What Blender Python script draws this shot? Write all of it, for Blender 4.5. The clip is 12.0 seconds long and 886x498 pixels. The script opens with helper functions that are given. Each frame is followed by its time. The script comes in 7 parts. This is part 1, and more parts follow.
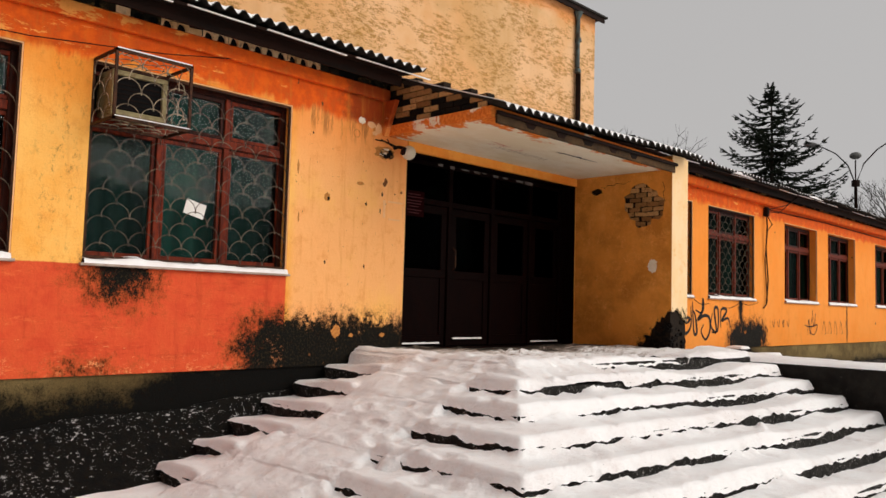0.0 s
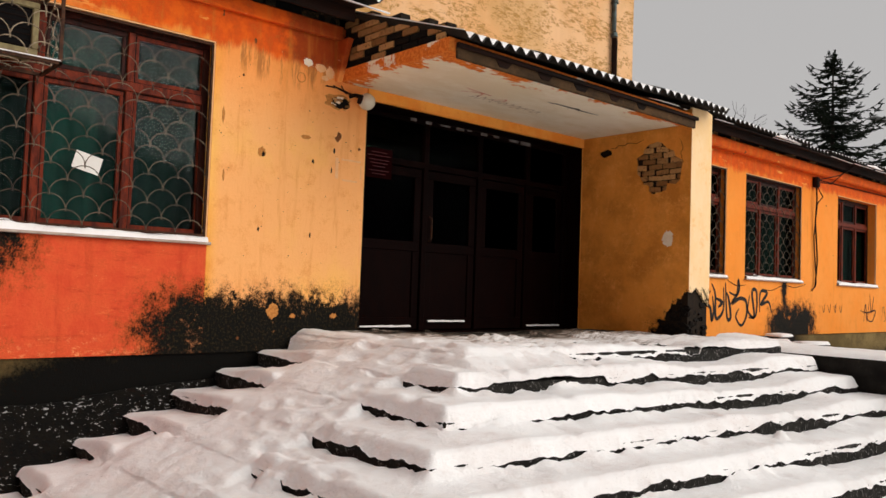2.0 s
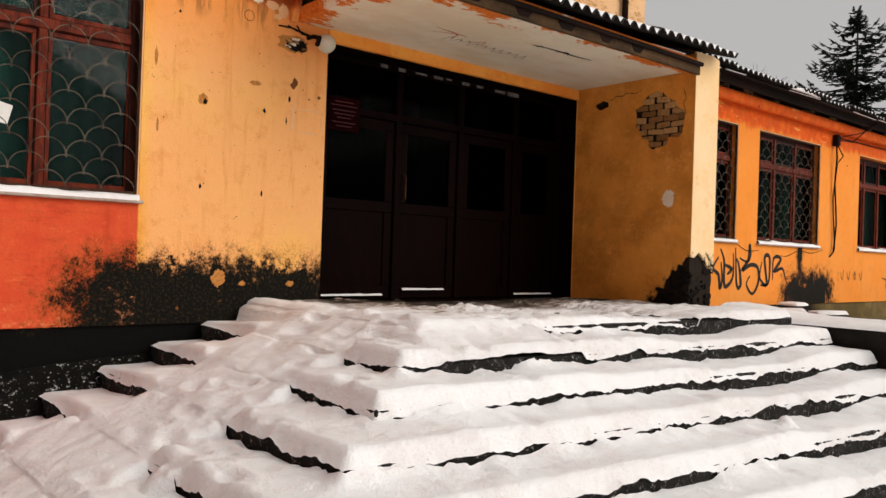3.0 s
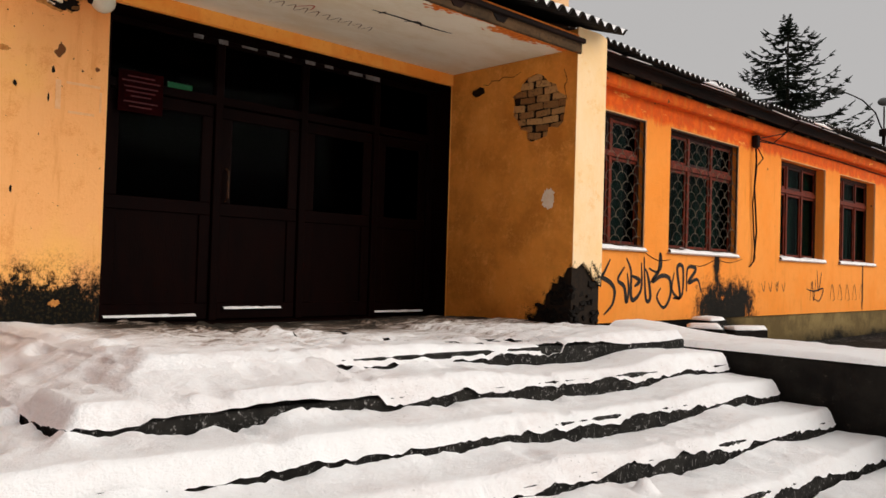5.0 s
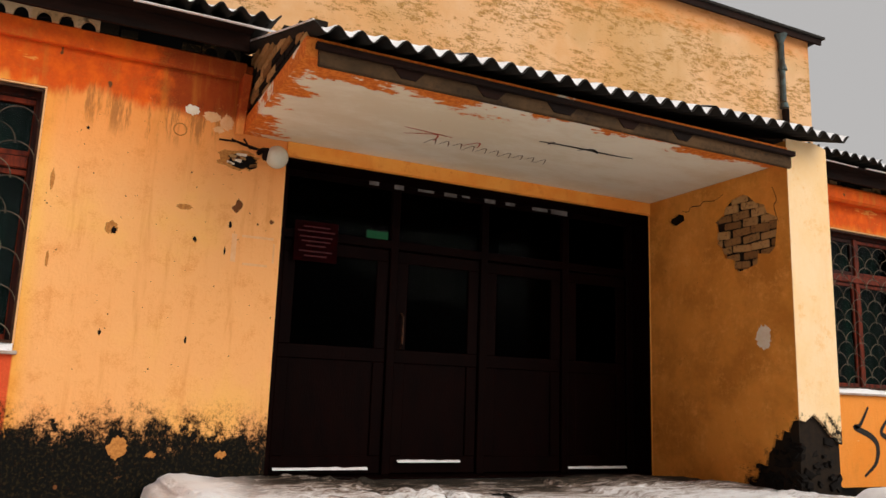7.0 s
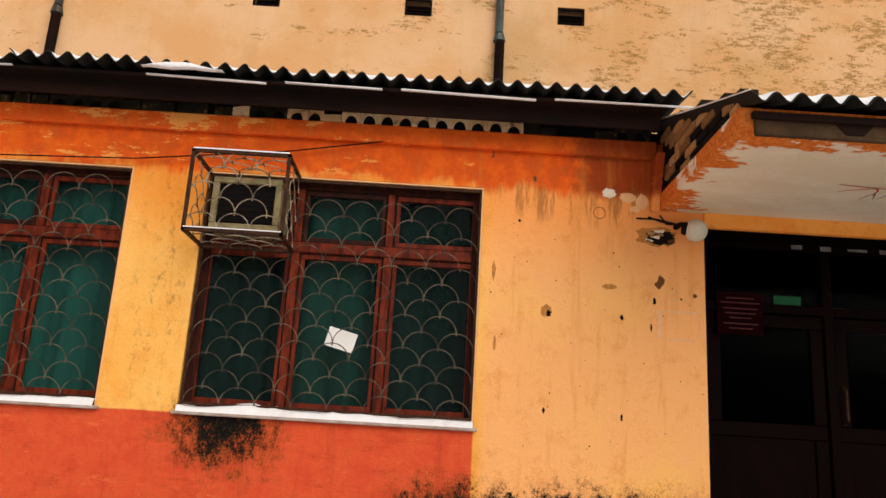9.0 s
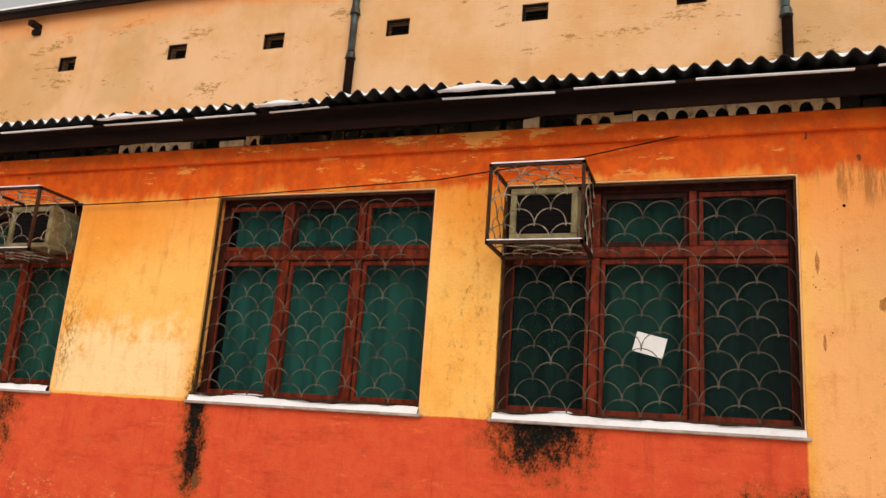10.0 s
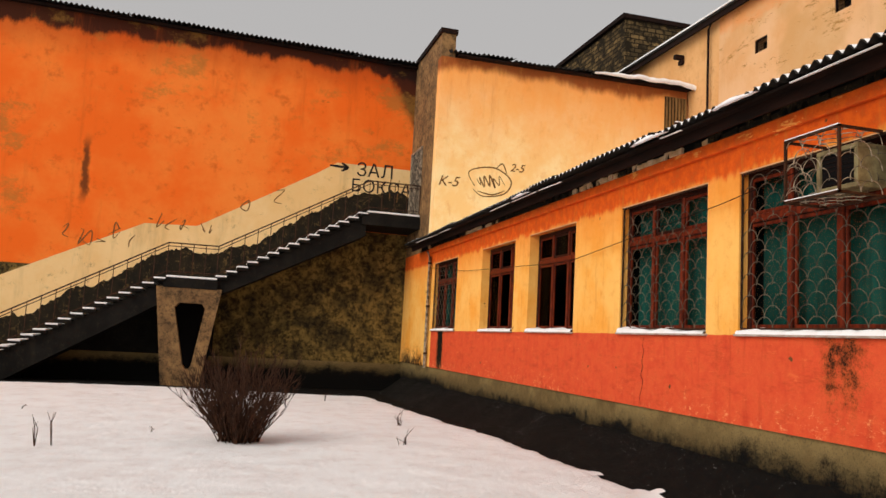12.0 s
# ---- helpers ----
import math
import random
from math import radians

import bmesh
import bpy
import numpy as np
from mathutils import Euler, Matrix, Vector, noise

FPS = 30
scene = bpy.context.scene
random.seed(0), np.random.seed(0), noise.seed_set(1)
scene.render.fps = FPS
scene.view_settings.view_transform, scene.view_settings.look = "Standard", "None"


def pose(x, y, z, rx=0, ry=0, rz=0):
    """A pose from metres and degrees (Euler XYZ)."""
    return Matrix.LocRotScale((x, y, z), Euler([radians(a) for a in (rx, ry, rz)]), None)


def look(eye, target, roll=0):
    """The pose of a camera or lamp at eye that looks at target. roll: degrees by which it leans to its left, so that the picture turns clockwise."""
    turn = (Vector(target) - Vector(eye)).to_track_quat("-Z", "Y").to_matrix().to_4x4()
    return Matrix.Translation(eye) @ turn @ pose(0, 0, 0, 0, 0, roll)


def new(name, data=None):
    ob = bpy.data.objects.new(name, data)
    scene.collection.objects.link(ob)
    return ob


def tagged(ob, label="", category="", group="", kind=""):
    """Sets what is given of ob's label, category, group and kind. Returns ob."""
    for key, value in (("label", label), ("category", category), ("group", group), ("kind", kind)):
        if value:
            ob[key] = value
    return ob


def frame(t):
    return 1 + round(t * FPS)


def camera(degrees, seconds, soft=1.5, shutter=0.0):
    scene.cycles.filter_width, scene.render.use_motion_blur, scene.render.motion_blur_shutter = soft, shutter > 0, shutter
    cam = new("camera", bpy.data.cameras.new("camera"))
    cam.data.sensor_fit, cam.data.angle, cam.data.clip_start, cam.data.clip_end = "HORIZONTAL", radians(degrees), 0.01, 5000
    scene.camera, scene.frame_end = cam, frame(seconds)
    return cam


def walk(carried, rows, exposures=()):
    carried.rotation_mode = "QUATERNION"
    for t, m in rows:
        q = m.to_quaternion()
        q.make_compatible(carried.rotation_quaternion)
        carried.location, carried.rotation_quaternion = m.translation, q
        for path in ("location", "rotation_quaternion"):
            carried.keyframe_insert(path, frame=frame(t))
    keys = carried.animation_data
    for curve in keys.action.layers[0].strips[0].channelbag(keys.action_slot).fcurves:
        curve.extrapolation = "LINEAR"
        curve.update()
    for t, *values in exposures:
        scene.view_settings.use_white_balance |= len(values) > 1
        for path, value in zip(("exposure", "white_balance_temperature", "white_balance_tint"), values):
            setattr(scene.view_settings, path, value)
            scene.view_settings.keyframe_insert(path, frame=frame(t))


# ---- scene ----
cam = camera(58.2, 12.0)
PATH = [
    (0, (7.778, -7.216, 1.61), (6.384, -5.79, 1.75), 1.6),
    (0.5, (7.651, -6.735, 1.599), (6.251, -5.314, 1.745), 1.5),
    (1, (7.505, -6.31, 1.589), (6.094, -4.898, 1.715), 2.0),
    (1.5, (7.362, -5.848, 1.575), (5.92, -4.467, 1.693), 2.2),
    (2, (7.345, -5.313, 1.563), (5.854, -3.983, 1.658), 2.0),
    (2.5, (7.171, -4.815, 1.547), (5.651, -3.515, 1.58), 2.2),
    (4.5, (6.639, -2.941, 1.54), (5.124, -1.635, 1.537), 1.8),
    (5, (6.572, -2.502, 1.571), (5.135, -1.111, 1.617), 1.7),
    (5.5, (6.5, -2.142, 1.605), (5.118, -0.7, 1.711), 2.3),
    (6, (6.312, -1.847, 1.656), (4.857, -0.488, 1.853), 1.9),
    (6.5, (6.409, -1.68, 1.642), (4.778, -0.56, 1.936), 1.8),
    (7, (6.466, -1.62, 1.682), (4.697, -0.764, 2.053), 1.95),
    (9, (6.393, -2.228, 1.71), (4.456, -2.213, 2.208), 3.4),
    (9.5, (6.366, -2.315, 1.698), (4.457, -2.632, 2.201), 4.0),
    (10, (6.354, -2.425, 1.696), (4.526, -3.085, 2.169), 4.2),
    (10.5, (6.345, -2.508, 1.686), (4.69, -3.547, 2.113), 4.3),
    (11, (6.255, -2.528, 1.678), (4.9, -3.954, 2.043), 3.9),
    (11.5, (6.104, -2.595, 1.668), (5.155, -4.329, 1.967), 3.7),
    (12, (6.047, -2.71, 1.661), (5.522, -4.627, 1.887), 3.1),
]
walk(cam, [(t, look(eye, target, roll)) for t, eye, target, roll in PATH])

# ---- light ----
world = bpy.data.worlds.new("overcast")
scene.world = world
world.use_nodes = True
wn, wl = world.node_tree.nodes, world.node_tree.links
sky = wn.new("ShaderNodeTexSky")
sky.sky_type, sky.sun_disc = "NISHITA", False
sky.sun_elevation, sky.sun_rotation = radians(32), radians(59)
sky.air_density, sky.dust_density, sky.ozone_density = 1.0, 4.0, 1.0
grey = wn.new("ShaderNodeRGBToBW")
wl.new(sky.outputs[0], grey.inputs[0])
cloud = wn.new("ShaderNodeMix")
cloud.data_type = "RGBA"
cloud.inputs[0].default_value = 0.86
wl.new(grey.outputs[0], cloud.inputs[6])
cloud.inputs[7].default_value = (4.5, 4.38, 4.34, 1)
wl.new(cloud.outputs[2], wn["Background"].inputs[0])
wn["Background"].inputs[1].default_value = 0.1
sun_data = bpy.data.lights.new("sun", "SUN")
sun_data.energy, sun_data.angle, sun_data.color = 1.9, radians(50), (1.0, 0.94, 0.86)
sun = new("sun", sun_data)
sun.matrix_world = look((28, 17, 20), (0, 0, 0))
scene.view_settings.exposure = 0.22


# ---- materials ----
class Nodes:
    """A small builder of node materials in world metres."""

    def __init__(self, name, rough=0.85, metal=0.0):
        self.mat = bpy.data.materials.new(name)
        self.mat.use_nodes = True
        self.n, self.l = self.mat.node_tree.nodes, self.mat.node_tree.links
        self.out = self.n["Principled BSDF"]
        self.out.inputs["Roughness"].default_value = rough
        self.out.inputs["Specular IOR Level"].default_value = 0.12
        self.out.inputs["Metallic"].default_value = metal
        self.pos = self.n.new("ShaderNodeNewGeometry").outputs["Position"]
        sep = self.n.new("ShaderNodeSeparateXYZ")
        self.l.new(self.pos, sep.inputs[0])
        self.x, self.y, self.z = sep.outputs

    def put(self, socket, v):
        if isinstance(v, bpy.types.NodeSocket):
            self.l.new(v, socket)
        elif isinstance(v, tuple):
            socket.default_value = (*v, 1) if len(v) == 3 and socket.type == "RGBA" else v
        else:
            socket.default_value = v

    def noise(self, scale, detail=4.0, rough=0.6, stretch=(1, 1, 1), shift=0.0):
        m = self.n.new("ShaderNodeMapping")
        m.inputs["Scale"].default_value = stretch
        m.inputs["Location"].default_value = (shift, shift, shift)
        self.l.new(self.pos, m.inputs[0])
        t = self.n.new("ShaderNodeTexNoise")
        self.l.new(m.outputs[0], t.inputs["Vector"])
        t.inputs["Scale"].default_value, t.inputs["Detail"].default_value, t.inputs["Roughness"].default_value = scale, detail, rough
        return t.outputs["Fac"]

    def calc(self, op, a, b=0.0, c=0.0):
        m = self.n.new("ShaderNodeMath")
        m.operation = op
        for k, v in enumerate((a, b, c)):
            self.put(m.inputs[k], v)
        return m.outputs[0]

    def step(self, v, low, high):
        """0 below low, 1 above high, smooth between."""
        m = self.n.new("ShaderNodeMapRange")
        m.interpolation_type = "SMOOTHSTEP"
        self.put(m.inputs["Value"], v)
        m.inputs["From Min"].default_value, m.inputs["From Max"].default_value = low, high
        return m.outputs["Result"]

    def band(self, v, a, b, soft=0.1):
        return self.calc("MULTIPLY", self.step(v, a - soft, a + soft), self.calc("SUBTRACT", 1.0, self.step(v, b - soft, b + soft)))

    def mix(self, fac, a, b):
        m = self.n.new("ShaderNodeMix")
        m.data_type = "RGBA"
        self.put(m.inputs[0], fac)
        self.put(m.inputs[6], a)
        self.put(m.inputs[7], b)
        return m.outputs[2]

    def random(self):
        return self.n.new("ShaderNodeObjectInfo").outputs["Random"]

    def done(self, color, bump=None, strength=0.3, distance=0.01, rough=None):
        self.put(self.out.inputs["Base Color"], color)
        if bump is not None:
            b = self.n.new("ShaderNodeBump")
            b.inputs["Strength"].default_value, b.inputs["Distance"].default_value = strength, distance
            self.l.new(bump, b.inputs["Height"])
            self.l.new(b.outputs[0], self.out.inputs["Normal"])
        if rough is not None:
            self.put(self.out.inputs["Roughness"], rough)
        return self.mat


def plain(name, a, b, scale=6.0, rough=0.85, metal=0.0, bump=0.2, stretch=(1, 1, 1)):
    """Two tones in noise at two scales, with fine relief."""
    m = Nodes(name, rough, metal)
    big, fine = m.noise(scale, 5, 0.65, stretch), m.noise(scale * 9, 3, 0.6, stretch, 3.0)
    f = m.calc("ADD", m.calc("MULTIPLY", m.step(big, 0.35, 0.65), 0.7), m.calc("MULTIPLY", fine, 0.3))
    return m.done(m.mix(f, a, b), fine, bump)


YELLOW, RED = (0.93, 0.50, 0.125), (0.62, 0.070, 0.025)


def facade_paint():
    m = Nodes("facade_paint", 0.8)
    n1, n2, n3 = m.noise(0.9, 5), m.noise(5, 6, 0.7), m.noise(38, 4, 0.7)
    # yellow field with paler repairs and deeper orange in places
    col = m.mix(m.step(n1, 0.4, 0.66), YELLOW, (0.88, 0.37, 0.055))
    pale = m.calc("MULTIPLY", m.band(m.y, -1.8, 0.2, 0.08), m.step(n1, 0.2, 0.5))
    col = m.mix(m.calc("MULTIPLY", pale, 0.9), col, (0.92, 0.44, 0.165))
    right = m.step(m.y, 4.5, 4.6)
    col = m.mix(m.calc("MULTIPLY", right, 0.75), col, (0.86, 0.24, 0.028))
    # orange band below the eaves, ragged, run down in streaks
    edge = m.calc("ADD", m.z, m.calc("MULTIPLY", m.calc("SUBTRACT", m.noise(3, 5, 0.7, (1, 1, 0.25)), 0.5), 0.5))
    col = m.mix(m.calc("MULTIPLY", m.step(edge, 3.0, 3.95), 0.6), col, (0.86, 0.24, 0.025))
    col = m.mix(m.step(edge, 3.86, 3.98), col, m.mix(m.step(n2, 0.35, 0.65), (0.81, 0.130, 0.010), (0.62, 0.070, 0.009)))
    near = m.calc("MULTIPLY", m.band(m.y, -6.2, -2.6, 0.6), 0.05)
    flake = m.calc("MULTIPLY", m.step(m.calc("ADD", m.noise(1.8, 8, 0.75, (1, 0.5, 1.8), 7), near), 0.6, 0.63), m.step(m.z, 3.9, 4.0))
    col = m.mix(flake, col, (0.88, 0.34, 0.075))
    # soot run out of the orange band beside the porch
    drip = m.calc("MULTIPLY", m.step(m.noise(7, 7, 0.75, (1, 1, 0.16), 17), 0.50, 0.62), m.band(edge, 3.66, 3.98, 0.10))
    drip = m.calc("MULTIPLY", drip, m.band(m.y, -1.8, -0.45, 0.15))
    col = m.mix(m.calc("MULTIPLY", drip, 0.6), col, (0.20, 0.07, 0.02))
    burnt = m.calc("MULTIPLY", m.band(m.calc("ADD", m.y, m.calc("MULTIPLY", m.calc("SUBTRACT", n2, 0.5), 0.7)), -1.05, -0.3, 0.12), m.step(m.calc("ADD", m.z, m.calc("MULTIPLY", n2, 0.15)), 3.92, 4.05))
    col = m.mix(m.calc("MULTIPLY", burnt, 0.7), col, (0.16, 0.025, 0.008))
    # red dado on the left wing
    dado = m.calc("MULTIPLY", m.calc("SUBTRACT", 1.0, m.step(m.calc("ADD", m.z, m.calc("MULTIPLY", n2, 0.03)), 1.915, 1.93)), m.calc("SUBTRACT", 1.0, m.step(m.y, -1.87, -1.85)))
    dado = m.calc("MULTIPLY", dado, m.step(m.y, -25.66, -25.64))
    reds = m.mix(m.step(n2, 0.35, 0.7), RED, (0.74, 0.115, 0.036))
    reds = m.mix(m.calc("MULTIPLY", m.step(m.noise(3.0, 9, 0.8, (1, 0.45, 1.7), 28), 0.50, 0.66), 0.5), reds, (0.38, 0.034, 0.012))
    reds = m.mix(m.calc("MULTIPLY", m.step(m.noise(4.5, 9, 0.8, (1, 0.5, 1.9), 38), 0.56, 0.66), 0.5), reds, (0.84, 0.20, 0.06))
    reds = m.mix(m.step(m.noise(7, 6, 0.75, (1, 0.4, 1.8), 2), 0.66, 0.7), reds, (0.78, 0.30, 0.12))
    col = m.mix(dado, col, reds)
    # black mould low by the steps and below sills, eaten out by noise
    eat = m.calc("ADD", m.calc("MULTIPLY", m.calc("SUBTRACT", m.noise(6, 10, 0.8), 0.5), 1.8), m.calc("MULTIPLY", m.calc("SUBTRACT", m.noise(60, 6, 0.8, (1, 1, 0.7), 5), 0.5), 0.9))

    def blot(y0, y1, z0, z1, sy, sz):
        v = m.calc("MULTIPLY", m.band(m.y, y0, y1, sy), m.band(m.z, z0, z1, sz))
        return m.calc("ADD", v, m.calc("MULTIPLY", eat, m.step(v, 0.0, 0.25)))

    grime = blot(-2.5, 0.3, 0.0, 1.47, 0.6, 0.40)
    for spot in ((9.7, 12.0, 0.0, 1.5, 0.7, 0.45), (-4.25, -3.35, 1.5, 2.2, 0.5, 0.5), (-7.15, -6.9, 1.0, 2.4, 0.2, 0.4), (-9.6, -9.2, 1.1, 2.3, 0.5, 0.6), (-4.6, -3.6, 0.8, 1.0, 0.7, 0.25), (10.3, 10.6, 1.3, 2.2, 0.2, 0.3), (17.55, 17.65, 0.8, 2.2, 0.07, 0.2), (-24.9, -24.3, 0.8, 2.2, 0.3, 0.3), (-29.6, -26.3, 0.0, 1.2, 0.6, 0.8)):
        grime = m.calc("MAXIMUM", grime, m.calc("MULTIPLY", blot(*spot), 0.93))
    side = m.calc("MULTIPLY", m.calc("MULTIPLY", m.band(m.y, -4.62, -4.2, 0.22), m.band(m.z, 1.9, 3.9, 0.5)), m.step(m.noise(11, 9, 0.85, (1, 1, 0.6), 2), 0.52, 0.66))
    side = m.calc("MAXIMUM", side, m.calc("MULTIPLY", m.calc("MULTIPLY", m.band(m.y, -8.78, -8.6, 0.12), m.band(m.z, 2.1, 2.9, 0.3)), m.step(m.noise(20, 7, 0.8, (1, 1, 0.5), 4), 0.48, 0.56)))
    wash = m.calc("MULTIPLY", m.band(m.y, -8.75, -7.2, 0.15), m.calc("SUBTRACT", 1.0, m.step(m.calc("ADD", m.z, m.calc("MULTIPLY", n2, 1.2)), 3.0, 3.35)))
    col = m.mix(m.calc("MULTIPLY", m.calc("MULTIPLY", wash, m.step(m.z, 1.93, 1.94)), 0.9), col, (0.93, 0.66, 0.32))
    runs = m.calc("MULTIPLY", m.step(m.noise(7, 5, 0.65, (1, 1, 0.12), 12), 0.52, 0.75), 0.45)
    col = m.mix(runs, col, m.mix(dado, (0.62, 0.21, 0.03), (0.40, 0.035, 0.012)))
    col = m.mix(m.calc("MULTIPLY", side, 0.8), col, (0.10, 0.04, 0.015))
    worn = m.calc("MULTIPLY", m.step(m.calc("ADD", m.calc("MULTIPLY", n2, 0.6), m.calc("MULTIPLY", m.noise(70, 5, 0.8, (1, 1, 1), 31), 0.4)), 0.50, 0.64), 0.42)
    col = m.mix(worn, col, m.mix(dado, (0.66, 0.22, 0.03), (0.36, 0.03, 0.010)))
    flecks = m.step(m.calc("ADD", m.noise(13, 8, 0.8, (1, 0.6, 1.5), 41), m.calc("MULTIPLY", m.calc("SUBTRACT", n1, 0.5), 0.25)), 0.665, 0.69)
    col = m.mix(m.calc("MULTIPLY", flecks, 0.8), col, m.mix(dado, (0.92, 0.62, 0.30), (0.80, 0.26, 0.10)))
    speck = m.calc("MULTIPLY", m.step(m.noise(16, 6, 0.75, (1, 1, 1), 9), 0.62, 0.7), 0.5)
    col = m.mix(m.calc("MULTIPLY", speck, m.step(n1, 0.45, 0.62)), col, (0.35, 0.13, 0.04))
    bare = m.calc("MULTIPLY", m.step(m.noise(2.6, 7, 0.75, (1, 1, 1), 71), 0.54, 0.68), 0.45)
    grime = m.calc("SUBTRACT", grime, m.calc("MULTIPLY", bare, m.calc("SUBTRACT", 1.0, dado)))
    rust = m.calc("MULTIPLY", m.step(grime, 0.22, 0.60), m.mix(dado, (0.35, 0.35, 0.35), (0.75, 0.75, 0.75)))
    col = m.mix(rust, col, m.mix(n2, (0.20, 0.035, 0.008), (0.30, 0.085, 0.015)))
    col = m.mix(m.step(grime, 0.42, 0.72), col, m.mix(m.step(n3, 0.5, 0.66), (0.0035, 0.003, 0.002), (0.030, 0.020, 0.008)))
    # scratched pale flakes along the foot of the dado, thinning out upwards
    foot = m.calc("SUBTRACT", 1.0, m.step(m.z, 0.75, 1.75))
    scratch = m.step(m.calc("ADD", m.noise(11, 9, 0.85, (1, 0.8, 1.4), 51), m.calc("MULTIPLY", foot, 0.13)), 0.66, 0.70)
    patchy = m.step(m.noise(1.3, 4, 0.6, (1, 1, 1), 61), 0.42, 0.58)
    col = m.mix(m.calc("MULTIPLY", m.calc("MULTIPLY", scratch, patchy), m.calc("MULTIPLY", dado, 0.85)), col, (0.84, 0.33, 0.13))
    # old edges of paint beside the windows and holes in the plaster
    hole = m.step(m.noise(4.3, 2, 0.4, (1, 1, 1), 21), 0.755, 0.765)
    col = m.mix(hole, col, (0.16, 0.06, 0.02))
    return m.done(col, m.calc("ADD", n2, m.calc("MULTIPLY", n3, 0.6)), 0.6, 0.015)


def stained(name, base, second, stain, scale=1.2, low=0.52, high=0.64, grain=30, stretch=(1, 1, 1), rough=0.85, bump=0.4, streak=0.35, soot=False):
    """A wall of two tones with ragged stains."""
    m = Nodes(name, rough)
    n1, n2, n3 = m.noise(scale, 6, 0.65), m.noise(scale * 4, 8, 0.75, stretch, 5), m.noise(grain, 4, 0.7)
    col = m.mix(m.step(n1, 0.36, 0.64), base, second)
    torn = m.calc("ADD", n2, m.calc("MULTIPLY", m.calc("SUBTRACT", n3, 0.5), 0.45))
    col = m.mix(m.calc("MULTIPLY", m.step(torn, low - 0.06, high + 0.08), 0.85), col, stain)
    col = m.mix(m.calc("MULTIPLY", m.step(m.noise(scale * 2.2, 6, 0.7, (1, 1, 0.15), 15), 0.5, 0.8), streak), col, stain)
    if soot:
        near = m.calc("SUBTRACT", m.calc("ADD", m.calc("MULTIPLY", m.x, 0.9), 0.06), m.z)
        near = m.calc("ADD", near, m.calc("MULTIPLY", m.calc("SUBTRACT", m.noise(9, 9, 0.85, (1, 1, 1), 81), 0.5), 1.3))
        col = m.mix(m.step(near, 0.02, 0.16), col, (0.010, 0.008, 0.006))
    pits = m.step(m.noise(grain * 0.55, 5, 0.75, (1, 1, 1), 33), 0.66, 0.70)
    col = m.mix(m.calc("MULTIPLY", pits, 0.45), col, tuple(0.35 * v for v in second))
    return m.done(col, m.calc("ADD", n2, m.calc("MULTIPLY", n3, 0.5)), bump, 0.015)


def soffit_paint():
    """Cream distemper that has come away from an older orange coat along the edges."""
    m = Nodes("soffit_paint", 0.85)
    n1, n2 = m.noise(2.2, 7, 0.7, (1, 0.45, 1)), m.noise(26, 4, 0.7)
    cream = m.mix(m.step(n1, 0.4, 0.62), (0.88, 0.79, 0.62), (0.80, 0.68, 0.48))
    rim = m.calc("MAXIMUM", m.step(m.x, 1.0, 1.95), m.calc("SUBTRACT", 1.0, m.step(m.y, -0.9, 0.55)))
    flake = m.step(m.calc("ADD", rim, m.calc("MULTIPLY", m.calc("SUBTRACT", n1, 0.5), 2.2)), 0.60, 0.66)
    col = m.mix(flake, cream, m.mix(m.step(n2, 0.4, 0.6), (0.80, 0.24, 0.04), (0.62, 0.14, 0.02)))
    crack = m.step(m.noise(3.0, 8, 0.75, (2.5, 0.5, 1), 6), 0.70, 0.73)
    return m.done(m.mix(crack, col, (0.06, 0.025, 0.01)), m.calc("ADD", n1, m.calc("MULTIPLY", n2, 0.3)), 0.4, 0.01)


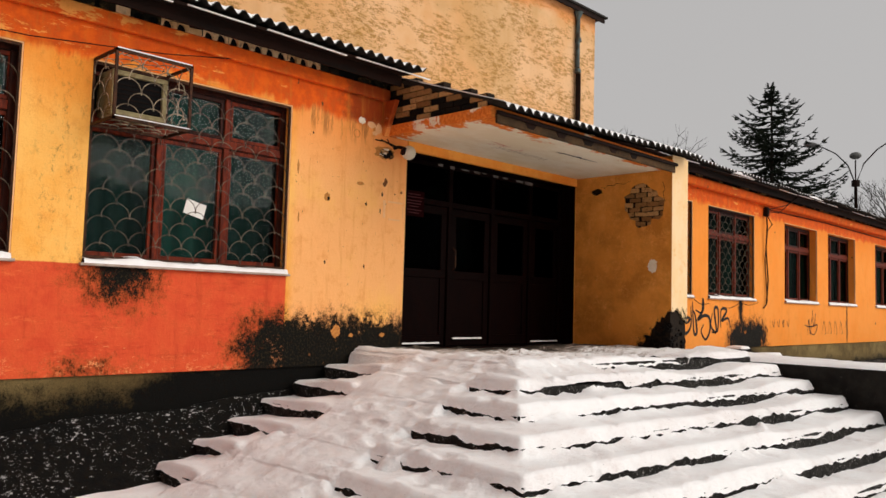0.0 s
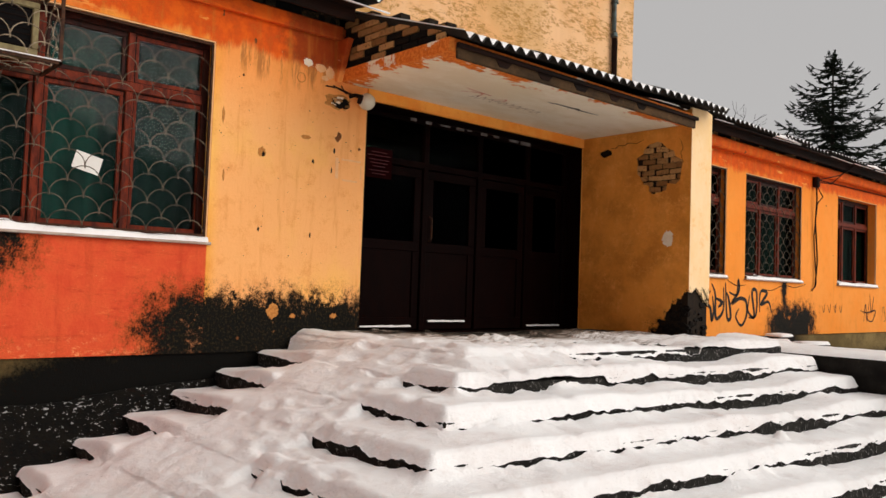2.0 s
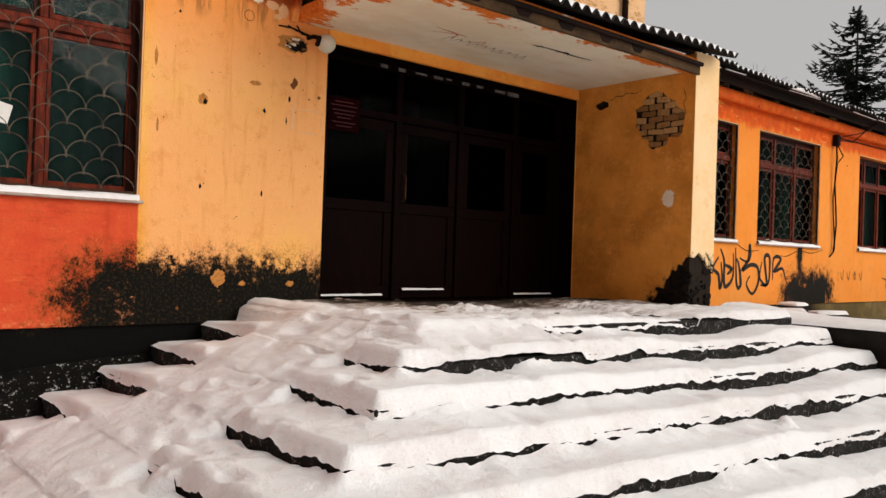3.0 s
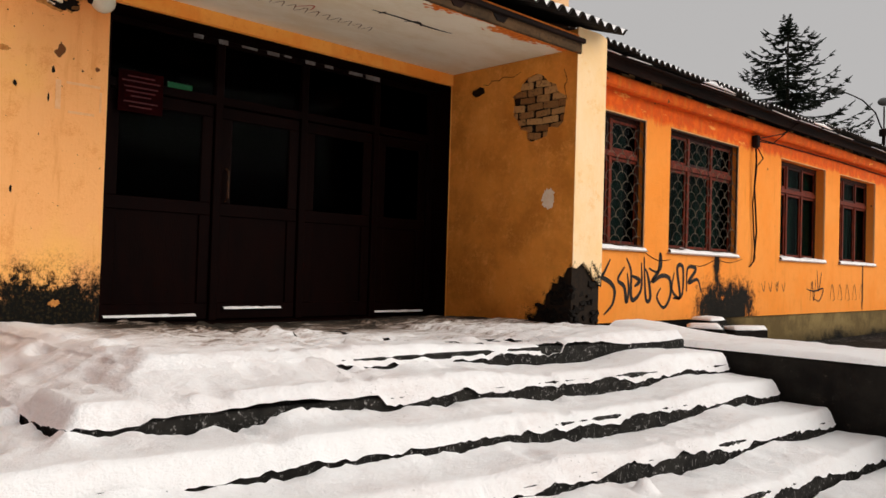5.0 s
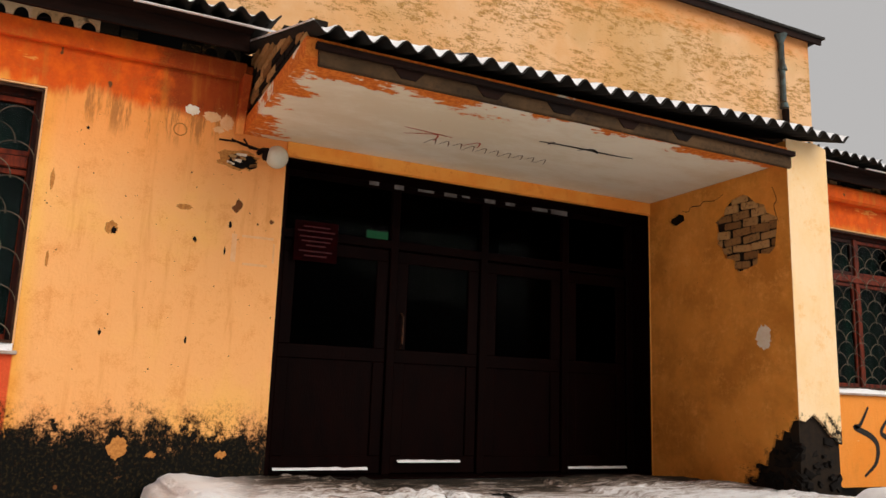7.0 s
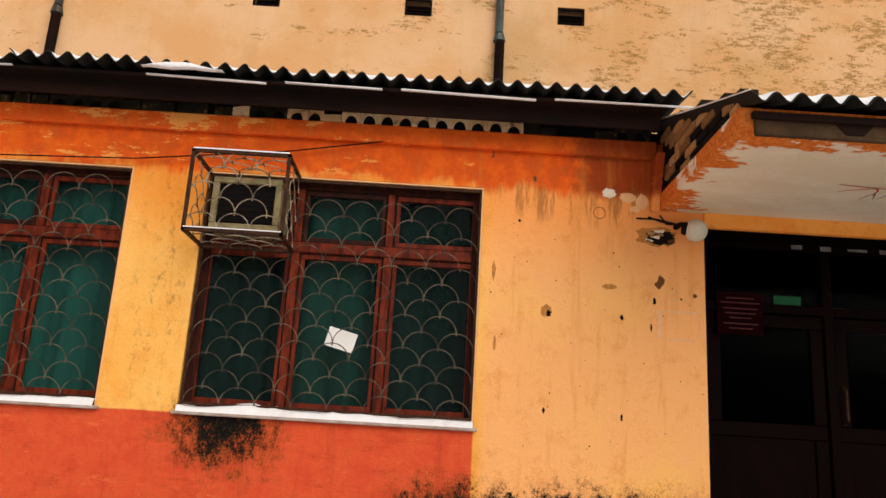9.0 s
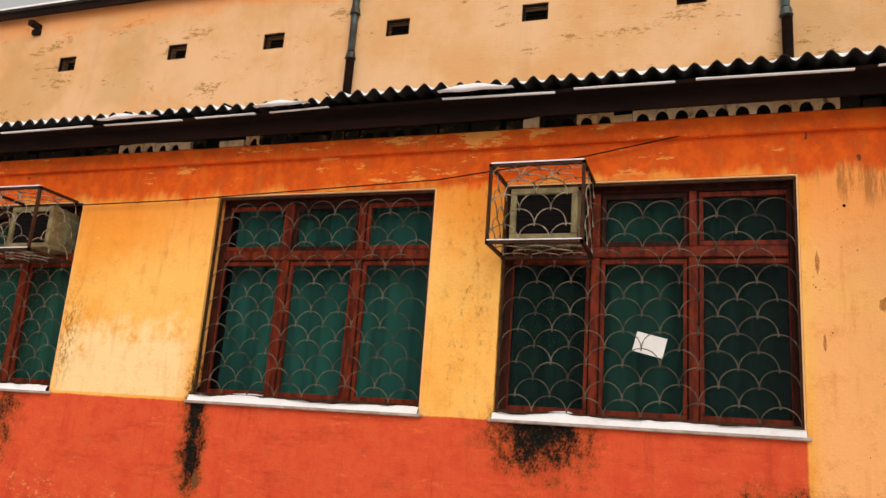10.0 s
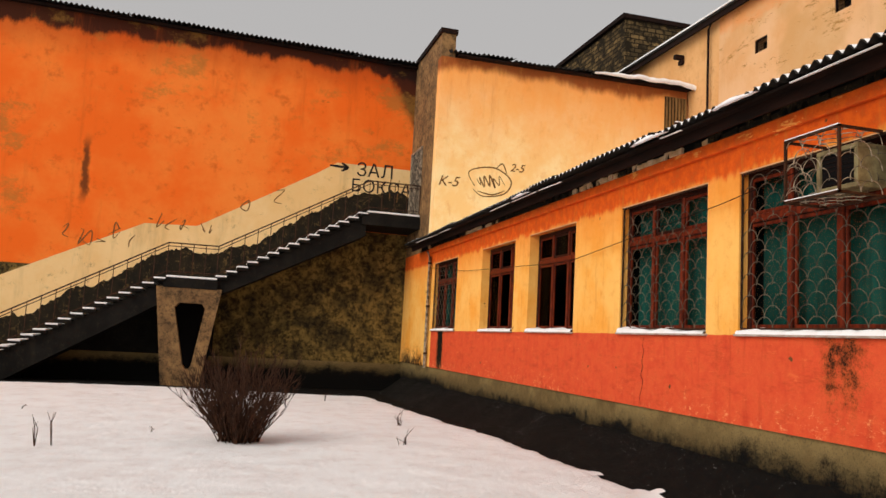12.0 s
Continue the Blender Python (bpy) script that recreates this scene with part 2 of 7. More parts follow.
def hall_paint():
    """Pale weathered wash, its ochre undercoat showing in small dense flakes, most of all towards the far end."""
    m = Nodes("hall_paint", 0.85)
    n1, n2, n3 = m.noise(0.35, 6, 0.65), m.noise(1.1, 5, 0.65, (1, 0.6, 1.4), 5), m.noise(20, 5, 0.75)
    col = m.mix(m.step(n1, 0.38, 0.62), (0.72, 0.44, 0.235), (0.66, 0.355, 0.15))
    damp = m.calc("MULTIPLY", m.step(m.noise(0.22, 4, 0.6, (1, 1, 1), 9), 0.52, 0.62), 0.4)
    col = m.mix(damp, col, (0.46, 0.28, 0.10))
    # clouds of flaking, each cloud made of small chips that hang in rows
    far = m.calc("MULTIPLY", m.step(m.y, -4.0, 8.0), 0.13)
    cloud = m.step(m.calc("ADD", n2, far), 0.48, 0.66)
    chips = m.calc("ADD", m.noise(5.5, 9, 0.8, (1, 0.55, 1.7), 25), m.calc("MULTIPLY", m.calc("SUBTRACT", n3, 0.5), 0.35))
    flake = m.step(m.calc("ADD", chips, m.calc("MULTIPLY", m.calc("SUBTRACT", cloud, 1.0), 0.16)), 0.485, 0.545)
    col = m.mix(m.calc("MULTIPLY", flake, 0.85), col, m.mix(m.step(n3, 0.4, 0.6), (0.42, 0.23, 0.055), (0.27, 0.135, 0.035)))
    dark = m.step(m.calc("ADD", m.noise(9, 8, 0.8, (1, 0.5, 2.2), 45), m.calc("MULTIPLY", cloud, 0.07)), 0.66, 0.69)
    col = m.mix(m.calc("MULTIPLY", dark, 0.75), col, (0.10, 0.05, 0.015))
    # warmer old coat kept dry under the roof
    dry = m.step(m.calc("ADD", m.z, m.calc("MULTIPLY", m.calc("SUBTRACT", n2, 0.5), 1.6)), 11.7, 12.2)
    col = m.mix(m.calc("MULTIPLY", dry, 0.55), col, (0.78, 0.27, 0.07))
    col = m.mix(m.calc("MULTIPLY", m.step(m.noise(1.2, 6, 0.7, (1, 1, 0.1), 15), 0.5, 0.8), 0.3), col, (0.45, 0.24, 0.09))
    return m.done(col, m.calc("ADD", chips, m.calc("MULTIPLY", n3, 0.5)), 0.5, 0.02)


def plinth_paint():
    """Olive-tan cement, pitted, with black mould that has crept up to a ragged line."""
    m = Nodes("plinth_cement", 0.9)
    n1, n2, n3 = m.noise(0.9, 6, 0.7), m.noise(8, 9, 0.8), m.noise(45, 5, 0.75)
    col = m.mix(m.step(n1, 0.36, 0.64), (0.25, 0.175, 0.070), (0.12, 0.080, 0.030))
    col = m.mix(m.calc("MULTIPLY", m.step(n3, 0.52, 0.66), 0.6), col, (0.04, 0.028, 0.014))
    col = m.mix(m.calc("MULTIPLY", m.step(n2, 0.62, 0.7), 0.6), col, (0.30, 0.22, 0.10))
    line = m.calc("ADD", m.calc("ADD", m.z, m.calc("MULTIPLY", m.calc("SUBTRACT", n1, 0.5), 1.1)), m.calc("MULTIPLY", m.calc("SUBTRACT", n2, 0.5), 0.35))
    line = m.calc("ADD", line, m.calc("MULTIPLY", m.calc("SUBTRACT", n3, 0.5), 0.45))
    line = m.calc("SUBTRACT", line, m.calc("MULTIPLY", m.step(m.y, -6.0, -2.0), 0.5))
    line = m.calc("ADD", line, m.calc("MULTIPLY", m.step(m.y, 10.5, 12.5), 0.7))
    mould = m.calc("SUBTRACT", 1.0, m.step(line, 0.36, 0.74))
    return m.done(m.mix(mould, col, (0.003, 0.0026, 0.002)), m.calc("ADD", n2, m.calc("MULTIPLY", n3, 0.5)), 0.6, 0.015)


def orange_paint():
    """Orange wash, redder and sooty in clouds, with rust runs, scuffs and roof shade painted in."""
    m = Nodes("wing_orange_paint", 0.85)
    n1, n2, n3 = m.noise(0.28, 6, 0.65), m.noise(1.7, 8, 0.75, (1, 1, 1), 5), m.noise(24, 5, 0.75)
    col = m.mix(m.step(n1, 0.36, 0.64), (0.82, 0.135, 0.012), (0.86, 0.225, 0.035))
    col = m.mix(m.calc("MULTIPLY", m.step(m.calc("ADD", n2, m.calc("MULTIPLY", m.calc("SUBTRACT", n3, 0.5), 0.3)), 0.54, 0.68), 0.55), col, (0.50, 0.08, 0.008))
    # Painted roof shade: redder and darker upwards, near black along the edge.
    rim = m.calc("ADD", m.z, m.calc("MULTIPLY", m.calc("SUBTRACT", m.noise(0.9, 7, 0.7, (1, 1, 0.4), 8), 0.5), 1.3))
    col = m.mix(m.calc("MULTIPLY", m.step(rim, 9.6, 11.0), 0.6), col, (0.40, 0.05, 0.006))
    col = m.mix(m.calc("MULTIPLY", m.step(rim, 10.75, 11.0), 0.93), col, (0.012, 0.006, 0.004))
    # Dark patch in the upper corner beside the return wall.
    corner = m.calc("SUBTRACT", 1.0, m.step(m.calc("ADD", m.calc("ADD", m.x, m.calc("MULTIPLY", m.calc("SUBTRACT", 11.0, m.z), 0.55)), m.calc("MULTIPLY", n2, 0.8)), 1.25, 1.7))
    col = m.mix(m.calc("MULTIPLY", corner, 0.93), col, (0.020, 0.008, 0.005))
    # olive damp clouds and one long dark run
    damp = m.step(m.calc("ADD", m.noise(0.55, 6, 0.7, (0.7, 1, 1), 27), m.calc("MULTIPLY", m.calc("SUBTRACT", n3, 0.5), 0.12)), 0.56, 0.66)
    col = m.mix(m.calc("MULTIPLY", damp, 0.55), col, (0.30, 0.15, 0.03))
    trail = m.calc("MULTIPLY", m.band(m.calc("ADD", m.x, m.calc("MULTIPLY", m.calc("SUBTRACT", n2, 0.5), 0.5)), 10.42, 10.62, 0.06), m.band(m.z, 5.5, 7.3, 0.35))
    col = m.mix(m.calc("MULTIPLY", trail, 0.85), col, (0.07, 0.025, 0.008))
    runs = m.calc("MULTIPLY", m.step(m.noise(1.6, 6, 0.7, (1, 1, 0.12), 15), 0.55, 0.75), 0.4)
    col = m.mix(runs, col, (0.46, 0.08, 0.01))
    scuff = m.step(m.noise(1.3, 7, 0.7, (0.5, 1, 2.0), 22), 0.65, 0.69)
    col = m.mix(m.calc("MULTIPLY", scuff, 0.6), col, (0.16, 0.05, 0.012))
    return m.done(col, m.calc("ADD", n2, m.calc("MULTIPLY", n3, 0.4)), 0.35, 0.015)


def snow_cover(name="snow", worn=False):
    """Old snow: white crust, greyer where thin or trodden, with grit and small pits."""
    m = Nodes(name, 0.7)
    n1, n2, n3 = m.noise(1.6, 6, 0.65), m.noise(9, 7, 0.75, (1, 0.6, 1), 3), m.noise(60, 5, 0.75)
    col = m.mix(m.step(n1, 0.40, 0.62), (0.92, 0.91, 0.91), (0.88, 0.85, 0.845))
    trod = m.calc("MULTIPLY", m.step(m.calc("ADD", n2, m.calc("MULTIPLY", m.calc("SUBTRACT", n1, 0.5), 0.6)), 0.50, 0.78), 0.35)
    col = m.mix(trod, col, (0.64, 0.54, 0.51))
    grit = m.step(m.calc("ADD", n3, m.calc("MULTIPLY", m.calc("SUBTRACT", n1, 0.5), 0.45)), 0.69, 0.72)
    col = m.mix(m.calc("MULTIPLY", grit, 0.8), col, (0.12, 0.09, 0.07))
    if worn:
        # trodden to slush and grit in long streaks before the doors
        tread = m.calc("ADD", m.noise(16, 8, 0.8, (1, 0.16, 1), 91), m.calc("MULTIPLY", m.calc("SUBTRACT", m.noise(70, 4, 0.8, (1, 0.5, 1), 95), 0.5), 0.35))
        tread = m.calc("SUBTRACT", m.calc("ADD", tread, m.calc("MULTIPLY", m.calc("SUBTRACT", n1, 0.5), 0.5)), m.calc("MULTIPLY", m.step(m.x, 0.25, 2.1), 0.30))
        col = m.mix(m.calc("MULTIPLY", m.step(tread, 0.18, 0.42), m.step(m.y, -0.6, 0.1)), col, (0.30, 0.22, 0.17))
        col = m.mix(m.calc("MULTIPLY", m.step(tread, 0.35, 0.47), m.step(m.y, -0.6, 0.1)), col, (0.030, 0.024, 0.018))
    lumps = m.calc("ADD", m.noise(7, 6, 0.7, (1, 1, 1), 13), m.calc("MULTIPLY", n2, 0.6))
    return m.done(col, m.calc("ADD", lumps, m.calc("MULTIPLY", n3, 0.25)), 0.6, 0.04)


def soil_cover():
    """Wet black soil with leaf litter and a scatter of small snow flecks."""
    m = Nodes("wet_soil", 0.85)
    n1, n2, n3 = m.noise(0.8, 5, 0.65), m.noise(9, 7, 0.75), m.noise(46, 4, 0.75, (1, 0.5, 1), 4)
    near = m.calc("MULTIPLY", m.calc("SUBTRACT", m.step(m.y, -8.0, -4.0), 1.0), 0.045)
    col = m.mix(m.step(n2, 0.4, 0.6), (0.0022, 0.0019, 0.0016), (0.006, 0.0045, 0.003))
    fleck = m.step(m.calc("ADD", m.calc("ADD", n3, near), m.calc("ADD", m.calc("MULTIPLY", m.calc("SUBTRACT", n1, 0.5), 0.3), m.calc("MULTIPLY", m.calc("SUBTRACT", n2, 0.5), 0.35))), 0.635, 0.66)
    col = m.mix(m.calc("MULTIPLY", fleck, 0.9), col, (0.62, 0.60, 0.59))
    return m.done(col, m.calc("ADD", n2, m.calc("MULTIPLY", n3, 0.5)), 0.8, 0.03)


def wing_paint():
    """Yellow wash worn pale below, an older orange coat left near the roof, eave darkness painted along the top."""
    m = Nodes("wing_yellow_paint", 0.85)
    n1, n2 = m.noise(0.8, 6, 0.7), m.noise(22, 4, 0.7)
    low = m.mix(m.step(n1, 0.38, 0.62), (0.95, 0.72, 0.36), (0.93, 0.60, 0.24))
    n3 = m.noise(3.5, 8, 0.75, (1, 1, 0.6), 9)
    up = m.calc("ADD", m.z, m.calc("MULTIPLY", m.calc("SUBTRACT", m.noise(1.1, 7, 0.7, (1, 1, 0.5), 4), 0.5), 3.0))
    col = m.mix(m.calc("MULTIPLY", m.step(up, 6.6, 10.6), 0.9), low, (0.90, 0.34, 0.07))
    # Dark band painted for the darkness under the eaves, its lower edge wavering.
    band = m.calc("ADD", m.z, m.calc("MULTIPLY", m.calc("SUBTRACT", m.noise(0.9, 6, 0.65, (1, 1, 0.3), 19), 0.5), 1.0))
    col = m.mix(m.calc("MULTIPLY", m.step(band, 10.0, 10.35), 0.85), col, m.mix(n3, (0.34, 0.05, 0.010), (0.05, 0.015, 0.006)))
    col = m.mix(m.calc("MULTIPLY", m.step(n3, 0.54, 0.68), 0.30), col, (0.72, 0.28, 0.06))
    runs = m.calc("MULTIPLY", m.step(m.noise(2.4, 6, 0.7, (1, 1, 0.1), 15), 0.55, 0.75), 0.4)
    col = m.mix(runs, col, (0.60, 0.20, 0.05))
    return m.done(col, m.calc("ADD", n3, m.calc("MULTIPLY", n2, 0.4)), 0.45, 0.02)


PAINT = facade_paint()
PIER = stained("pier_plaster", (0.78, 0.31, 0.050), (0.54, 0.20, 0.028), (0.86, 0.38, 0.09), 1.5, 0.54, 0.70, soot=True)
PIER_END = stained("pale_plaster", (0.88, 0.64, 0.38), (0.86, 0.58, 0.29), (0.80, 0.42, 0.13), 1.2, 0.58, 0.72, soot=True)
SOFFIT = soffit_paint()
HALL_WALL = hall_paint()
WING_ORANGE = orange_paint()
WING_YELLOW = wing_paint()
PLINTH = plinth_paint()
CONCRETE = stained("step_concrete", (0.024, 0.022, 0.019), (0.011, 0.010, 0.009), (0.66, 0.63, 0.61), 7.0, 0.62, 0.66, 90, streak=0.0)
CHEEK = stained("cheek_concrete", (0.020, 0.018, 0.015), (0.008, 0.007, 0.006), (0.10, 0.085, 0.07), 2.5, 0.66, 0.72, 40, streak=0.1, bump=0.7)
DARK_STONE = stained("pebble_facing", (0.26, 0.17, 0.045), (0.07, 0.048, 0.016), (0.004, 0.003, 0.0025), 1.4, 0.46, 0.54, 16, bump=0.9)
SOIL = soil_cover()
SNOW = snow_cover()
SLUSH = snow_cover("trodden_snow", True)
SLATE = plain("asbestos_cement", (0.035, 0.031, 0.027), (0.015, 0.013, 0.011), 3.0, 0.9)
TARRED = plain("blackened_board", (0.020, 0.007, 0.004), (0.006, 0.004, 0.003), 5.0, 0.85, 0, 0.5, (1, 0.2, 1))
FRAME_WOOD = plain("red_brown_window_paint", (0.20, 0.026, 0.007), (0.035, 0.005, 0.002), 16.0, 0.5, 0, 0.3, (1, 1, 0.3))
# Darker tone of the window paint, for outer frames and middle top sashes.
FRAME_DARK = plain("dark_frame_paint", (0.050, 0.009, 0.004), (0.008, 0.003, 0.002), 14.0, 0.5, 0, 0.3, (1, 1, 0.3))
# Near-black wood puts the porch recess's shade into doors and lining.
DOOR_WOOD = plain("shaded_door_wood", (0.006, 0.0014, 0.001), (0.003, 0.0009, 0.0008), 7.0, 0.5, 0, 0.3, (1, 1, 0.3))
SCALLOP = plain("worn_grille_paint", (0.20, 0.155, 0.105), (0.018, 0.010, 0.007), 6.0, 0.5, 0.2)
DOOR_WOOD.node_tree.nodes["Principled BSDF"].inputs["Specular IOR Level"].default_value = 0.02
IRON = plain("rusty_iron", (0.075, 0.030, 0.014), (0.018, 0.009, 0.006), 18.0, 0.6, 0.2)
PALE_IRON = plain("grey_painted_iron", (0.50, 0.40, 0.28), (0.03, 0.018, 0.012), 9.0, 0.5, 0.2)
# Darkened copies of the curtain green put one window's dimness into colour.
DIM_CURTAIN = plain("dim_green_curtain", (0.014, 0.060, 0.046), (0.004, 0.022, 0.017), 2.0, 0.9, 0, 0.2, (1, 1, 0.2))
DARKENED_CURTAIN = plain("darkened_green_curtain", (0.005, 0.022, 0.018), (0.003, 0.011, 0.009), 2.0, 0.9, 0, 0.2, (1, 1, 0.2))
RUST_SPOT = plain("rusty_plaster", (0.62, 0.27, 0.07), (0.36, 0.13, 0.03), 34.0)
OLD_EDGE = plain("weathered_pale_paint", (0.86, 0.50, 0.26), (0.80, 0.40, 0.16), 14.0)
# Near-black: darkness of rooms, vents and gaps as colour; also dark part faces.
BLACKNESS = plain("shade_and_part_black", (0.006, 0.005, 0.005), (0.004, 0.004, 0.004), 3.0, 0.95)
CURTAIN = plain("green_curtain", (0.026, 0.115, 0.092), (0.009, 0.046, 0.038), 2.0, 0.9, 0, 0.2, (1, 1, 0.2))
PALE_MORTAR = stained("pale_mortar", (0.78, 0.56, 0.34), (0.62, 0.36, 0.16), (0.03, 0.02, 0.015), 2.5, 0.58, 0.64)
ZINC = plain("weathered_zinc", (0.10, 0.14, 0.14), (0.05, 0.035, 0.025), 3.0, 0.5, 0.5)

HALL_FAR = stained("hall_far_plaster", (0.72, 0.40, 0.17), (0.62, 0.31, 0.11), (0.40, 0.20, 0.07), 0.5, 0.55, 0.7)
GRIMY = stained("grimy_plaster", (0.30, 0.17, 0.07), (0.16, 0.09, 0.04), (0.02, 0.015, 0.01), 1.4, 0.48, 0.6)
MOULD = stained("black_mould", (0.010, 0.008, 0.005), (0.018, 0.013, 0.007), (0.20, 0.12, 0.04), 1.6, 0.60, 0.66, 30, streak=0.1)
MORTAR = plain("dark_mortar", (0.022, 0.013, 0.007), (0.010, 0.007, 0.005), 20.0)
SOOT = plain("blackened_brick", (0.004, 0.003, 0.0025), (0.011, 0.008, 0.006), 12.0, 0.9, 0, 0.5)
PALE_REPAIR = plain("pale_repair_plaster", (0.86, 0.76, 0.62), (0.78, 0.64, 0.46), 14.0)
LINTEL = stained("lintel_paint", (0.94, 0.40, 0.075), (0.90, 0.31, 0.045), (0.6, 0.12, 0.015), 2.0, 0.62, 0.7)
PALE_SILL = plain("painted_sill", (0.5, 0.42, 0.36), (0.3, 0.2, 0.15), 8.0)
PAPER = plain("white_paper", (0.82, 0.80, 0.76), (0.76, 0.73, 0.68), 10.0)
CREAM = plain("cream_enamel", (0.30, 0.25, 0.12), (0.14, 0.10, 0.05), 9.0, 0.45)
STRIP_GREY = plain("strip_grey", (0.22, 0.20, 0.19), (0.10, 0.08, 0.07), 9.0)
SIGN_RED = plain("sign_red", (0.014, 0.0012, 0.0016), (0.007, 0.0007, 0.001), 9.0, 0.95)
SIGN_RED.node_tree.nodes["Principled BSDF"].inputs["Specular IOR Level"].default_value = 0.02
SIGN_TEXT = plain("sign_lines", (0.07, 0.012, 0.014), (0.05, 0.008, 0.010), 9.0, 0.5)
GLOBE = plain("opal_glass", (0.68, 0.66, 0.54), (0.58, 0.54, 0.42), 5.0, 0.25, 0, 0.03)

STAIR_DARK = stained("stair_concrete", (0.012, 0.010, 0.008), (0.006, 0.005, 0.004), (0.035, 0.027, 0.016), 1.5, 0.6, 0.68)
BEAM = stained("weathered_beam", (0.10, 0.055, 0.025), (0.05, 0.03, 0.015), (0.02, 0.012, 0.008), 2.0, 0.5, 0.6, 25, (1, 0.2, 1))
LOFT_WOOD = plain("bleached_slat", (0.30, 0.17, 0.06), (0.12, 0.06, 0.02), 8.0, 0.8, 0, 0.4, (1, 1, 0.2))
INK = plain("black_spray_paint", (0.012, 0.010, 0.010), (0.03, 0.022, 0.016), 20.0, 0.6)
INK_FAINT = plain("faded_brown_ink", (0.22, 0.10, 0.03), (0.12, 0.06, 0.02), 20.0, 0.7)
SCRAWL_RED = plain("red_crayon", (0.6, 0.06, 0.02), (0.4, 0.05, 0.02), 20.0, 0.7)
BAND = stained("whitewashed_band", (0.80, 0.55, 0.26), (0.76, 0.48, 0.20), (0.12, 0.08, 0.03), 0.7, 0.62, 0.70)
TWIG = plain("red_brown_twig", (0.085, 0.036, 0.018), (0.018, 0.010, 0.007), 10.0)
BARK = plain("dark_bark", (0.035, 0.028, 0.022), (0.02, 0.017, 0.014), 6.0)
NEEDLES = plain("spruce_needles", (0.016, 0.024, 0.014), (0.010, 0.014, 0.009), 2.0, 0.8)
LAMP_GLASS = plain("grey_lamp_glass", (0.16, 0.16, 0.15), (0.10, 0.10, 0.10), 4.0, 0.35)


def brick_clay(name, a, b):
    m = Nodes(name, 0.9)
    n = m.noise(30, 5, 0.7)
    tone = m.mix(m.random(), a, b)
    return m.done(m.mix(m.step(n, 0.5, 0.7), tone, (0.10, 0.055, 0.025)), n, 0.5, 0.008)


BRICK = brick_clay("yellow_brick", (0.22, 0.105, 0.035), (0.52, 0.30, 0.12))


def tower_brick():
    m = Nodes("tower_brick", 0.9)
    t = m.n.new("ShaderNodeTexBrick")
    turn = m.n.new("ShaderNodeCombineXYZ")
    m.put(turn.inputs[0], m.calc("ADD", m.x, m.y))
    m.put(turn.inputs[1], m.z)
    m.l.new(turn.outputs[0], t.inputs["Vector"])
    t.inputs["Scale"].default_value = 1.15
    t.inputs["Color1"].default_value, t.inputs["Color2"].default_value, t.inputs["Mortar"].default_value = (0.22, 0.14, 0.055, 1), (0.05, 0.034, 0.016, 1), (0.008, 0.006, 0.004, 1)
    t.inputs["Mortar Size"].default_value = 0.03
    return m.done(m.mix(m.step(m.noise(2.2, 8, 0.8), 0.46, 0.56), t.outputs["Color"], (0.018, 0.013, 0.007)), t.outputs["Fac"], 0.6, 0.03)


TOWER = tower_brick()


def glow(name, color, strength):
    m = Nodes(name, 0.4)
    m.out.inputs["Emission Color"].default_value = (*color, 1)
    m.out.inputs["Emission Strength"].default_value = strength
    return m.done(color)


GLINT_GREEN = glow("glint_green", (0.25, 0.9, 0.45), 0.3)


def glass(name, gloss, tint=(0.75, 0.86, 0.84)):
    m = Nodes(name, 0.06)
    t = m.n.new("ShaderNodeBsdfTransparent")
    t.inputs[0].default_value = (*tint, 1)
    mixer = m.n.new("ShaderNodeMixShader")
    mixer.inputs[0].default_value = gloss
    g = m.n.new("ShaderNodeBsdfGlossy")
    g.inputs["Roughness"].default_value = 0.04
    m.l.new(t.outputs[0], mixer.inputs[1])
    m.l.new(g.outputs[0], mixer.inputs[2])
    m.l.new(mixer.outputs[0], m.n["Material Output"].inputs[0])
    return m.mat


GLASS = glass("window_glass", 0.008)
# Tinted panes that darken what lies behind; the tint stands for shade.
DIMMING_GLASS = glass("dimming_window_glass", 0.012, (0.35, 0.42, 0.38))
DIM_DOOR_GLASS = glass("dimming_door_glass", 0.0006, (0.3, 0.34, 0.3))


# ---- mesh helpers ----
def box(bm, x0, x1, y0, y1, z0, z1, m=None):
    vs = [bm.verts.new((x, y, z)) for x in (x0, x1) for y in (y0, y1) for z in (z0, z1)]
    for f in ((0, 1, 3, 2), (4, 6, 7, 5), (0, 4, 5, 1), (2, 3, 7, 6), (0, 2, 6, 4), (1, 5, 7, 3)):
        bm.faces.new([vs[k] for k in f])
    if m is not None:
        bmesh.ops.transform(bm, matrix=m, verts=vs)
    return vs


def mesh_of(bm, name, mat, bevel=0.0, smooth=False):
    if bevel:
        bmesh.ops.bevel(bm, geom=bm.edges[:], offset=bevel, segments=1, affect="EDGES", clamp_overlap=True)
    me = bpy.data.meshes.new(name)
    bm.to_mesh(me)
    bm.free()
    me.materials.append(mat)
    if smooth:
        me.polygons.foreach_set("use_smooth", [True] * len(me.polygons))
    return me


def part(name, bm, mat, parent=None, label="", bevel=0.0, smooth=False):
    ob = new(name, mesh_of(bm, name, mat, bevel, smooth))
    ob.parent = parent
    return tagged(ob, label)


def block(name, span, mat, parent=None, label="", bevel=0.0):
    bm = bmesh.new()
    box(bm, *span)
    return part(name, bm, mat, parent, label, bevel)


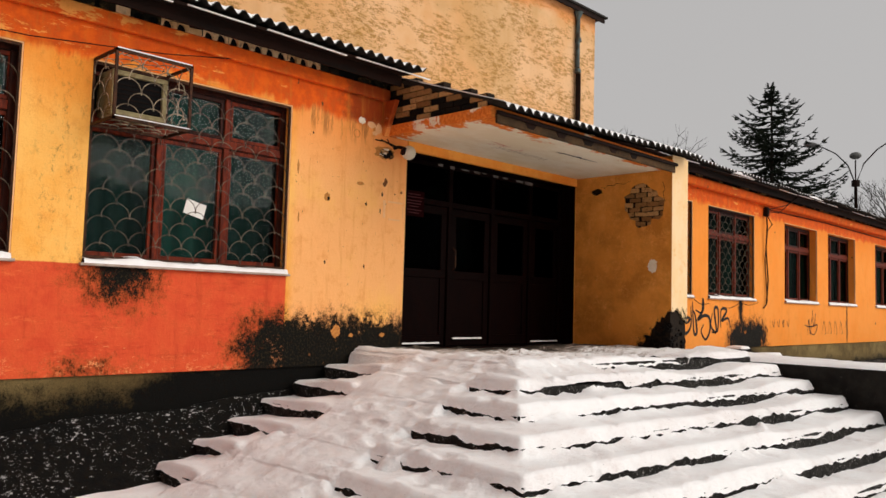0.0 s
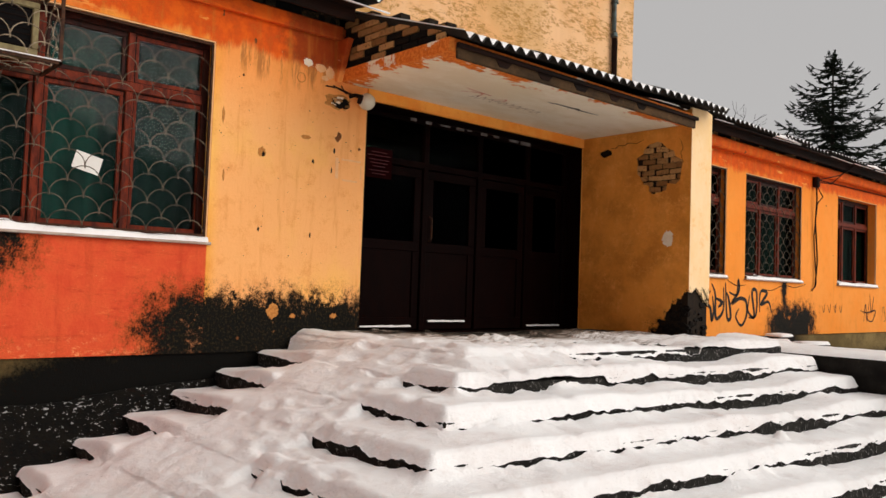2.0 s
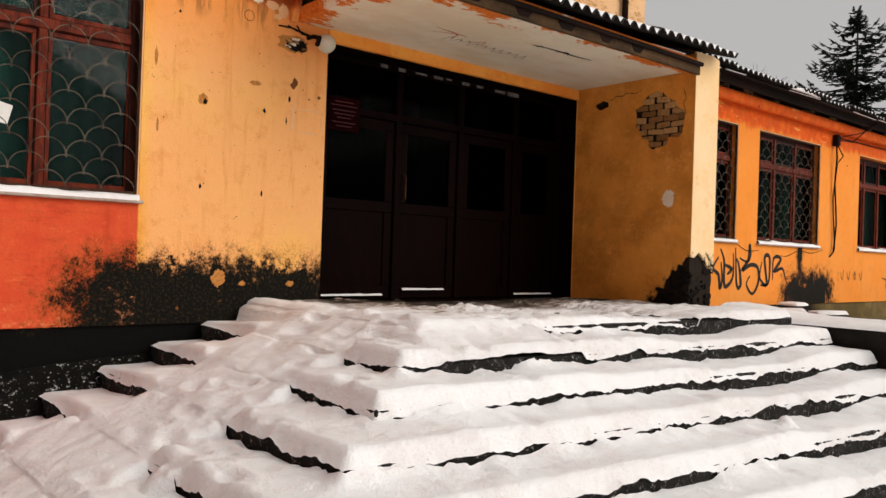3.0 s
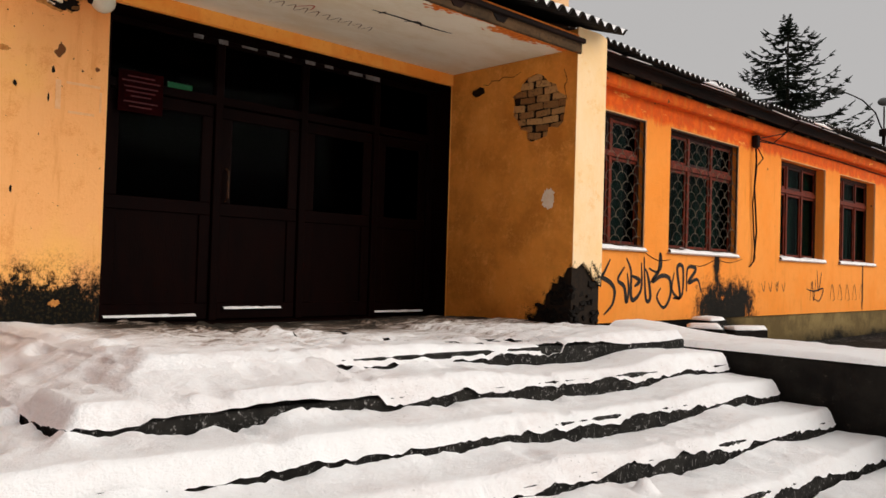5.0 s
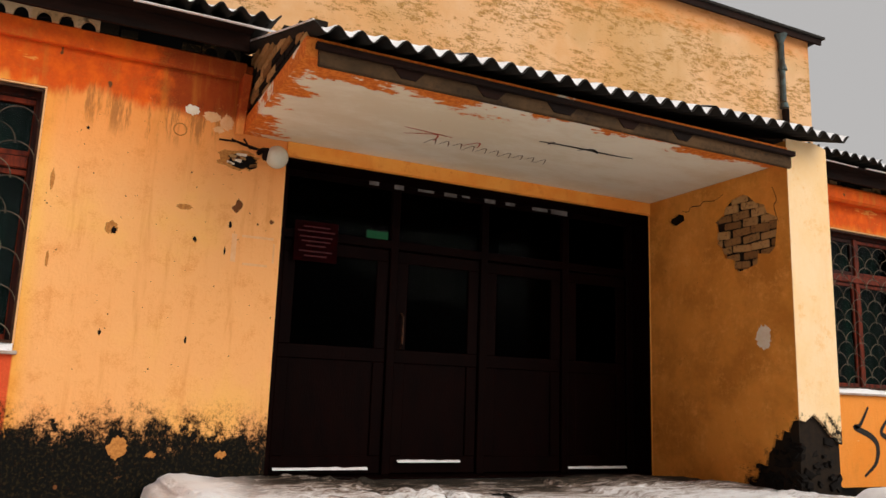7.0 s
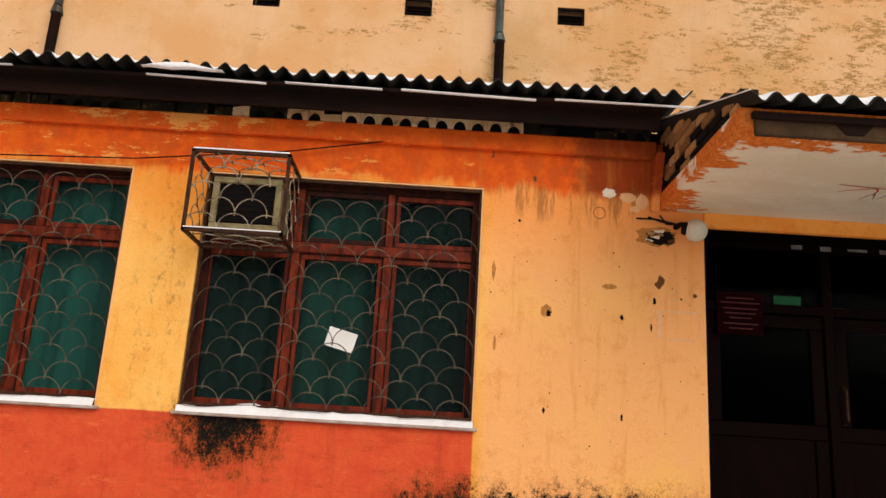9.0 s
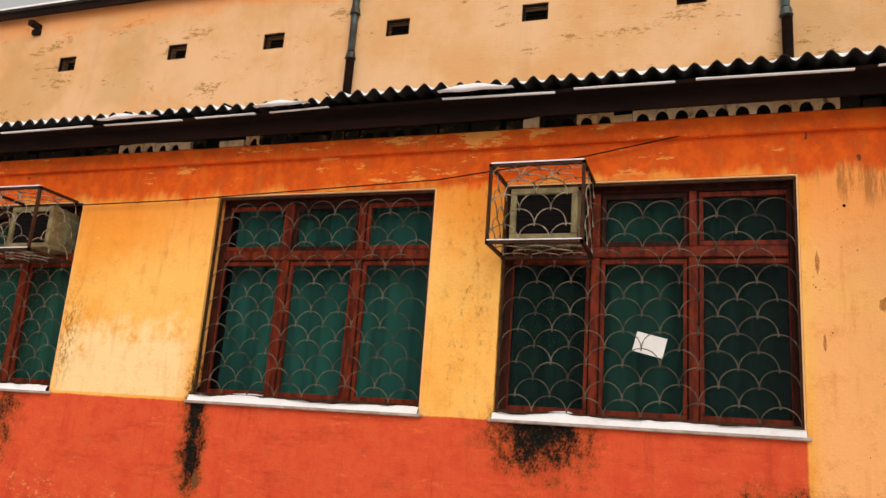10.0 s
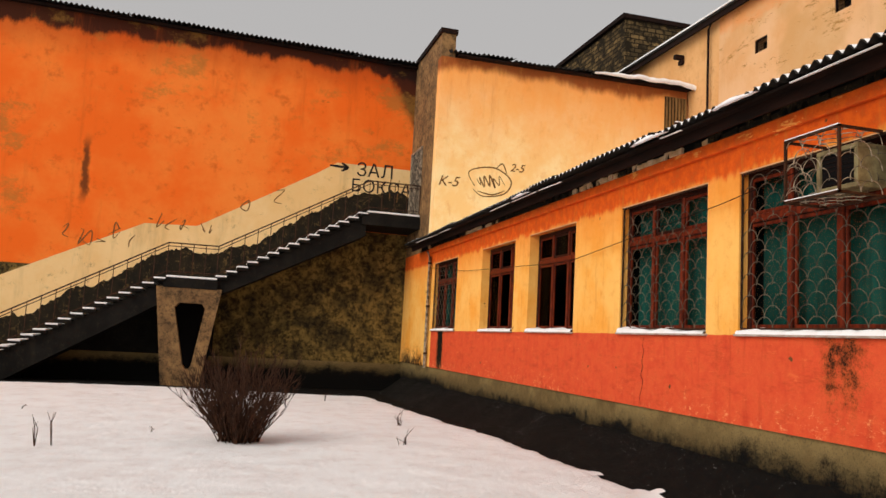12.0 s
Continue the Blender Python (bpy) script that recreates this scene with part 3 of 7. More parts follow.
def tube(bm, pts, r, sides=6, closed=False):
    """A round bar along points."""
    pts = [Vector(p) for p in pts]
    rings = []
    n = len(pts)
    for k, p in enumerate(pts):
        d = (pts[min(k + 1, n - 1)] - pts[max(k - 1, 0)]).normalized()
        u = d.cross(Vector((0, 0, 1)) if abs(d.z) < 0.9 else Vector((1, 0, 0))).normalized()
        v = d.cross(u)
        rr = r[k] if isinstance(r, (list, tuple)) else r
        rings.append([bm.verts.new(p + rr * (math.cos(a) * u + math.sin(a) * v)) for a in (2 * math.pi * j / sides for j in range(sides))])
    for a, b in zip(rings, rings[1:]):
        for j in range(sides):
            bm.faces.new((a[j], a[(j + 1) % sides], b[(j + 1) % sides], b[j]))
    bm.faces.new(rings[0])
    bm.faces.new(rings[-1][::-1])


def thing(name, label, category, group="", at=(0, 0, 0)):
    ob = new(name)
    ob.location = at
    return tagged(ob, label, category, group)


def structure(ob, label):
    return tagged(ob, label, "", "", "structure")


def wall_with_holes(bm, x0, x1, y0, y1, z0, z1, holes):
    """A wall along y with openings (ya, yb, za, zb) through it."""
    cuts = sorted({y0, y1, *(h[0] for h in holes), *(h[1] for h in holes)})
    for a, b in zip(cuts, cuts[1:]):
        if a < y0 - 1e-6 or b > y1 + 1e-6:
            continue
        inside = [h for h in holes if h[0] <= a + 1e-6 and h[1] >= b - 1e-6]
        if not inside:
            box(bm, x0, x1, a, b, z0, z1)
        for h in inside:
            if h[2] > z0:
                box(bm, x0, x1, a, b, z0, h[2])
            if h[3] < z1:
                box(bm, x0, x1, a, b, h[3], z1)
    bmesh.ops.remove_doubles(bm, verts=bm.verts[:], dist=1e-4)


# ---- plan ----
SILL, HEAD = 1.92, 3.91
GRILLED = [(-4.19, -1.86), (-7.11, -4.82), (-11.08, -8.78), (-14.08, -11.74), (-25.6, -23.2), (5.78, 8.12), (8.82, 11.19)]
PLAIN = [(-18.0, -15.78), (-21.1, -18.85), (12.98, 15.25), (16.07, 18.4), (20.3, 22.6), (23.5, 25.8), (28.0, 30.3)]
DOOR = (0.0, 3.92, 0.84, 3.67)
LEFT_END, RIGHT_END, WING_Y, YELLOW_Y = -29.6, 38.0, -29.6, -26.2
TOP = 4.40
GROUND = -0.15
WING_RISE = 0.026


def step_front(i, y):
    return 2.65 + 0.43 * i + 0.083 * y


def step_left(i):
    return -0.78 - 0.46 * i


# ---- structure ----
bm = bmesh.new()
wall_with_holes(bm, -0.45, 0.0, LEFT_END, RIGHT_END, 0.84, TOP, [(a, b, SILL, HEAD) for a, b in GRILLED + PLAIN] + [DOOR])
WALL_FRONT = structure(part("wall_front", bm, PAINT), "low facade of peeling yellow plaster over a red dado, mouldy below")
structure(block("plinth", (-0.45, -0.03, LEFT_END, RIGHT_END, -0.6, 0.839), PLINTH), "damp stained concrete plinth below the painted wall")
structure(block("cornice", (0.0, 0.07, -26.2, -0.40, 4.24, 4.398), PAINT, None, "", 0.012), "projecting orange plaster band under the eaves")
structure(block("cornice_right", (0.0, 0.17, 4.43, RIGHT_END, 4.2, 4.398), PAINT, None, "", 0.03), "projecting orange plaster band under the eaves")
# Rooms coloured near black, standing in for the lack of light inside.
structure(block("back_wall", (-4.2, -4.0, LEFT_END, RIGHT_END, -0.6, 4.6), BLACKNESS), "rear wall coloured near black for the unlit rooms")
structure(block("room_floor", (-4.0, -0.46, LEFT_END, RIGHT_END, 0.6, 0.98), BLACKNESS), "floor coloured near black for the unlit rooms")
structure(block("room_ceiling", (-4.0, -0.46, LEFT_END, RIGHT_END, 4.2, 4.38), BLACKNESS), "ceiling coloured near black for the unlit rooms")
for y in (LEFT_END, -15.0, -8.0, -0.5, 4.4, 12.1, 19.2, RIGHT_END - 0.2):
    structure(block("partition", (-4.0, -0.46, y, y + 0.18, 0.98, 4.2), BLACKNESS), "wall between the rooms, coloured near black as if unlit")

# tall hall behind
bm = bmesh.new()
VENTS = [0.33, -2.94, -6.18, -9.4, -12.67, -15.5, -19.07, -22.33]
wall_with_holes(bm, -9.3, -8.8, -24.4, 17.6, -0.6, 12.55, [(y - 0.29, y + 0.29, 10.70, 11.12) for y in VENTS])
structure(part("wall_hall", bm, HALL_WALL), "tall rear hall wall of weathered ochre plaster with small vents")
structure(block("wall_hall_far", (-9.3, -8.86, -36.0, -24.4, -0.6, 12.55), HALL_FAR), "farther bay of the hall wall in warmer ochre plaster")
structure(block("wall_hall_end", (-24.0, -9.3, 17.1, 17.6, -0.6, 12.55), HALL_WALL), "end wall of the tall hall")
structure(block("wall_hall_back", (-24.5, -24.0, -36, 17.6, -0.6, 12.5), HALL_WALL), "rear wall of the tall hall")
structure(block("roof_hall", (-24.8, -8.5, -36, 18.0, 12.56, 12.63), SLATE), "flat dark roof of the tall hall with a thin edge")
structure(block("fascia_hall", (-8.62, -8.56, -36, 17.9, 12.38, 12.555), TARRED), "dark weathered fascia board under the hall roof")
structure(block("snow_hall", (-24.6, -8.48, -36, -16.0, 12.632, 12.68), SNOW), "thin snow on the hall roof")
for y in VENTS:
    # Near-black plate gives each vent its inner shade.
    structure(block("vent_recess", (-9.29, -9.12, y - 0.29, y + 0.29, 10.70, 11.12), BLACKNESS), "vent back coloured near black for the shade inside")
    vent = thing("wall_vent", "small dark louvred vent in a plastered hall wall", "vent", "vents in the hall wall", (-8.86, y, 10.91))
    bm = bmesh.new()
    for a in ((-0.29, 0.29, -0.21, -0.17), (-0.29, 0.29, 0.17, 0.21), (-0.29, -0.25, -0.17, 0.17), (0.25, 0.29, -0.17, 0.17)):
        box(bm, -0.03, 0.03, *a)
    part("frame", bm, TARRED, vent)
    for k in range(4):
        bm = bmesh.new()
        box(bm, -0.03, 0.03, -0.25, 0.25, -0.006, 0.006, pose(0, 0, -0.12 + 0.08 * k, 0, 35, 0))
        part("slat", bm, TARRED, vent)
for y, z0, z1, x in ((-10.48, 5.6, 12.4, -8.7), (-1.2, 5.6, 12.4, -8.7), (16.36, 5.6, 12.3, -8.7)):
    pipe = thing("downpipe", "weathered zinc rain downpipe with rusted lower length", "pipe", "downpipes on the hall", (x, y, 0))
    bm = bmesh.new()
    tube(bm, [(0, 0, 10.35), (0, 0, z1)], 0.085, 10)
    part("upper_pipe", bm, ZINC, pipe, "grey-green zinc upper length", 0, True)
    bm = bmesh.new()
    tube(bm, [(0.03, 0.02, z0), (0.03, 0.02, 10.1)], 0.10, 10)
    part("lower_pipe", bm, TARRED, pipe, "rusty dark lower length", 0, True)
    for zc in (10.25, 11.4):
        bm = bmesh.new()
        tube(bm, [(0.01, 0.01, zc - 0.1), (0.01, 0.01, zc + 0.06)], [0.13, 0.10], 10)
        part("collar", bm, ZINC, pipe)
    bm = bmesh.new()
    tube(bm, [(0, 0, z1 - 0.12), (0, 0, z1 + 0.1)], [0.09, 0.19], 10)
    part("hopper", bm, ZINC, pipe)
pipe = thing("downpipe", "thin dark downpipe beside a crack in the plaster", "pipe", "downpipes on the hall", (-8.72, -24.9, 0))
bm = bmesh.new()
tube(bm, [(0, 0, 8.0), (0, 0, 12.3), (0.1, 0.3, 12.4)], 0.04, 8)
part("pipe", bm, TARRED, pipe)
for y, z in ((-20.3, 12.1), (-26.6, 11.9)):
    ob = thing("wall_bracket", "small dark iron bracket stub on a hall wall", "bracket", "", (-8.8 if y > -24 else -8.86, y, z))
    bm = bmesh.new()
    box(bm, 0, 0.35, -0.09, 0.09, -0.06, 0.1)
    part("arm", bm, TARRED, ob, "", 0.02)
    bm = bmesh.new()
    box(bm, 0.0, 0.12, -0.16, 0.1, -0.22, -0.06)
    part("base", bm, TARRED, ob, "", 0.02)
# lift house of stone-coloured brick on the far roof, and a mast
tower = structure(block("tower", (-16.3, -11.02, -46.0, -35.0, 2.0, 17.0), TOWER), "square rough brick tower behind the hall")
structure(block("tower_coping", (-16.5, -10.85, -46.2, -34.85, 17.0, 17.2), TARRED), "dark coping on the brick tower")
mast = thing("antenna", "thin bare roof aerial of dark rods", "antenna", "", (-10.5, -24.6, 12.6))
for pts in (((0, 0, 0), (0, 0, 2.4)), ((0, -0.35, 0.1), (0, 0.05, 2.0)), ((0, 0.1, 1.2), (0, -0.2, 1.2))):
    bm = bmesh.new()
    tube(bm, pts, 0.02, 5)
    part("rod", bm, IRON, mast)

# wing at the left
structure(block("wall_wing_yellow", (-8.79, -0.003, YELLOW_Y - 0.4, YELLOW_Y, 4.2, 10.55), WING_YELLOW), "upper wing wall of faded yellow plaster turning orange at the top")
structure(block("wall_wing_side", (-0.4, -0.002, WING_Y, YELLOW_Y - 0.401, 4.402, 11.35), GRIMY), "narrow grimy return wall with a grilled door")
structure(block("parapet", (-0.5, 0.06, WING_Y, YELLOW_Y + 0.04, 11.3, 11.46), TARRED), "dark cap on the raised end of the wing")
structure(block("parapet_end", (-0.45, 0.0, YELLOW_Y - 0.4, YELLOW_Y - 0.003, 10.551, 11.3), GRIMY), "raised grimy plaster end of the wing wall")
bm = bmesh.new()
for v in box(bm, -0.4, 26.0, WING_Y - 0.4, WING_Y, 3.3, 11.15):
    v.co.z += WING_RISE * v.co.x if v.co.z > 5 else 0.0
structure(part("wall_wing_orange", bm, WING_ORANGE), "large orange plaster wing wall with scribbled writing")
structure(block("wall_wing_stone", (-0.4, 26.0, WING_Y - 0.38, WING_Y - 0.02, 0.74, 3.3), DARK_STONE), "dark pebble-faced wall under the stair")
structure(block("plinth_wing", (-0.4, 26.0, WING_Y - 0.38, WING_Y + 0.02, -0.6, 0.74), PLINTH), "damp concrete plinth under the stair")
for x in (0.25, 3.1, 5.2, 8.3):
    structure(block("joint", (x, x + 0.05, WING_Y - 0.02, WING_Y + 0.0, 0.74, 3.3), BLACKNESS), "dark joint between pebble-faced panels")
structure(block("wing_roof_back", (-9.2, 26.0, -42.0, WING_Y - 0.4, 10.9, 11.0), SLATE), "rear slope of the wing roof")
structure(block("wall_far_side", (26.0, 26.4, -42.0, WING_Y, -0.6, 10.95), WING_ORANGE), "far end wall of the wing")

# steps
for i in range(7):
    bm = bmesh.new()
    z, y0, y1 = 1.0 - 0.17 * i, step_left(i), 4.0
    low = [(-0.02, y0), (step_front(i, y0), y0), (step_front(i, y1), y1), (-0.02, y1)]
    bottom, up = [bm.verts.new((x, y, -0.6)) for x, y in low], [bm.verts.new((x, y, z)) for x, y in low]
    bm.faces.new(bottom[::-1])
    bm.faces.new(up)
    for k in range(4):
        bm.faces.new((bottom[k], bottom[(k + 1) % 4], up[(k + 1) % 4], up[k]))
    structure(part("step", bm, CONCRETE, None, "", 0.012), "worn dark concrete step of the entrance stair under snow")
structure(block("cheek_wall", (-0.02, 9.5, 4.02, 5.25, -0.6, 0.93), CHEEK, None, "", 0.02), "long dark concrete cheek wall beside the steps")
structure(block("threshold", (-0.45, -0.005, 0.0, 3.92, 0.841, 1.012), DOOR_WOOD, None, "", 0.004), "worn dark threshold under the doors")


# pier: a brick core with a skin of plaster that has broken away in places
def skin(loops, height, mat, name, label, m):
    """A plate from an outer outline and holes, thickened by height; m places it."""
    bm = bmesh.new()
    edges = []
    for loop in loops:
        vs = [bm.verts.new((u, v, 0)) for u, v in loop]
        edges += [bm.edges.new((vs[k], vs[(k + 1) % len(vs)])) for k in range(len(vs))]
    bmesh.ops.triangle_fill(bm, edges=edges, use_beauty=True)
    got = bmesh.ops.extrude_face_region(bm, geom=bm.faces[:])
    bmesh.ops.translate(bm, verts=[v for v in got["geom"] if isinstance(v, bmesh.types.BMVert)], vec=(0, 0, height))
    bmesh.ops.recalc_face_normals(bm, faces=bm.faces[:])
    bmesh.ops.transform(bm, matrix=m, verts=bm.verts[:])
    return structure(part(name, bm, mat), label)


def ragged(cx, cz, rx, rz, n, seed, rough=0.2):
    rnd = random.Random(seed)
    return [(cx + rx * (1 + rough * rnd.uniform(-1, 1)) * math.cos(2 * math.pi * k / n), cz + rz * (1 + rough * rnd.uniform(-1, 1)) * math.sin(2 * math.pi * k / n)) for k in range(n)]


rnd = random.Random(4)
bite = [(1.12, 0.95), (1.15, 1.03), (1.2, 1.02), (1.23, 1.1), (1.29, 1.07), (1.33, 1.14), (1.35, 1.24), (1.42, 1.22), (1.44, 1.33), (1.49, 1.35), (1.52, 1.46), (1.58, 1.44), (1.61, 1.53), (1.66, 1.51), (1.7, 1.6), (1.78, 1.62)]
outline = [(0.004, 0.95)] + bite + [(1.78, 4.0), (0.004, 4.0)]
patch_loop = [(0.93, 3.43), (0.95, 3.32), (0.94, 3.22), (1.0, 3.16), (1.05, 3.06), (1.13, 3.04), (1.15, 2.95), (1.2, 2.91), (1.3, 2.93), (1.42, 2.96), (1.43, 3.05), (1.56, 3.03), (1.62, 3.08), (1.64, 3.2), (1.66, 3.34), (1.55, 3.4), (1.52, 3.48), (1.42, 3.52), (1.34, 3.6), (1.26, 3.63), (1.12, 3.6), (1.06, 3.56), (1.03, 3.48)]
TO_SIDE = Matrix(((1, 0, 0, 0), (0, 0, -1, 3.96), (0, 1, 0, 0), (0, 0, 0, 1)))
skin([outline, patch_loop, ragged(0.42, 3.55, 0.11, 0.055, 12, 3)], 0.03, PIER, "pier_plaster", "ochre plaster on the porch pier, broken off in patches", TO_SIDE)
TO_END = Matrix(((0, 0, 1, 1.755), (1, 0, 0, 0), (0, 1, 0, 0), (0, 0, 0, 1)))
skin([[(3.931, 1.62), (4.0, 1.6), (4.1, 1.66), (4.2, 1.6), (4.3, 1.5), (4.36, 1.45), (4.43, 1.42), (4.43, 4.0), (4.3, 4.03), (3.931, 4.02)]], 0.03, PIER_END, "pier_end_plaster", "pale plaster end of the porch pier", TO_END)
PIER_CORE = structure(block("pier", (0.004, 1.752, 3.962, 4.43, 0.9, 4.0), MORTAR), "brick core of the porch pier under its plaster")
for row in range(10):
    for col in range(4):
        u = 0.9 + col * 0.215 + (0.107 if row % 2 else 0) + rnd.uniform(-0.01, 0.01)
        v = 2.90 + row * 0.077
        if ((u - 1.3) / 0.42) ** 2 + ((v - 3.27) / 0.42) ** 2 < 1.0 and rnd.random() > 0.07:
            bm = bmesh.new()
            d = rnd.uniform(0.0, 0.012)
            w, hh = rnd.uniform(0.085, 0.107), rnd.uniform(0.032, 0.0385)
            box(bm, -w, w, -0.016 + d, 0.02, -hh, hh, pose(u, 3.955, v, rnd.uniform(-3, 3), rnd.uniform(-5, 5), rnd.uniform(-4, 4)))
            part("brick", bm, BRICK, PIER_CORE, "", 0.009)
for k in range(90):
    s = rnd.uniform(0.015, 0.05)
    u, v = rnd.uniform(1.25, 1.76), rnd.uniform(1.0, 1.5)
    if v - 1.0 > (u - 1.0) * 0.72:
        continue
    bm = bmesh.new()
    d = rnd.uniform(0.005, 0.03)
    for q in box(bm, -s, s, -d, 0.03, -s * 0.6, s * 0.6, pose(u, 3.962, v, 0, rnd.uniform(-50, 50), 0) if k % 3 else pose(1.75, 4.0 + 0.4 * rnd.random(), v, 0, rnd.uniform(-50, 50), 90)):
        q.co += Vector([rnd.uniform(-0.012, 0.012) for _ in range(3)])
    part("brick", bm, SOOT, PIER_CORE, "", 0.004)
bm = bmesh.new()
loop = ragged(1.46, 2.31, 0.085, 0.10, 30, 8, 0.22)
vs = [bm.verts.new((u, 3.927, v)) for u, v in loop]
bm.faces.new(vs)
structure(part("plaster_repair", bm, PALE_REPAIR), "pale patch of fresh plaster on the pier")

# canopy
structure(block("canopy_slab", (0.004, 1.80, -0.38, 3.925, 3.80, 3.93), SOFFIT), "porch canopy slab with flaking cream and orange paint")
structure(block("canopy_beam", (1.802, 1.84, -0.30, 3.928, 3.735, 3.85), BEAM, None, "", 0.008), "dark weathered timber along the canopy edge")
bm = bmesh.new()
for x0, x1, z1 in ((0.01, 0.5, 4.5), (0.5, 1.0, 4.36), (1.0, 1.45, 4.2), (1.45, 1.72, 4.1)):
    box(bm, x0, x1, -0.34, -0.22, 3.931, z1)
GABLE = structure(part("canopy_side", bm, MORTAR), "grimy brick gable under the canopy roof")
rnd = random.Random(14)
for row in range(7):
    z = 3.97 + 0.077 * row
    x = 0.02 + (0.13 if row % 2 else 0.0)
    while x < 1.7 and z < 4.50 - 0.30 * x:
        bm = bmesh.new()
        box(bm, x, min(x + 0.25, 1.72), -0.362 - rnd.uniform(0, 0.01), -0.338, z - 0.033, z + 0.033)
        part("brick", bm, BRICK if rnd.random() < 0.6 else SOOT, GABLE, "", 0.007)
        x += 0.26
bm = bmesh.new()
for v in box(bm, 0.004, 0.24, -0.455, -0.382, 3.78, 4.24):
    if v.co.z < 4.0 and v.co.x > 0.1:
        v.co.x = 0.05
structure(part("haunch", bm, PAINT, None, "", 0.008), "small orange plaster haunch beside the canopy")
structure(block("lintel_band", (0.001, 0.025, 0.0, 3.925, 3.675, 3.799), LINTEL), "bright orange painted band over the doors")

structure(block("canopy_batten", (1.842, 1.885, -0.33, 3.93, 3.83, 3.875), TARRED, None, "", 0.006), "blackened batten under the canopy roof edge")
rnd = random.Random(61)
for k, y in enumerate((0.32, 0.95, 1.55, 2.16, 2.7)):
    bm = bmesh.new()
    w = rnd.uniform(0.03, 0.08)
    for v in box(bm, 1.8405, 1.848, y - w, y + w, 3.765, 3.83):
        v.co.y += (0.06 if v.co.y > y else -0.06) * (1 if v.co.z > 3.8 else 0)
    structure(part("beam_stain", bm, TARRED), "tarry patch on the canopy timber")

# corrugated roofs
PITCH, AMP = 0.155, 0.033


def sheet_mesh(width_waves, length, slope, name):
    """A corrugated sheet with thickness: its lower edge at x = 0, running back to -length."""
    bm = bmesh.new()
    n = width_waves * 8
    for k in range(n):
        a, b = k / 8 * PITCH, (k + 1) / 8 * PITCH
        za, zb = AMP * math.cos(2 * math.pi * k / 8), AMP * math.cos(2 * math.pi * (k + 1) / 8)
        pts = []
        for y, z in ((a, za), (b, zb)):
            for x in (0.0, -length):
                for t in (0.0, 0.009):
                    pts.append(bm.verts.new((x, y, z - x * slope + t)))
        a0, a1, a2, a3, b0, b1, b2, b3 = pts
        for f in ((a1, b1, b3, a3), (a0, a2, b2, b0), (a0, b0, b1, a1)):
            bm.faces.new(f)
    bmesh.ops.remove_doubles(bm, verts=bm.verts[:], dist=1e-5)
    return mesh_of(bm, name, SLATE, 0, False)


LAID = {}


def eaves(name, label, x, z, y0, y1, length, slope, seed, uneven=0.02, rise=0.0, last=7):
    base = structure(new(name), label)
    rnd = random.Random(seed)
    meshes = {7: sheet_mesh(7, length, slope, "roof_sheet")}
    if last != 7:
        meshes[last] = sheet_mesh(last, length, slope, "roof_sheet")
    LAID[name] = (length, slope, [])
    y = y0
    while y < y1:
        waves = last if y + 1.085 >= y1 else 7
        ob = new("roof_sheet", meshes[waves])
        ob.parent = base
        ob.location = (x + rnd.uniform(-uneven, uneven) * 2, y, z + rise * (y - y0) + rnd.uniform(-uneven, uneven) * 0.6 + 0.01 * (round(y / 1.085) % 2))
        ob.rotation_euler = (rise + rnd.uniform(-0.006, 0.006), 0, rnd.uniform(-0.008, 0.008))
        LAID[name][2].append((ob.location.copy(), ob.rotation_euler.copy(), waves))
        y += 1.085
    return base


def deck(name, label, x0, x1, y0, y1, z1, slope, mat, thick=0.03):
    """A sloping slab that rises backwards from x1."""
    bm = bmesh.new()
    vs = box(bm, x0, x1, y0, y1, -thick, 0)
    for v in vs:
        v.co.z += z1 + (x1 - v.co.x) * slope
    return structure(part(name, bm, mat), label)


eaves("roof_left", "dark corrugated asbestos roof with an uneven snowy edge", 0.60, 4.565, -27.4, -0.9, 9.3, 0.12, 1)
eaves("roof_right", "dark corrugated asbestos roof with a ragged snowy edge", 0.60, 4.55, 4.7, RIGHT_END, 9.3, 0.12, 2, 0.035)
eaves("roof_canopy", "corrugated asbestos canopy roof edged with snow", 2.04, 3.895, -0.395, 4.3, 2.3, 0.33, 3, 0.012, 0.022, 3)
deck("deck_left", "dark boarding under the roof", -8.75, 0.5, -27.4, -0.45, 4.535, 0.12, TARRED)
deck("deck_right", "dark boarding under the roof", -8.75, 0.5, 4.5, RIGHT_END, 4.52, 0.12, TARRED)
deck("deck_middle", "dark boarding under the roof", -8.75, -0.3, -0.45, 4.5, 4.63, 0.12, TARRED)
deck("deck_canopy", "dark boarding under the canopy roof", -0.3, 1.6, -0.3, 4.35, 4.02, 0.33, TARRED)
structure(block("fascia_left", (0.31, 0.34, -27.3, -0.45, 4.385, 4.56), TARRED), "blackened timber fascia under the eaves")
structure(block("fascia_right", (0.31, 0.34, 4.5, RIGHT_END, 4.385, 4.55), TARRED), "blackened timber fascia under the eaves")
bm = bmesh.new()
for v in box(bm, -0.55, 26.2, WING_Y - 2.5, WING_Y + 0.15, 11.16, 11.24):
    v.co.z += WING_RISE * v.co.x
structure(part("wing_roof", bm, TARRED), "dark edge of the wing roof")

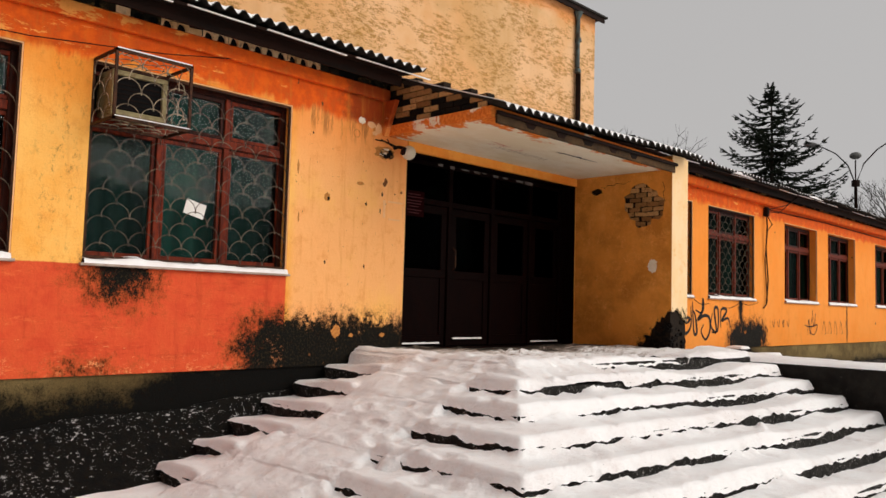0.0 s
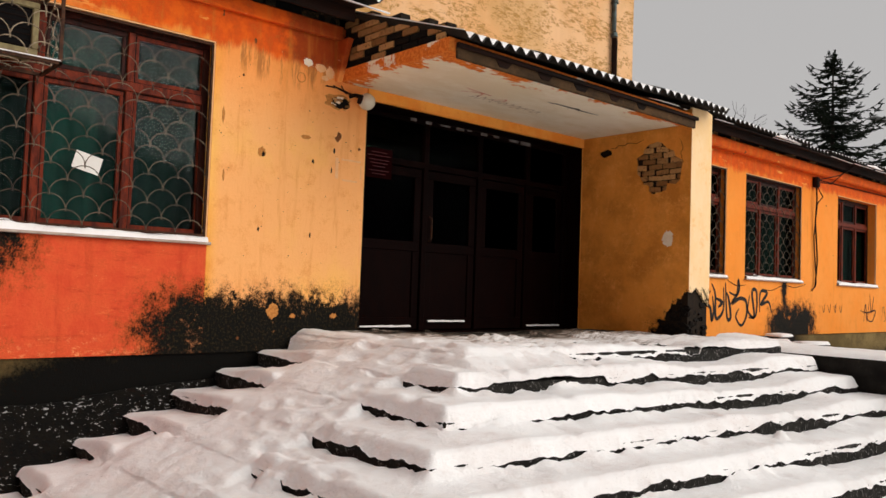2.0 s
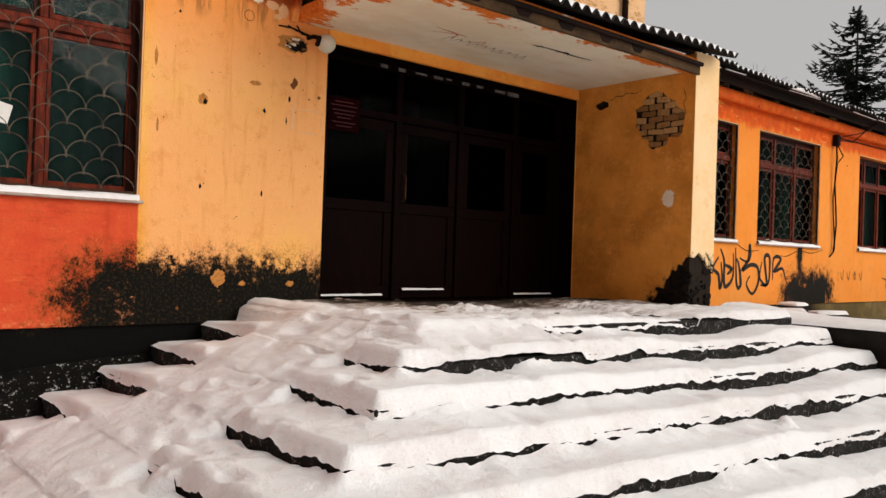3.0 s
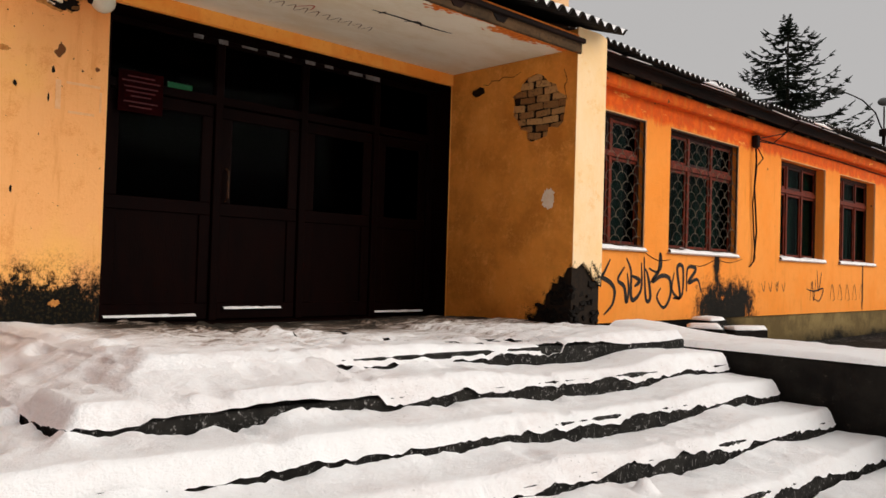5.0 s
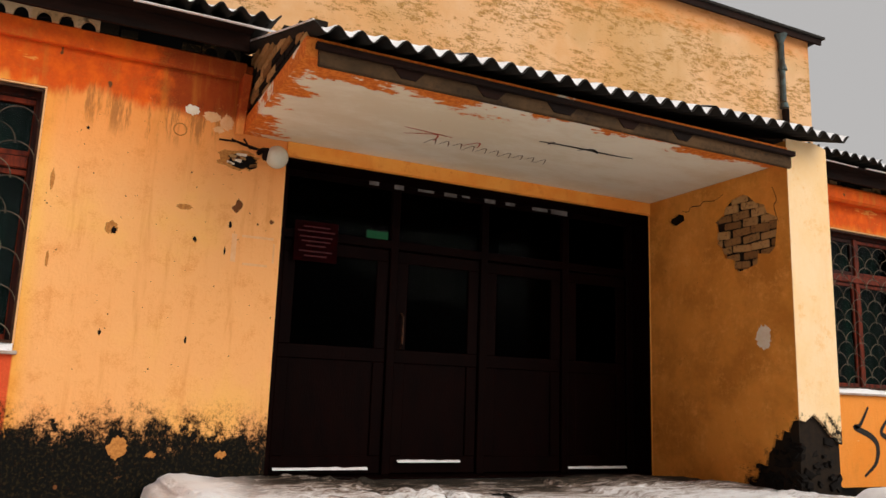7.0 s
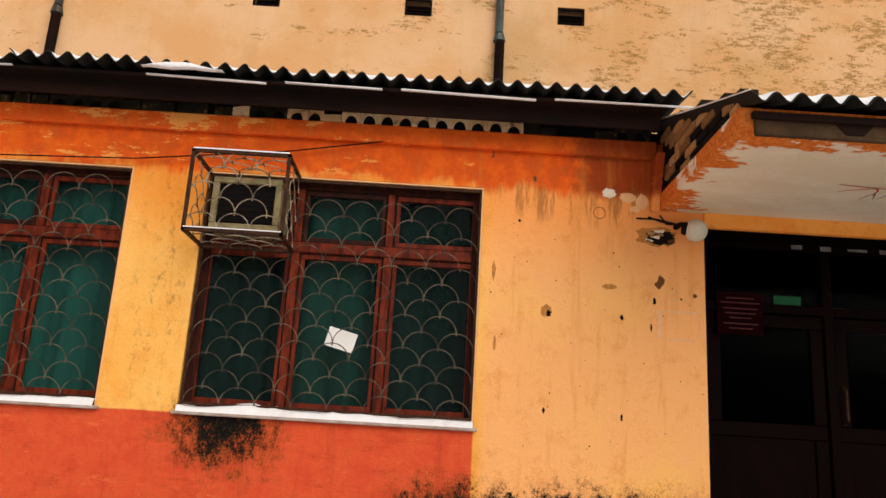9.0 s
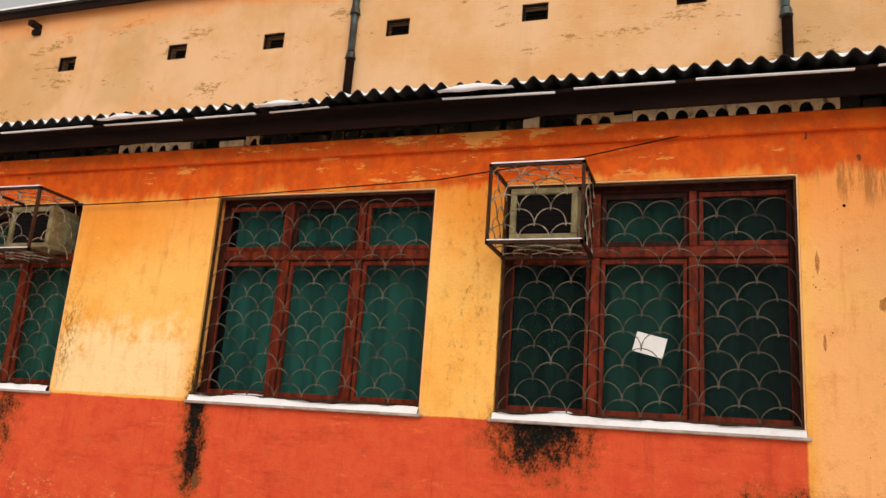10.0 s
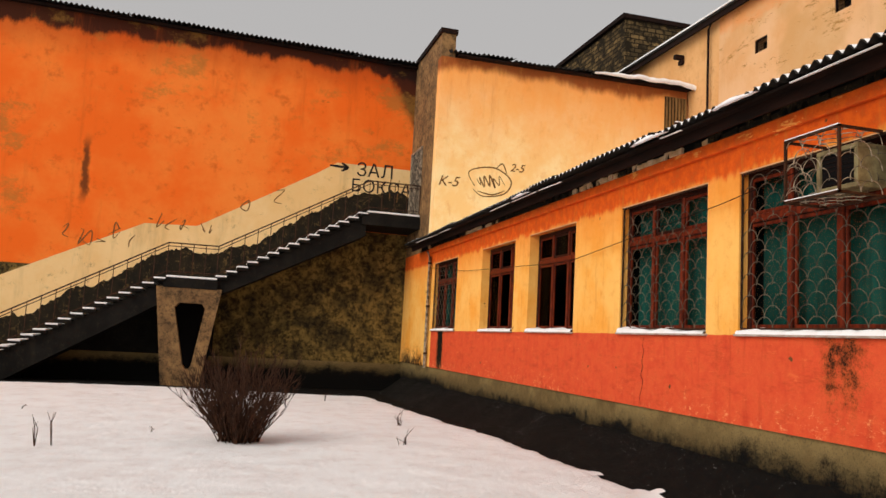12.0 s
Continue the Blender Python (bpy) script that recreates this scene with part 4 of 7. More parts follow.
# mortar filling between the wall and the old roof waves: pale, broken, with arched gaps
def arch_block(bm, y, w, z0, z1, x0, x1):
    """A block of mortar with an arched gap left by a roof wave."""
    n = 8
    low, top = [], []
    r = w * 0.34
    for k in range(n + 1):
        a = math.pi * k / n
        low.append((y + w / 2 - r * math.cos(a), z0 + (z1 - z0) * 0.82 * math.sin(a)))
        top.append((y + w * k / n, z1))
    low = [(y, z0)] + low + [(y + w, z0)]
    top = [(y, z1 - 0.004)] + top + [(y + w, z1 - 0.004)]
    front = [(bm.verts.new((x1, *p)), bm.verts.new((x1, *q)), bm.verts.new((x0, *p))) for p, q in zip(low, top)]
    for (a, b, c), (d, e, f) in zip(front, front[1:]):
        bm.faces.new((a, d, e, b))
        bm.faces.new((c, f, d, a))


rnd = random.Random(11)
for name, y0, y1, pale, dull in (("eaves_filling", -26.2, -0.5, PALE_MORTAR, MOULD), ("eaves_filling_right", 4.5, RIGHT_END, GRIMY, SOOT)):
    light, dark = bmesh.new(), bmesh.new()
    y = y0
    while y < y1:
        w = PITCH * rnd.choice((1, 1, 1, 2))
        tone = noise.noise((y * 0.45, 3.3, 0)) - 0.1 + (0.5 if -3.6 < y < -1.6 else 0.0) + 0.3 * rnd.uniform(-1, 1)
        bm = light if tone > 0.12 else dark
        x1, top = 0.075 + rnd.uniform(0, 0.02), rnd.uniform(4.475, 4.5)
        if rnd.random() > 0.08:
            if (-2.95 < y < -1.7) or rnd.random() < 0.35:
                for j in range(round(w / PITCH)):
                    arch_block(bm, y + j * PITCH, PITCH, 4.399, top, 0.045, x1)
            else:
                vs = box(bm, 0.045, x1, y, y + w * rnd.uniform(0.8, 1.0), 4.399, top)
                for v in vs:
                    if v.co.z > 4.42:
                        v.co.z -= rnd.uniform(0.0, 0.035)
        y += w
    structure(part(name, light, pale, None, ""), "crumbling pale mortar between wall and roof")
    structure(part(name, dark, dull, None, ""), "crumbling sooty mortar between wall and roof")
# Black strips put shade behind the mortar, where no part lies.
structure(block("eaves_shadow", (0.0, 0.04, -27.2, -0.45, 4.4, 4.52), BLACKNESS), "black strip standing for the shade behind the mortar")
structure(block("eaves_shadow_right", (0.0, 0.04, 4.5, RIGHT_END, 4.4, 4.52), BLACKNESS), "black strip standing for the shade behind the mortar")


# wing roofs
def sheets_along_x(name, label, y, z, x0, x1, length, slope, seed, rise=0.0, uneven=0.03):
    base = structure(new(name), label)
    rnd = random.Random(seed)
    me = sheet_mesh(7, length, slope, "roof_sheet")
    x = x0
    while x < x1:
        ob = new("roof_sheet", me)
        ob.parent = base
        ob.location = (x + 1.085, y + rnd.uniform(-uneven, uneven), z + rise * (x + 1.085) + rnd.uniform(-uneven, uneven) * 0.6)
        ob.rotation_euler = (-rise + rnd.uniform(-uneven, uneven) * 0.4, 0, radians(90))
        x += 1.085
    return base


sheets_along_x("roof_wing_yellow", "corrugated roof over the yellow wing wall", YELLOW_Y + 0.35, 10.64, -8.9, -0.7, 3.0, 0.15, 5, 0.0, 0.06)
sheets_along_x("roof_wing_orange", "corrugated roof over the orange wing wall", WING_Y + 0.35, 11.28, -0.1, 26.0, 6.0, 0.15, 6, WING_RISE)
structure(block("roof_wing_deck", (-8.8, -0.5, YELLOW_Y - 3.0, YELLOW_Y + 0.25, 10.551, 10.6), TARRED), "dark boarding under the wing roof")
bm = bmesh.new()
rows = []
for k in range(61):
    x = -9.5 + 4.4 * k / 60
    t = (0.14 + 0.07 * noise.noise((x * 1.3, 2.0, 0)) + 0.03 * noise.noise((x * 5, 7.0, 0))) * min(1.0, (60 - k) / 22 + 0.12)
    sag = 0.16 * max(0.0, -8.3 - x) + 0.05 * noise.noise((x * 2.0, 9.0, 0))
    ye = YELLOW_Y + 0.44 + 0.05 * noise.noise((x * 2.6, 4.0, 0))
    rows.append([bm.verts.new(p) for p in ((x, ye - 0.06, 10.60 - sag), (x, ye, 10.63 - sag), (x, ye, 10.63 - sag + t * 0.7), (x, ye - 0.1, 10.65 - sag + t), (x, YELLOW_Y - 2.5, 11.08 + t))])
for p, q in zip(rows, rows[1:]):
    for j in range(4):
        bm.faces.new((p[j], p[j + 1], q[j + 1], q[j]))
structure(part("snow_wing_roof", bm, SNOW, None, "", 0, True), "snow lying on the wing roof")


# slatted loft opening and a bent snowy bracket where the wing meets the hall
loft = thing("slatted_hatch", "weathered slatted wooden hatch under the wing roof", "hatch", "", (-8.35, YELLOW_Y + 0.003, 9.45))
bm = bmesh.new()
box(bm, -0.42, 0.42, 0.0, 0.02, -0.6, 0.85)
part("backing", bm, BLACKNESS, loft)
for k in range(7):
    bm = bmesh.new()
    box(bm, -0.4 + 0.12 * k, -0.33 + 0.12 * k, 0.02, 0.05, -0.6, 0.85)
    part("slat", bm, LOFT_WOOD, loft)
bracket = thing("bent_pipe", "thin bent pipe carrying a line of snow", "pipe", "", (-7.9, YELLOW_Y + 0.5, 8.6))
bm = bmesh.new()
tube(bm, [(-0.9, -0.45, 0.6), (-0.9, 0.0, 0.6), (-0.1, 0.1, 0.62), (0.1, 0.1, 0.3), (0.25, 0.1, -3.2)], 0.035, 6)
part("pipe", bm, IRON, bracket)
bm = bmesh.new()
box(bm, -0.9, -0.1, 0.03, 0.11, 0.645, 0.70)
part("snow_line", bm, SNOW, bracket, "line of snow", 0.015)

# ---- windows ----
def window(index, y0, y1, grilled):
    """A three-light window with a transom, its sill and panes."""
    back = -0.16 if grilled else -0.24
    w = structure(new("window_%d" % index), "red-brown three-light wooden window with a high transom")
    w.location = (back, (y0 + y1) / 2, SILL)
    half, h = (y1 - y0) / 2 - 0.002, HEAD - SILL - 0.002
    bm = bmesh.new()
    for a in ((-half, half, 0.002, 0.07), (-half, half, h - 0.07, h), (-half, -half + 0.07, 0.07, h - 0.07), (half - 0.07, half, 0.07, h - 0.07)):
        box(bm, -0.04, 0.04, *a)
    part("window_frame", bm, FRAME_DARK, w, "", 0.006)
    zt = 1.36
    bm = bmesh.new()
    box(bm, -0.035, 0.05, -half + 0.07, half - 0.07, zt, zt + 0.09)
    part("transom", bm, FRAME_WOOD, w, "", 0.006)
    third = 2 * half / 3
    for k in (-1, 1):
        bm = bmesh.new()
        box(bm, -0.035, 0.045, k * third / 2 - 0.036, k * third / 2 + 0.036, 0.07, zt)
        box(bm, -0.035, 0.045, k * third / 2 - 0.032, k * third / 2 + 0.032, zt + 0.09, h - 0.07)
        part("mullion", bm, FRAME_WOOD, w, "", 0.006)
    for k in (-1, 0, 1):
        c = k * third
        a, b = c - third / 2 + 0.033, c + third / 2 - 0.033
        for z0, z1 in ((0.07, zt), (zt + 0.09, h - 0.07)):
            bm = bmesh.new()
            for s in ((a, b, z0, z0 + 0.05), (a, b, z1 - 0.05, z1), (a, a + 0.045, z0 + 0.05, z1 - 0.05), (b - 0.045, b, z0 + 0.05, z1 - 0.05)):
                box(bm, -0.02, 0.02, *s)
            part("sash", bm, FRAME_DARK if k == 0 and z0 > 0.5 else FRAME_WOOD, w, "", 0.004)
            # Thin dark strips stand in for the shaded gaps round each sash.
            bm = bmesh.new()
            g, e = 0.010, 0.005
            for p in ((a + e, b - e, z0, z0 + g), (a + e, b - e, z1 - g, z1), (a + e, a + e + g, z0 + g, z1 - g), (b - e - g, b - e, z0 + g, z1 - g)):
                box(bm, 0.018, 0.023, *p)
            part("sash_gap_shade", bm, TARRED, w)
            bm = bmesh.new()
            box(bm, -0.004, 0.002, a + 0.044, b - 0.044, z0 + 0.049, z1 - 0.049)
            pane = part("pane", bm, GLASS if grilled and y0 < 4 else DIMMING_GLASS, w)
            pane.visible_shadow = False
    bm = bmesh.new()
    box(bm, 0.05, -back + 0.05, -half - 0.03, half + 0.03, -0.028, 0.0)
    part("window_sill", bm, PALE_SILL, w, "", 0.006)
    # Black linings put shade on the reveals inside the glass.
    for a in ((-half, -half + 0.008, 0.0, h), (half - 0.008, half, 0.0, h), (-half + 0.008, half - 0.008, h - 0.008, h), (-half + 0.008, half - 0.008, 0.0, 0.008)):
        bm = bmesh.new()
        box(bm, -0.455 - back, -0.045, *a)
        part("reveal_shade", bm, BLACKNESS, w)
    for a in ((half - 0.012, half, 0.0, h - 0.012), (-half, half, h - 0.012, h)):
        bm = bmesh.new()
        box(bm, -back - 0.035, -back - 0.004, *a)
        part("reveal_edge", bm, OLD_EDGE, w, "strip of bare pale plaster on the reveal")
    rnd = random.Random(index)
    bm = bmesh.new()
    n = 40
    d1 = -back + 0.045
    rows = []
    for k in range(n + 1):
        y = -half + 0.004 + (2 * half - 0.008) * k / n
        t = 0.045 + 0.03 * noise.noise((y * 2.5, index * 3.1, 0)) + 0.012 * noise.noise((y * 9, index, 4))
        t = max(t, 0.006)
        rows.append([bm.verts.new(p) for p in ((0.045, y, t * 1.5), ((0.045 + d1) / 2, y, t * 1.2), (d1 - 0.015, y, t), (d1, y, t * 0.4), (d1 + 0.004, y, -0.004))])
    for a, b in zip(rows, rows[1:]):
        for j in range(4):
            bm.faces.new((a[j], a[j + 1], b[j + 1], b[j]))
    part("sill_snow", bm, SNOW, w, "strip of snow on the sill", 0, True)
    return w


def curtain(y0, y1, index, cloth=None):
    bm = bmesh.new()
    n = int((y1 - y0) / 0.03)
    rnd = random.Random(index)
    rows = []
    for k in range(n + 1):
        y = y0 + (y1 - y0) * k / n
        x = -0.34 + 0.025 * math.sin(y * 19 + index) + 0.012 * math.sin(y * 47)
        rows.append((bm.verts.new((x, y, 1.95)), bm.verts.new((x * 0.99, y, 3.9)), bm.verts.new((x - 0.01, y, 1.95)), bm.verts.new((x * 0.99 - 0.01, y, 3.9))))
    for a, b in zip(rows, rows[1:]):
        bm.faces.new((a[0], b[0], b[1], a[1]))
        bm.faces.new((a[2], a[3], b[3], b[2]))
    ob = part("curtain", bm, cloth or CURTAIN, None, "", 0, True)
    return tagged(ob, "drawn dark green curtain behind a window pane", "curtain", "curtains in the windows")


def arc_mesh(r, mat=None, flat=1.0):
    bm = bmesh.new()
    tube(bm, [(0, -r * math.cos(math.pi * k / 10), flat * r * math.sin(math.pi * k / 10)) for k in range(11)], 0.0046, 5)
    for e in (-r, r):
        tube(bm, [(0.004, e, 0.028), (0.005, e, -0.02)], [0.0025, 0.0065], 4)
    return mesh_of(bm, "scallop", mat or SCALLOP, 0, True)


def grille(y0, y1, index):
    """An iron window grille of overlapping scallops in a flat frame."""
    g = thing("window_grille", "rusty iron window grille of overlapping scallop bars", "window grille", "grilles on the windows", (-0.03, (y0 + y1) / 2, SILL))
    half, h = (y1 - y0) / 2 - 0.012, HEAD - SILL - 0.02
    for a in ((-half, half, 0.055, 0.075), (-half, half, h - 0.02, h), (-half, -half + 0.02, 0.075, h - 0.02), (half - 0.02, half, 0.075, h - 0.02)):
        bm = bmesh.new()
        box(bm, -0.012, 0.012, *a)
        part("frame_bar", bm, IRON, g)
    n = 8
    pitch = (2 * half - 0.03) / n
    rise = pitch * 0.47
    me = arc_mesh(pitch / 2, None, 0.94)
    rows = int((h - 0.12) / rise)
    for r in range(rows):
        off = 0 if r % 2 == 0 else 0.5
        for k in range(n if r % 2 == 0 else n - 1):
            ob = new("scallop", me)
            ob.parent = g
            ob.location = (0, -half + 0.015 + pitch * (k + 0.5 + off), 0.07 + r * rise)
    return g


for k, (a, b) in enumerate(GRILLED):
    window(k + 1, a, b, True)
    grille(a, b, k)
for k, (a, b) in enumerate(PLAIN):
    window(len(GRILLED) + k + 1, a, b, False)
curtain(-3.38, -2.66, 1, DIM_CURTAIN)
curtain(-4.15, -3.42, 11, DARKENED_CURTAIN)
curtain(-2.62, -1.90, 12, DARKENED_CURTAIN)
for k, (a, b) in enumerate(GRILLED[1:5]):
    curtain(a + 0.05, b - 0.05, k + 2)

for k, (a, b) in enumerate(GRILLED[5:] + PLAIN[2:5]):
    curtain(a + 0.05, b - 0.05, k + 20)

# note stuck behind the glass
bm = bmesh.new()
box(bm, -0.002, 0.002, -0.12, 0.12, -0.08, 0.08, pose(-0.145, -2.97, 2.57, -14, 0, 0))
tagged(part("paper_notice", bm, PAPER, None), "blank white sheet of paper stuck inside the window glass", "paper")


# air conditioners in their cages
def conditioner(y):
    ac = thing("air_conditioner", "old cream window air conditioner with a dark front", "air conditioner", "air conditioners", (0, y, 3.58))
    bm = bmesh.new()
    for a in ((-0.28, 0.28, -0.22, -0.17), (-0.28, 0.28, 0.17, 0.22), (-0.28, -0.23, -0.17, 0.17), (0.23, 0.28, -0.17, 0.17)):
        box(bm, -0.2, 0.2, *a)
    part("casing", bm, CREAM, ac, "cream metal casing with peeling edges", 0.006)
    bm = bmesh.new()
    box(bm, -0.2, 0.17, -0.23, 0.23, -0.17, 0.17)
    part("front_grille", bm, BLACKNESS, ac)
    for k in range(7):
        bm = bmesh.new()
        box(bm, 0.17, 0.178, -0.225, 0.225, -0.15 + 0.047 * k, -0.145 + 0.047 * k)
        part("louvre", bm, TARRED, ac)


def cage(y):
    """A projecting cage of iron angles with scallop bars on each side."""
    c = thing("iron_cage", "projecting rusty iron cage with scallop bars round an air conditioner", "cage", "cages on the facade", (0, y, 3.26))
    w, d, h = 0.375, 0.5, 0.64
    for p, q in (((d, -w, 0), (d, w, 0)), ((d, -w, h), (d, w, h)), ((d, -w, 0), (d, -w, h)), ((d, w, 0), (d, w, h)), ((0, -w, 0), (d, -w, 0)), ((0, w, 0), (d, w, 0)), ((0, -w, h), (d, -w, h)), ((0, w, h), (d, w, h)), ((-0.03, -w, 0), (-0.03, w, 0)), ((-0.03, -w, h), (-0.03, w, h))):
        bm = bmesh.new()
        lo, hi = [min(a, b) - 0.013 for a, b in zip(p, q)], [max(a, b) + 0.013 for a, b in zip(p, q)]
        box(bm, lo[0], hi[0], lo[1], hi[1], lo[2], hi[2])
        part("frame_bar", bm, IRON, c)
    me = arc_mesh(0.125, PALE_IRON)
    for r in range(5):
        for k in range(3 if r % 2 == 0 else 2):
            ob = new("scallop", me)
            ob.parent = c
            ob.location = (d, -w + 0.125 + 0.25 * k + (0.125 if r % 2 else 0), 0.02 + 0.125 * r)
    for side in (-w, w):
        for r in range(5):
            for k in range(2 if r % 2 == 0 else 1):
                ob = new("scallop", me)
                ob.parent = c
                ob.location = (0.125 + 0.25 * k + (0.125 if r % 2 else 0), side, 0.02 + 0.125 * r)
                ob.rotation_euler = (0, 0, radians(90))
    for z in (0.0, h):
        for r in range(4):
            for k in range(3 if r % 2 == 0 else 2):
                ob = new("scallop", me)
                ob.parent = c
                ob.location = (0.02 + 0.12 * r, -w + 0.125 + 0.25 * k + (0.125 if r % 2 else 0), z)
                ob.rotation_euler = (0, radians(90), 0)
    for z, t in ((0.014, 0.008), (h + 0.014, 0.010)):
        bm = bmesh.new()
        box(bm, d - 0.012, d + 0.016, -w, w, z, z + t)
        part("snow_line", bm, SNOW, c, "thin line of snow on the bar")


for y in (-3.80, -9.25):
    conditioner(y)
    cage(y)

# ---- doors ----
door = structure(new("door_1"), "dark brown double wooden doors with glazed upper panels")
door.location = (-0.30, 0, 1.012)
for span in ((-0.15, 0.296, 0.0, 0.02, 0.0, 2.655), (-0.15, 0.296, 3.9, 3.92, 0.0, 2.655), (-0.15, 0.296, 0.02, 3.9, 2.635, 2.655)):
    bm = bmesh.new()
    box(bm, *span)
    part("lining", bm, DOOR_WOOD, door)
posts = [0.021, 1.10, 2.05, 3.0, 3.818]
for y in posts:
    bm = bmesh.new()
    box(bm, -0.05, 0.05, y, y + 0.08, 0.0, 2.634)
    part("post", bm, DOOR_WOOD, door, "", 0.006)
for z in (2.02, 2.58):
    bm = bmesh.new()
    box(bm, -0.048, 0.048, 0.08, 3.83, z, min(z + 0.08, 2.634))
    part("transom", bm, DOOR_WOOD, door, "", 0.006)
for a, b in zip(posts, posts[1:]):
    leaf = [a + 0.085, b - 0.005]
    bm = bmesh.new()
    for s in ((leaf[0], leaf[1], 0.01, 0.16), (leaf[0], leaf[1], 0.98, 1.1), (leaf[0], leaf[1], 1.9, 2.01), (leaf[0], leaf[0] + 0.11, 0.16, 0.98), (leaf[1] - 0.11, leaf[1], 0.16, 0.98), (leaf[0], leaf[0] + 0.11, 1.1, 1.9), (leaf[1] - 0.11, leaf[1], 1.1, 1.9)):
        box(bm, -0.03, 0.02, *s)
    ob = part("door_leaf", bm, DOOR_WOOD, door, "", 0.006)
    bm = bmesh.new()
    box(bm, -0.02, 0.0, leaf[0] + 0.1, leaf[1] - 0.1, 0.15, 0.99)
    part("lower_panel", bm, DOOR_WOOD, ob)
    bm = bmesh.new()
    box(bm, -0.006, 0.0, leaf[0] + 0.1, leaf[1] - 0.1, 1.09, 1.91)
    part("pane", bm, DIM_DOOR_GLASS, ob).visible_shadow = False
    bm = bmesh.new()
    box(bm, -0.006, 0.0, leaf[0] - 0.005, leaf[1] + 0.005, 2.10, 2.58)
    part("upper_pane", bm, DIM_DOOR_GLASS, ob).visible_shadow = False
bm = bmesh.new()
tube(bm, [(0.02, 1.24, 1.12), (0.07, 1.24, 1.15), (0.07, 1.24, 1.4), (0.02, 1.24, 1.43)], 0.012, 6)
part("door_handle", bm, IRON, door)
for a, b, z in ((0.13, 0.97, 0.045), (1.25, 1.88, 0.105), (3.08, 3.8, 0.04)):
    bm = bmesh.new()
    n = 12
    rows = [[bm.verts.new((x, a + (b - a) * k / n, z + h * (1 + 0.5 * noise.noise((k * 0.7, a, 1))))) for x, h in ((0.02, 0.02), (0.045, 0.018), (0.06, 0.0))] for k in range(n + 1)]
    for p, q in zip(rows, rows[1:]):
        for j in range(2):
            bm.faces.new((p[j], p[j + 1], q[j + 1], q[j]))
    part("snow_line", bm, SNOW, door, "line of blown snow on the bottom rail", 0, True)
# grey strips along the head of the frame
rnd = random.Random(31)
bm = bmesh.new()
for k in range(9):
    y = 0.9 + 0.24 * k + rnd.uniform(-0.05, 0.05)
    box(bm, 0.049, 0.053, y, y + rnd.uniform(0.08, 0.2), 2.585 + rnd.uniform(0, 0.03), 2.625 + rnd.uniform(0, 0.02))
part("head_strips", bm, STRIP_GREY, door, "grey strips on the door head")

# notice board in the door glass: red plate with rows that cannot be read
plate = thing("notice_board", "dark red notice plate with small unreadable lines", "sign", "", (-0.235, 0.375, 3.01))
bm = bmesh.new()
box(bm, -0.006, 0.006, -0.2, 0.2, -0.18, 0.18)
part("plate", bm, SIGN_RED, plate, "", 0.004)
for k, (w, z) in enumerate(((0.24, 0.13), (0.34, 0.09), (0.3, 0.04), (0.26, 0.0), (0.18, -0.04), (0.3, -0.09), (0.2, -0.13))):
    bm = bmesh.new()
    box(bm, 0.006, 0.009, -w / 2, w / 2, z - 0.006, z + 0.006)
    part("text_bar", bm, SIGN_TEXT, plate)
# Glowing plate added in place of a green reflection in the door.
green_glint = thing("green_glint", "small green glow hung in the doorway for a reflection", "sign", "", (-2.8, 1.95, 3.70))
bm = bmesh.new()
tube(bm, [(-0.015, 0, 0.06), (-0.015, 0, 0.5)], 0.012, 6)
part("hanger", bm, TARRED, green_glint)
bm = bmesh.new()
box(bm, -0.03, 0.0, -0.17, 0.17, -0.06, 0.06)
part("housing", bm, CREAM, green_glint)
bm = bmesh.new()
box(bm, 0.0, 0.004, -0.16, 0.16, -0.05, 0.05)
part("lit_face", bm, GLINT_GREEN, green_glint, "softly glowing green face")

# ---- small things on the porch wall ----
lamp = thing("wall_lamp", "white glass globe lamp on a broken wall bracket", "lamp", "", (0.0, -0.12, 3.60))
bm = bmesh.new()
bmesh.ops.create_uvsphere(bm, u_segments=24, v_segments=14, radius=0.095, matrix=pose(0.16, 0, 0))
part("globe", bm, GLOBE, lamp, "dull white glass globe", 0, True)
bm = bmesh.new()
tube(bm, [(0.0, -0.12, 0.06), (0.07, -0.1, 0.07), (0.14, -0.06, 0.05)], 0.022, 8)
part("arm", bm, TARRED, lamp, "", 0, True)
bm = bmesh.new()
tube(bm, [(0.13, -0.1, 0.02), (0.15, -0.06, 0.01)], [0.05, 0.06], 12)
part("collar", bm, TARRED, lamp)
for k in range(3):
    bm = bmesh.new()
    tube(bm, [(0.005, -0.45 + 0.1 * k, 0.12 + 0.02 * k), (0.02, -0.3 + 0.05 * k, 0.12 - 0.02 * k), (0.06, -0.12, 0.07)], 0.008, 5)
    part("wire", bm, TARRED, lamp)


def chip(y, z, ry, rz, seed, mat, proud=0.003):
    """A shallow broken spot in the plaster with ragged edges and a raised lip."""
    bm = bmesh.new()
    n = 30
    torn = 0.35 if max(ry, rz) < 0.045 else 0.2
    outer, inner = ragged(y, z, ry, rz, n, seed, torn), ragged(y, z, ry * 0.8, rz * 0.8, n, seed, torn)
    a = [bm.verts.new((0.001, u, v)) for u, v in outer]
    b = [bm.verts.new((proud, u, v)) for u, v in inner]
    for k in range(n):
        bm.faces.new((a[k], a[(k + 1) % n], b[(k + 1) % n], b[k]))
    bm.faces.new(b)
    structure(part("plaster_damage", bm, mat, WALL_FRONT), "broken spot in the plaster")


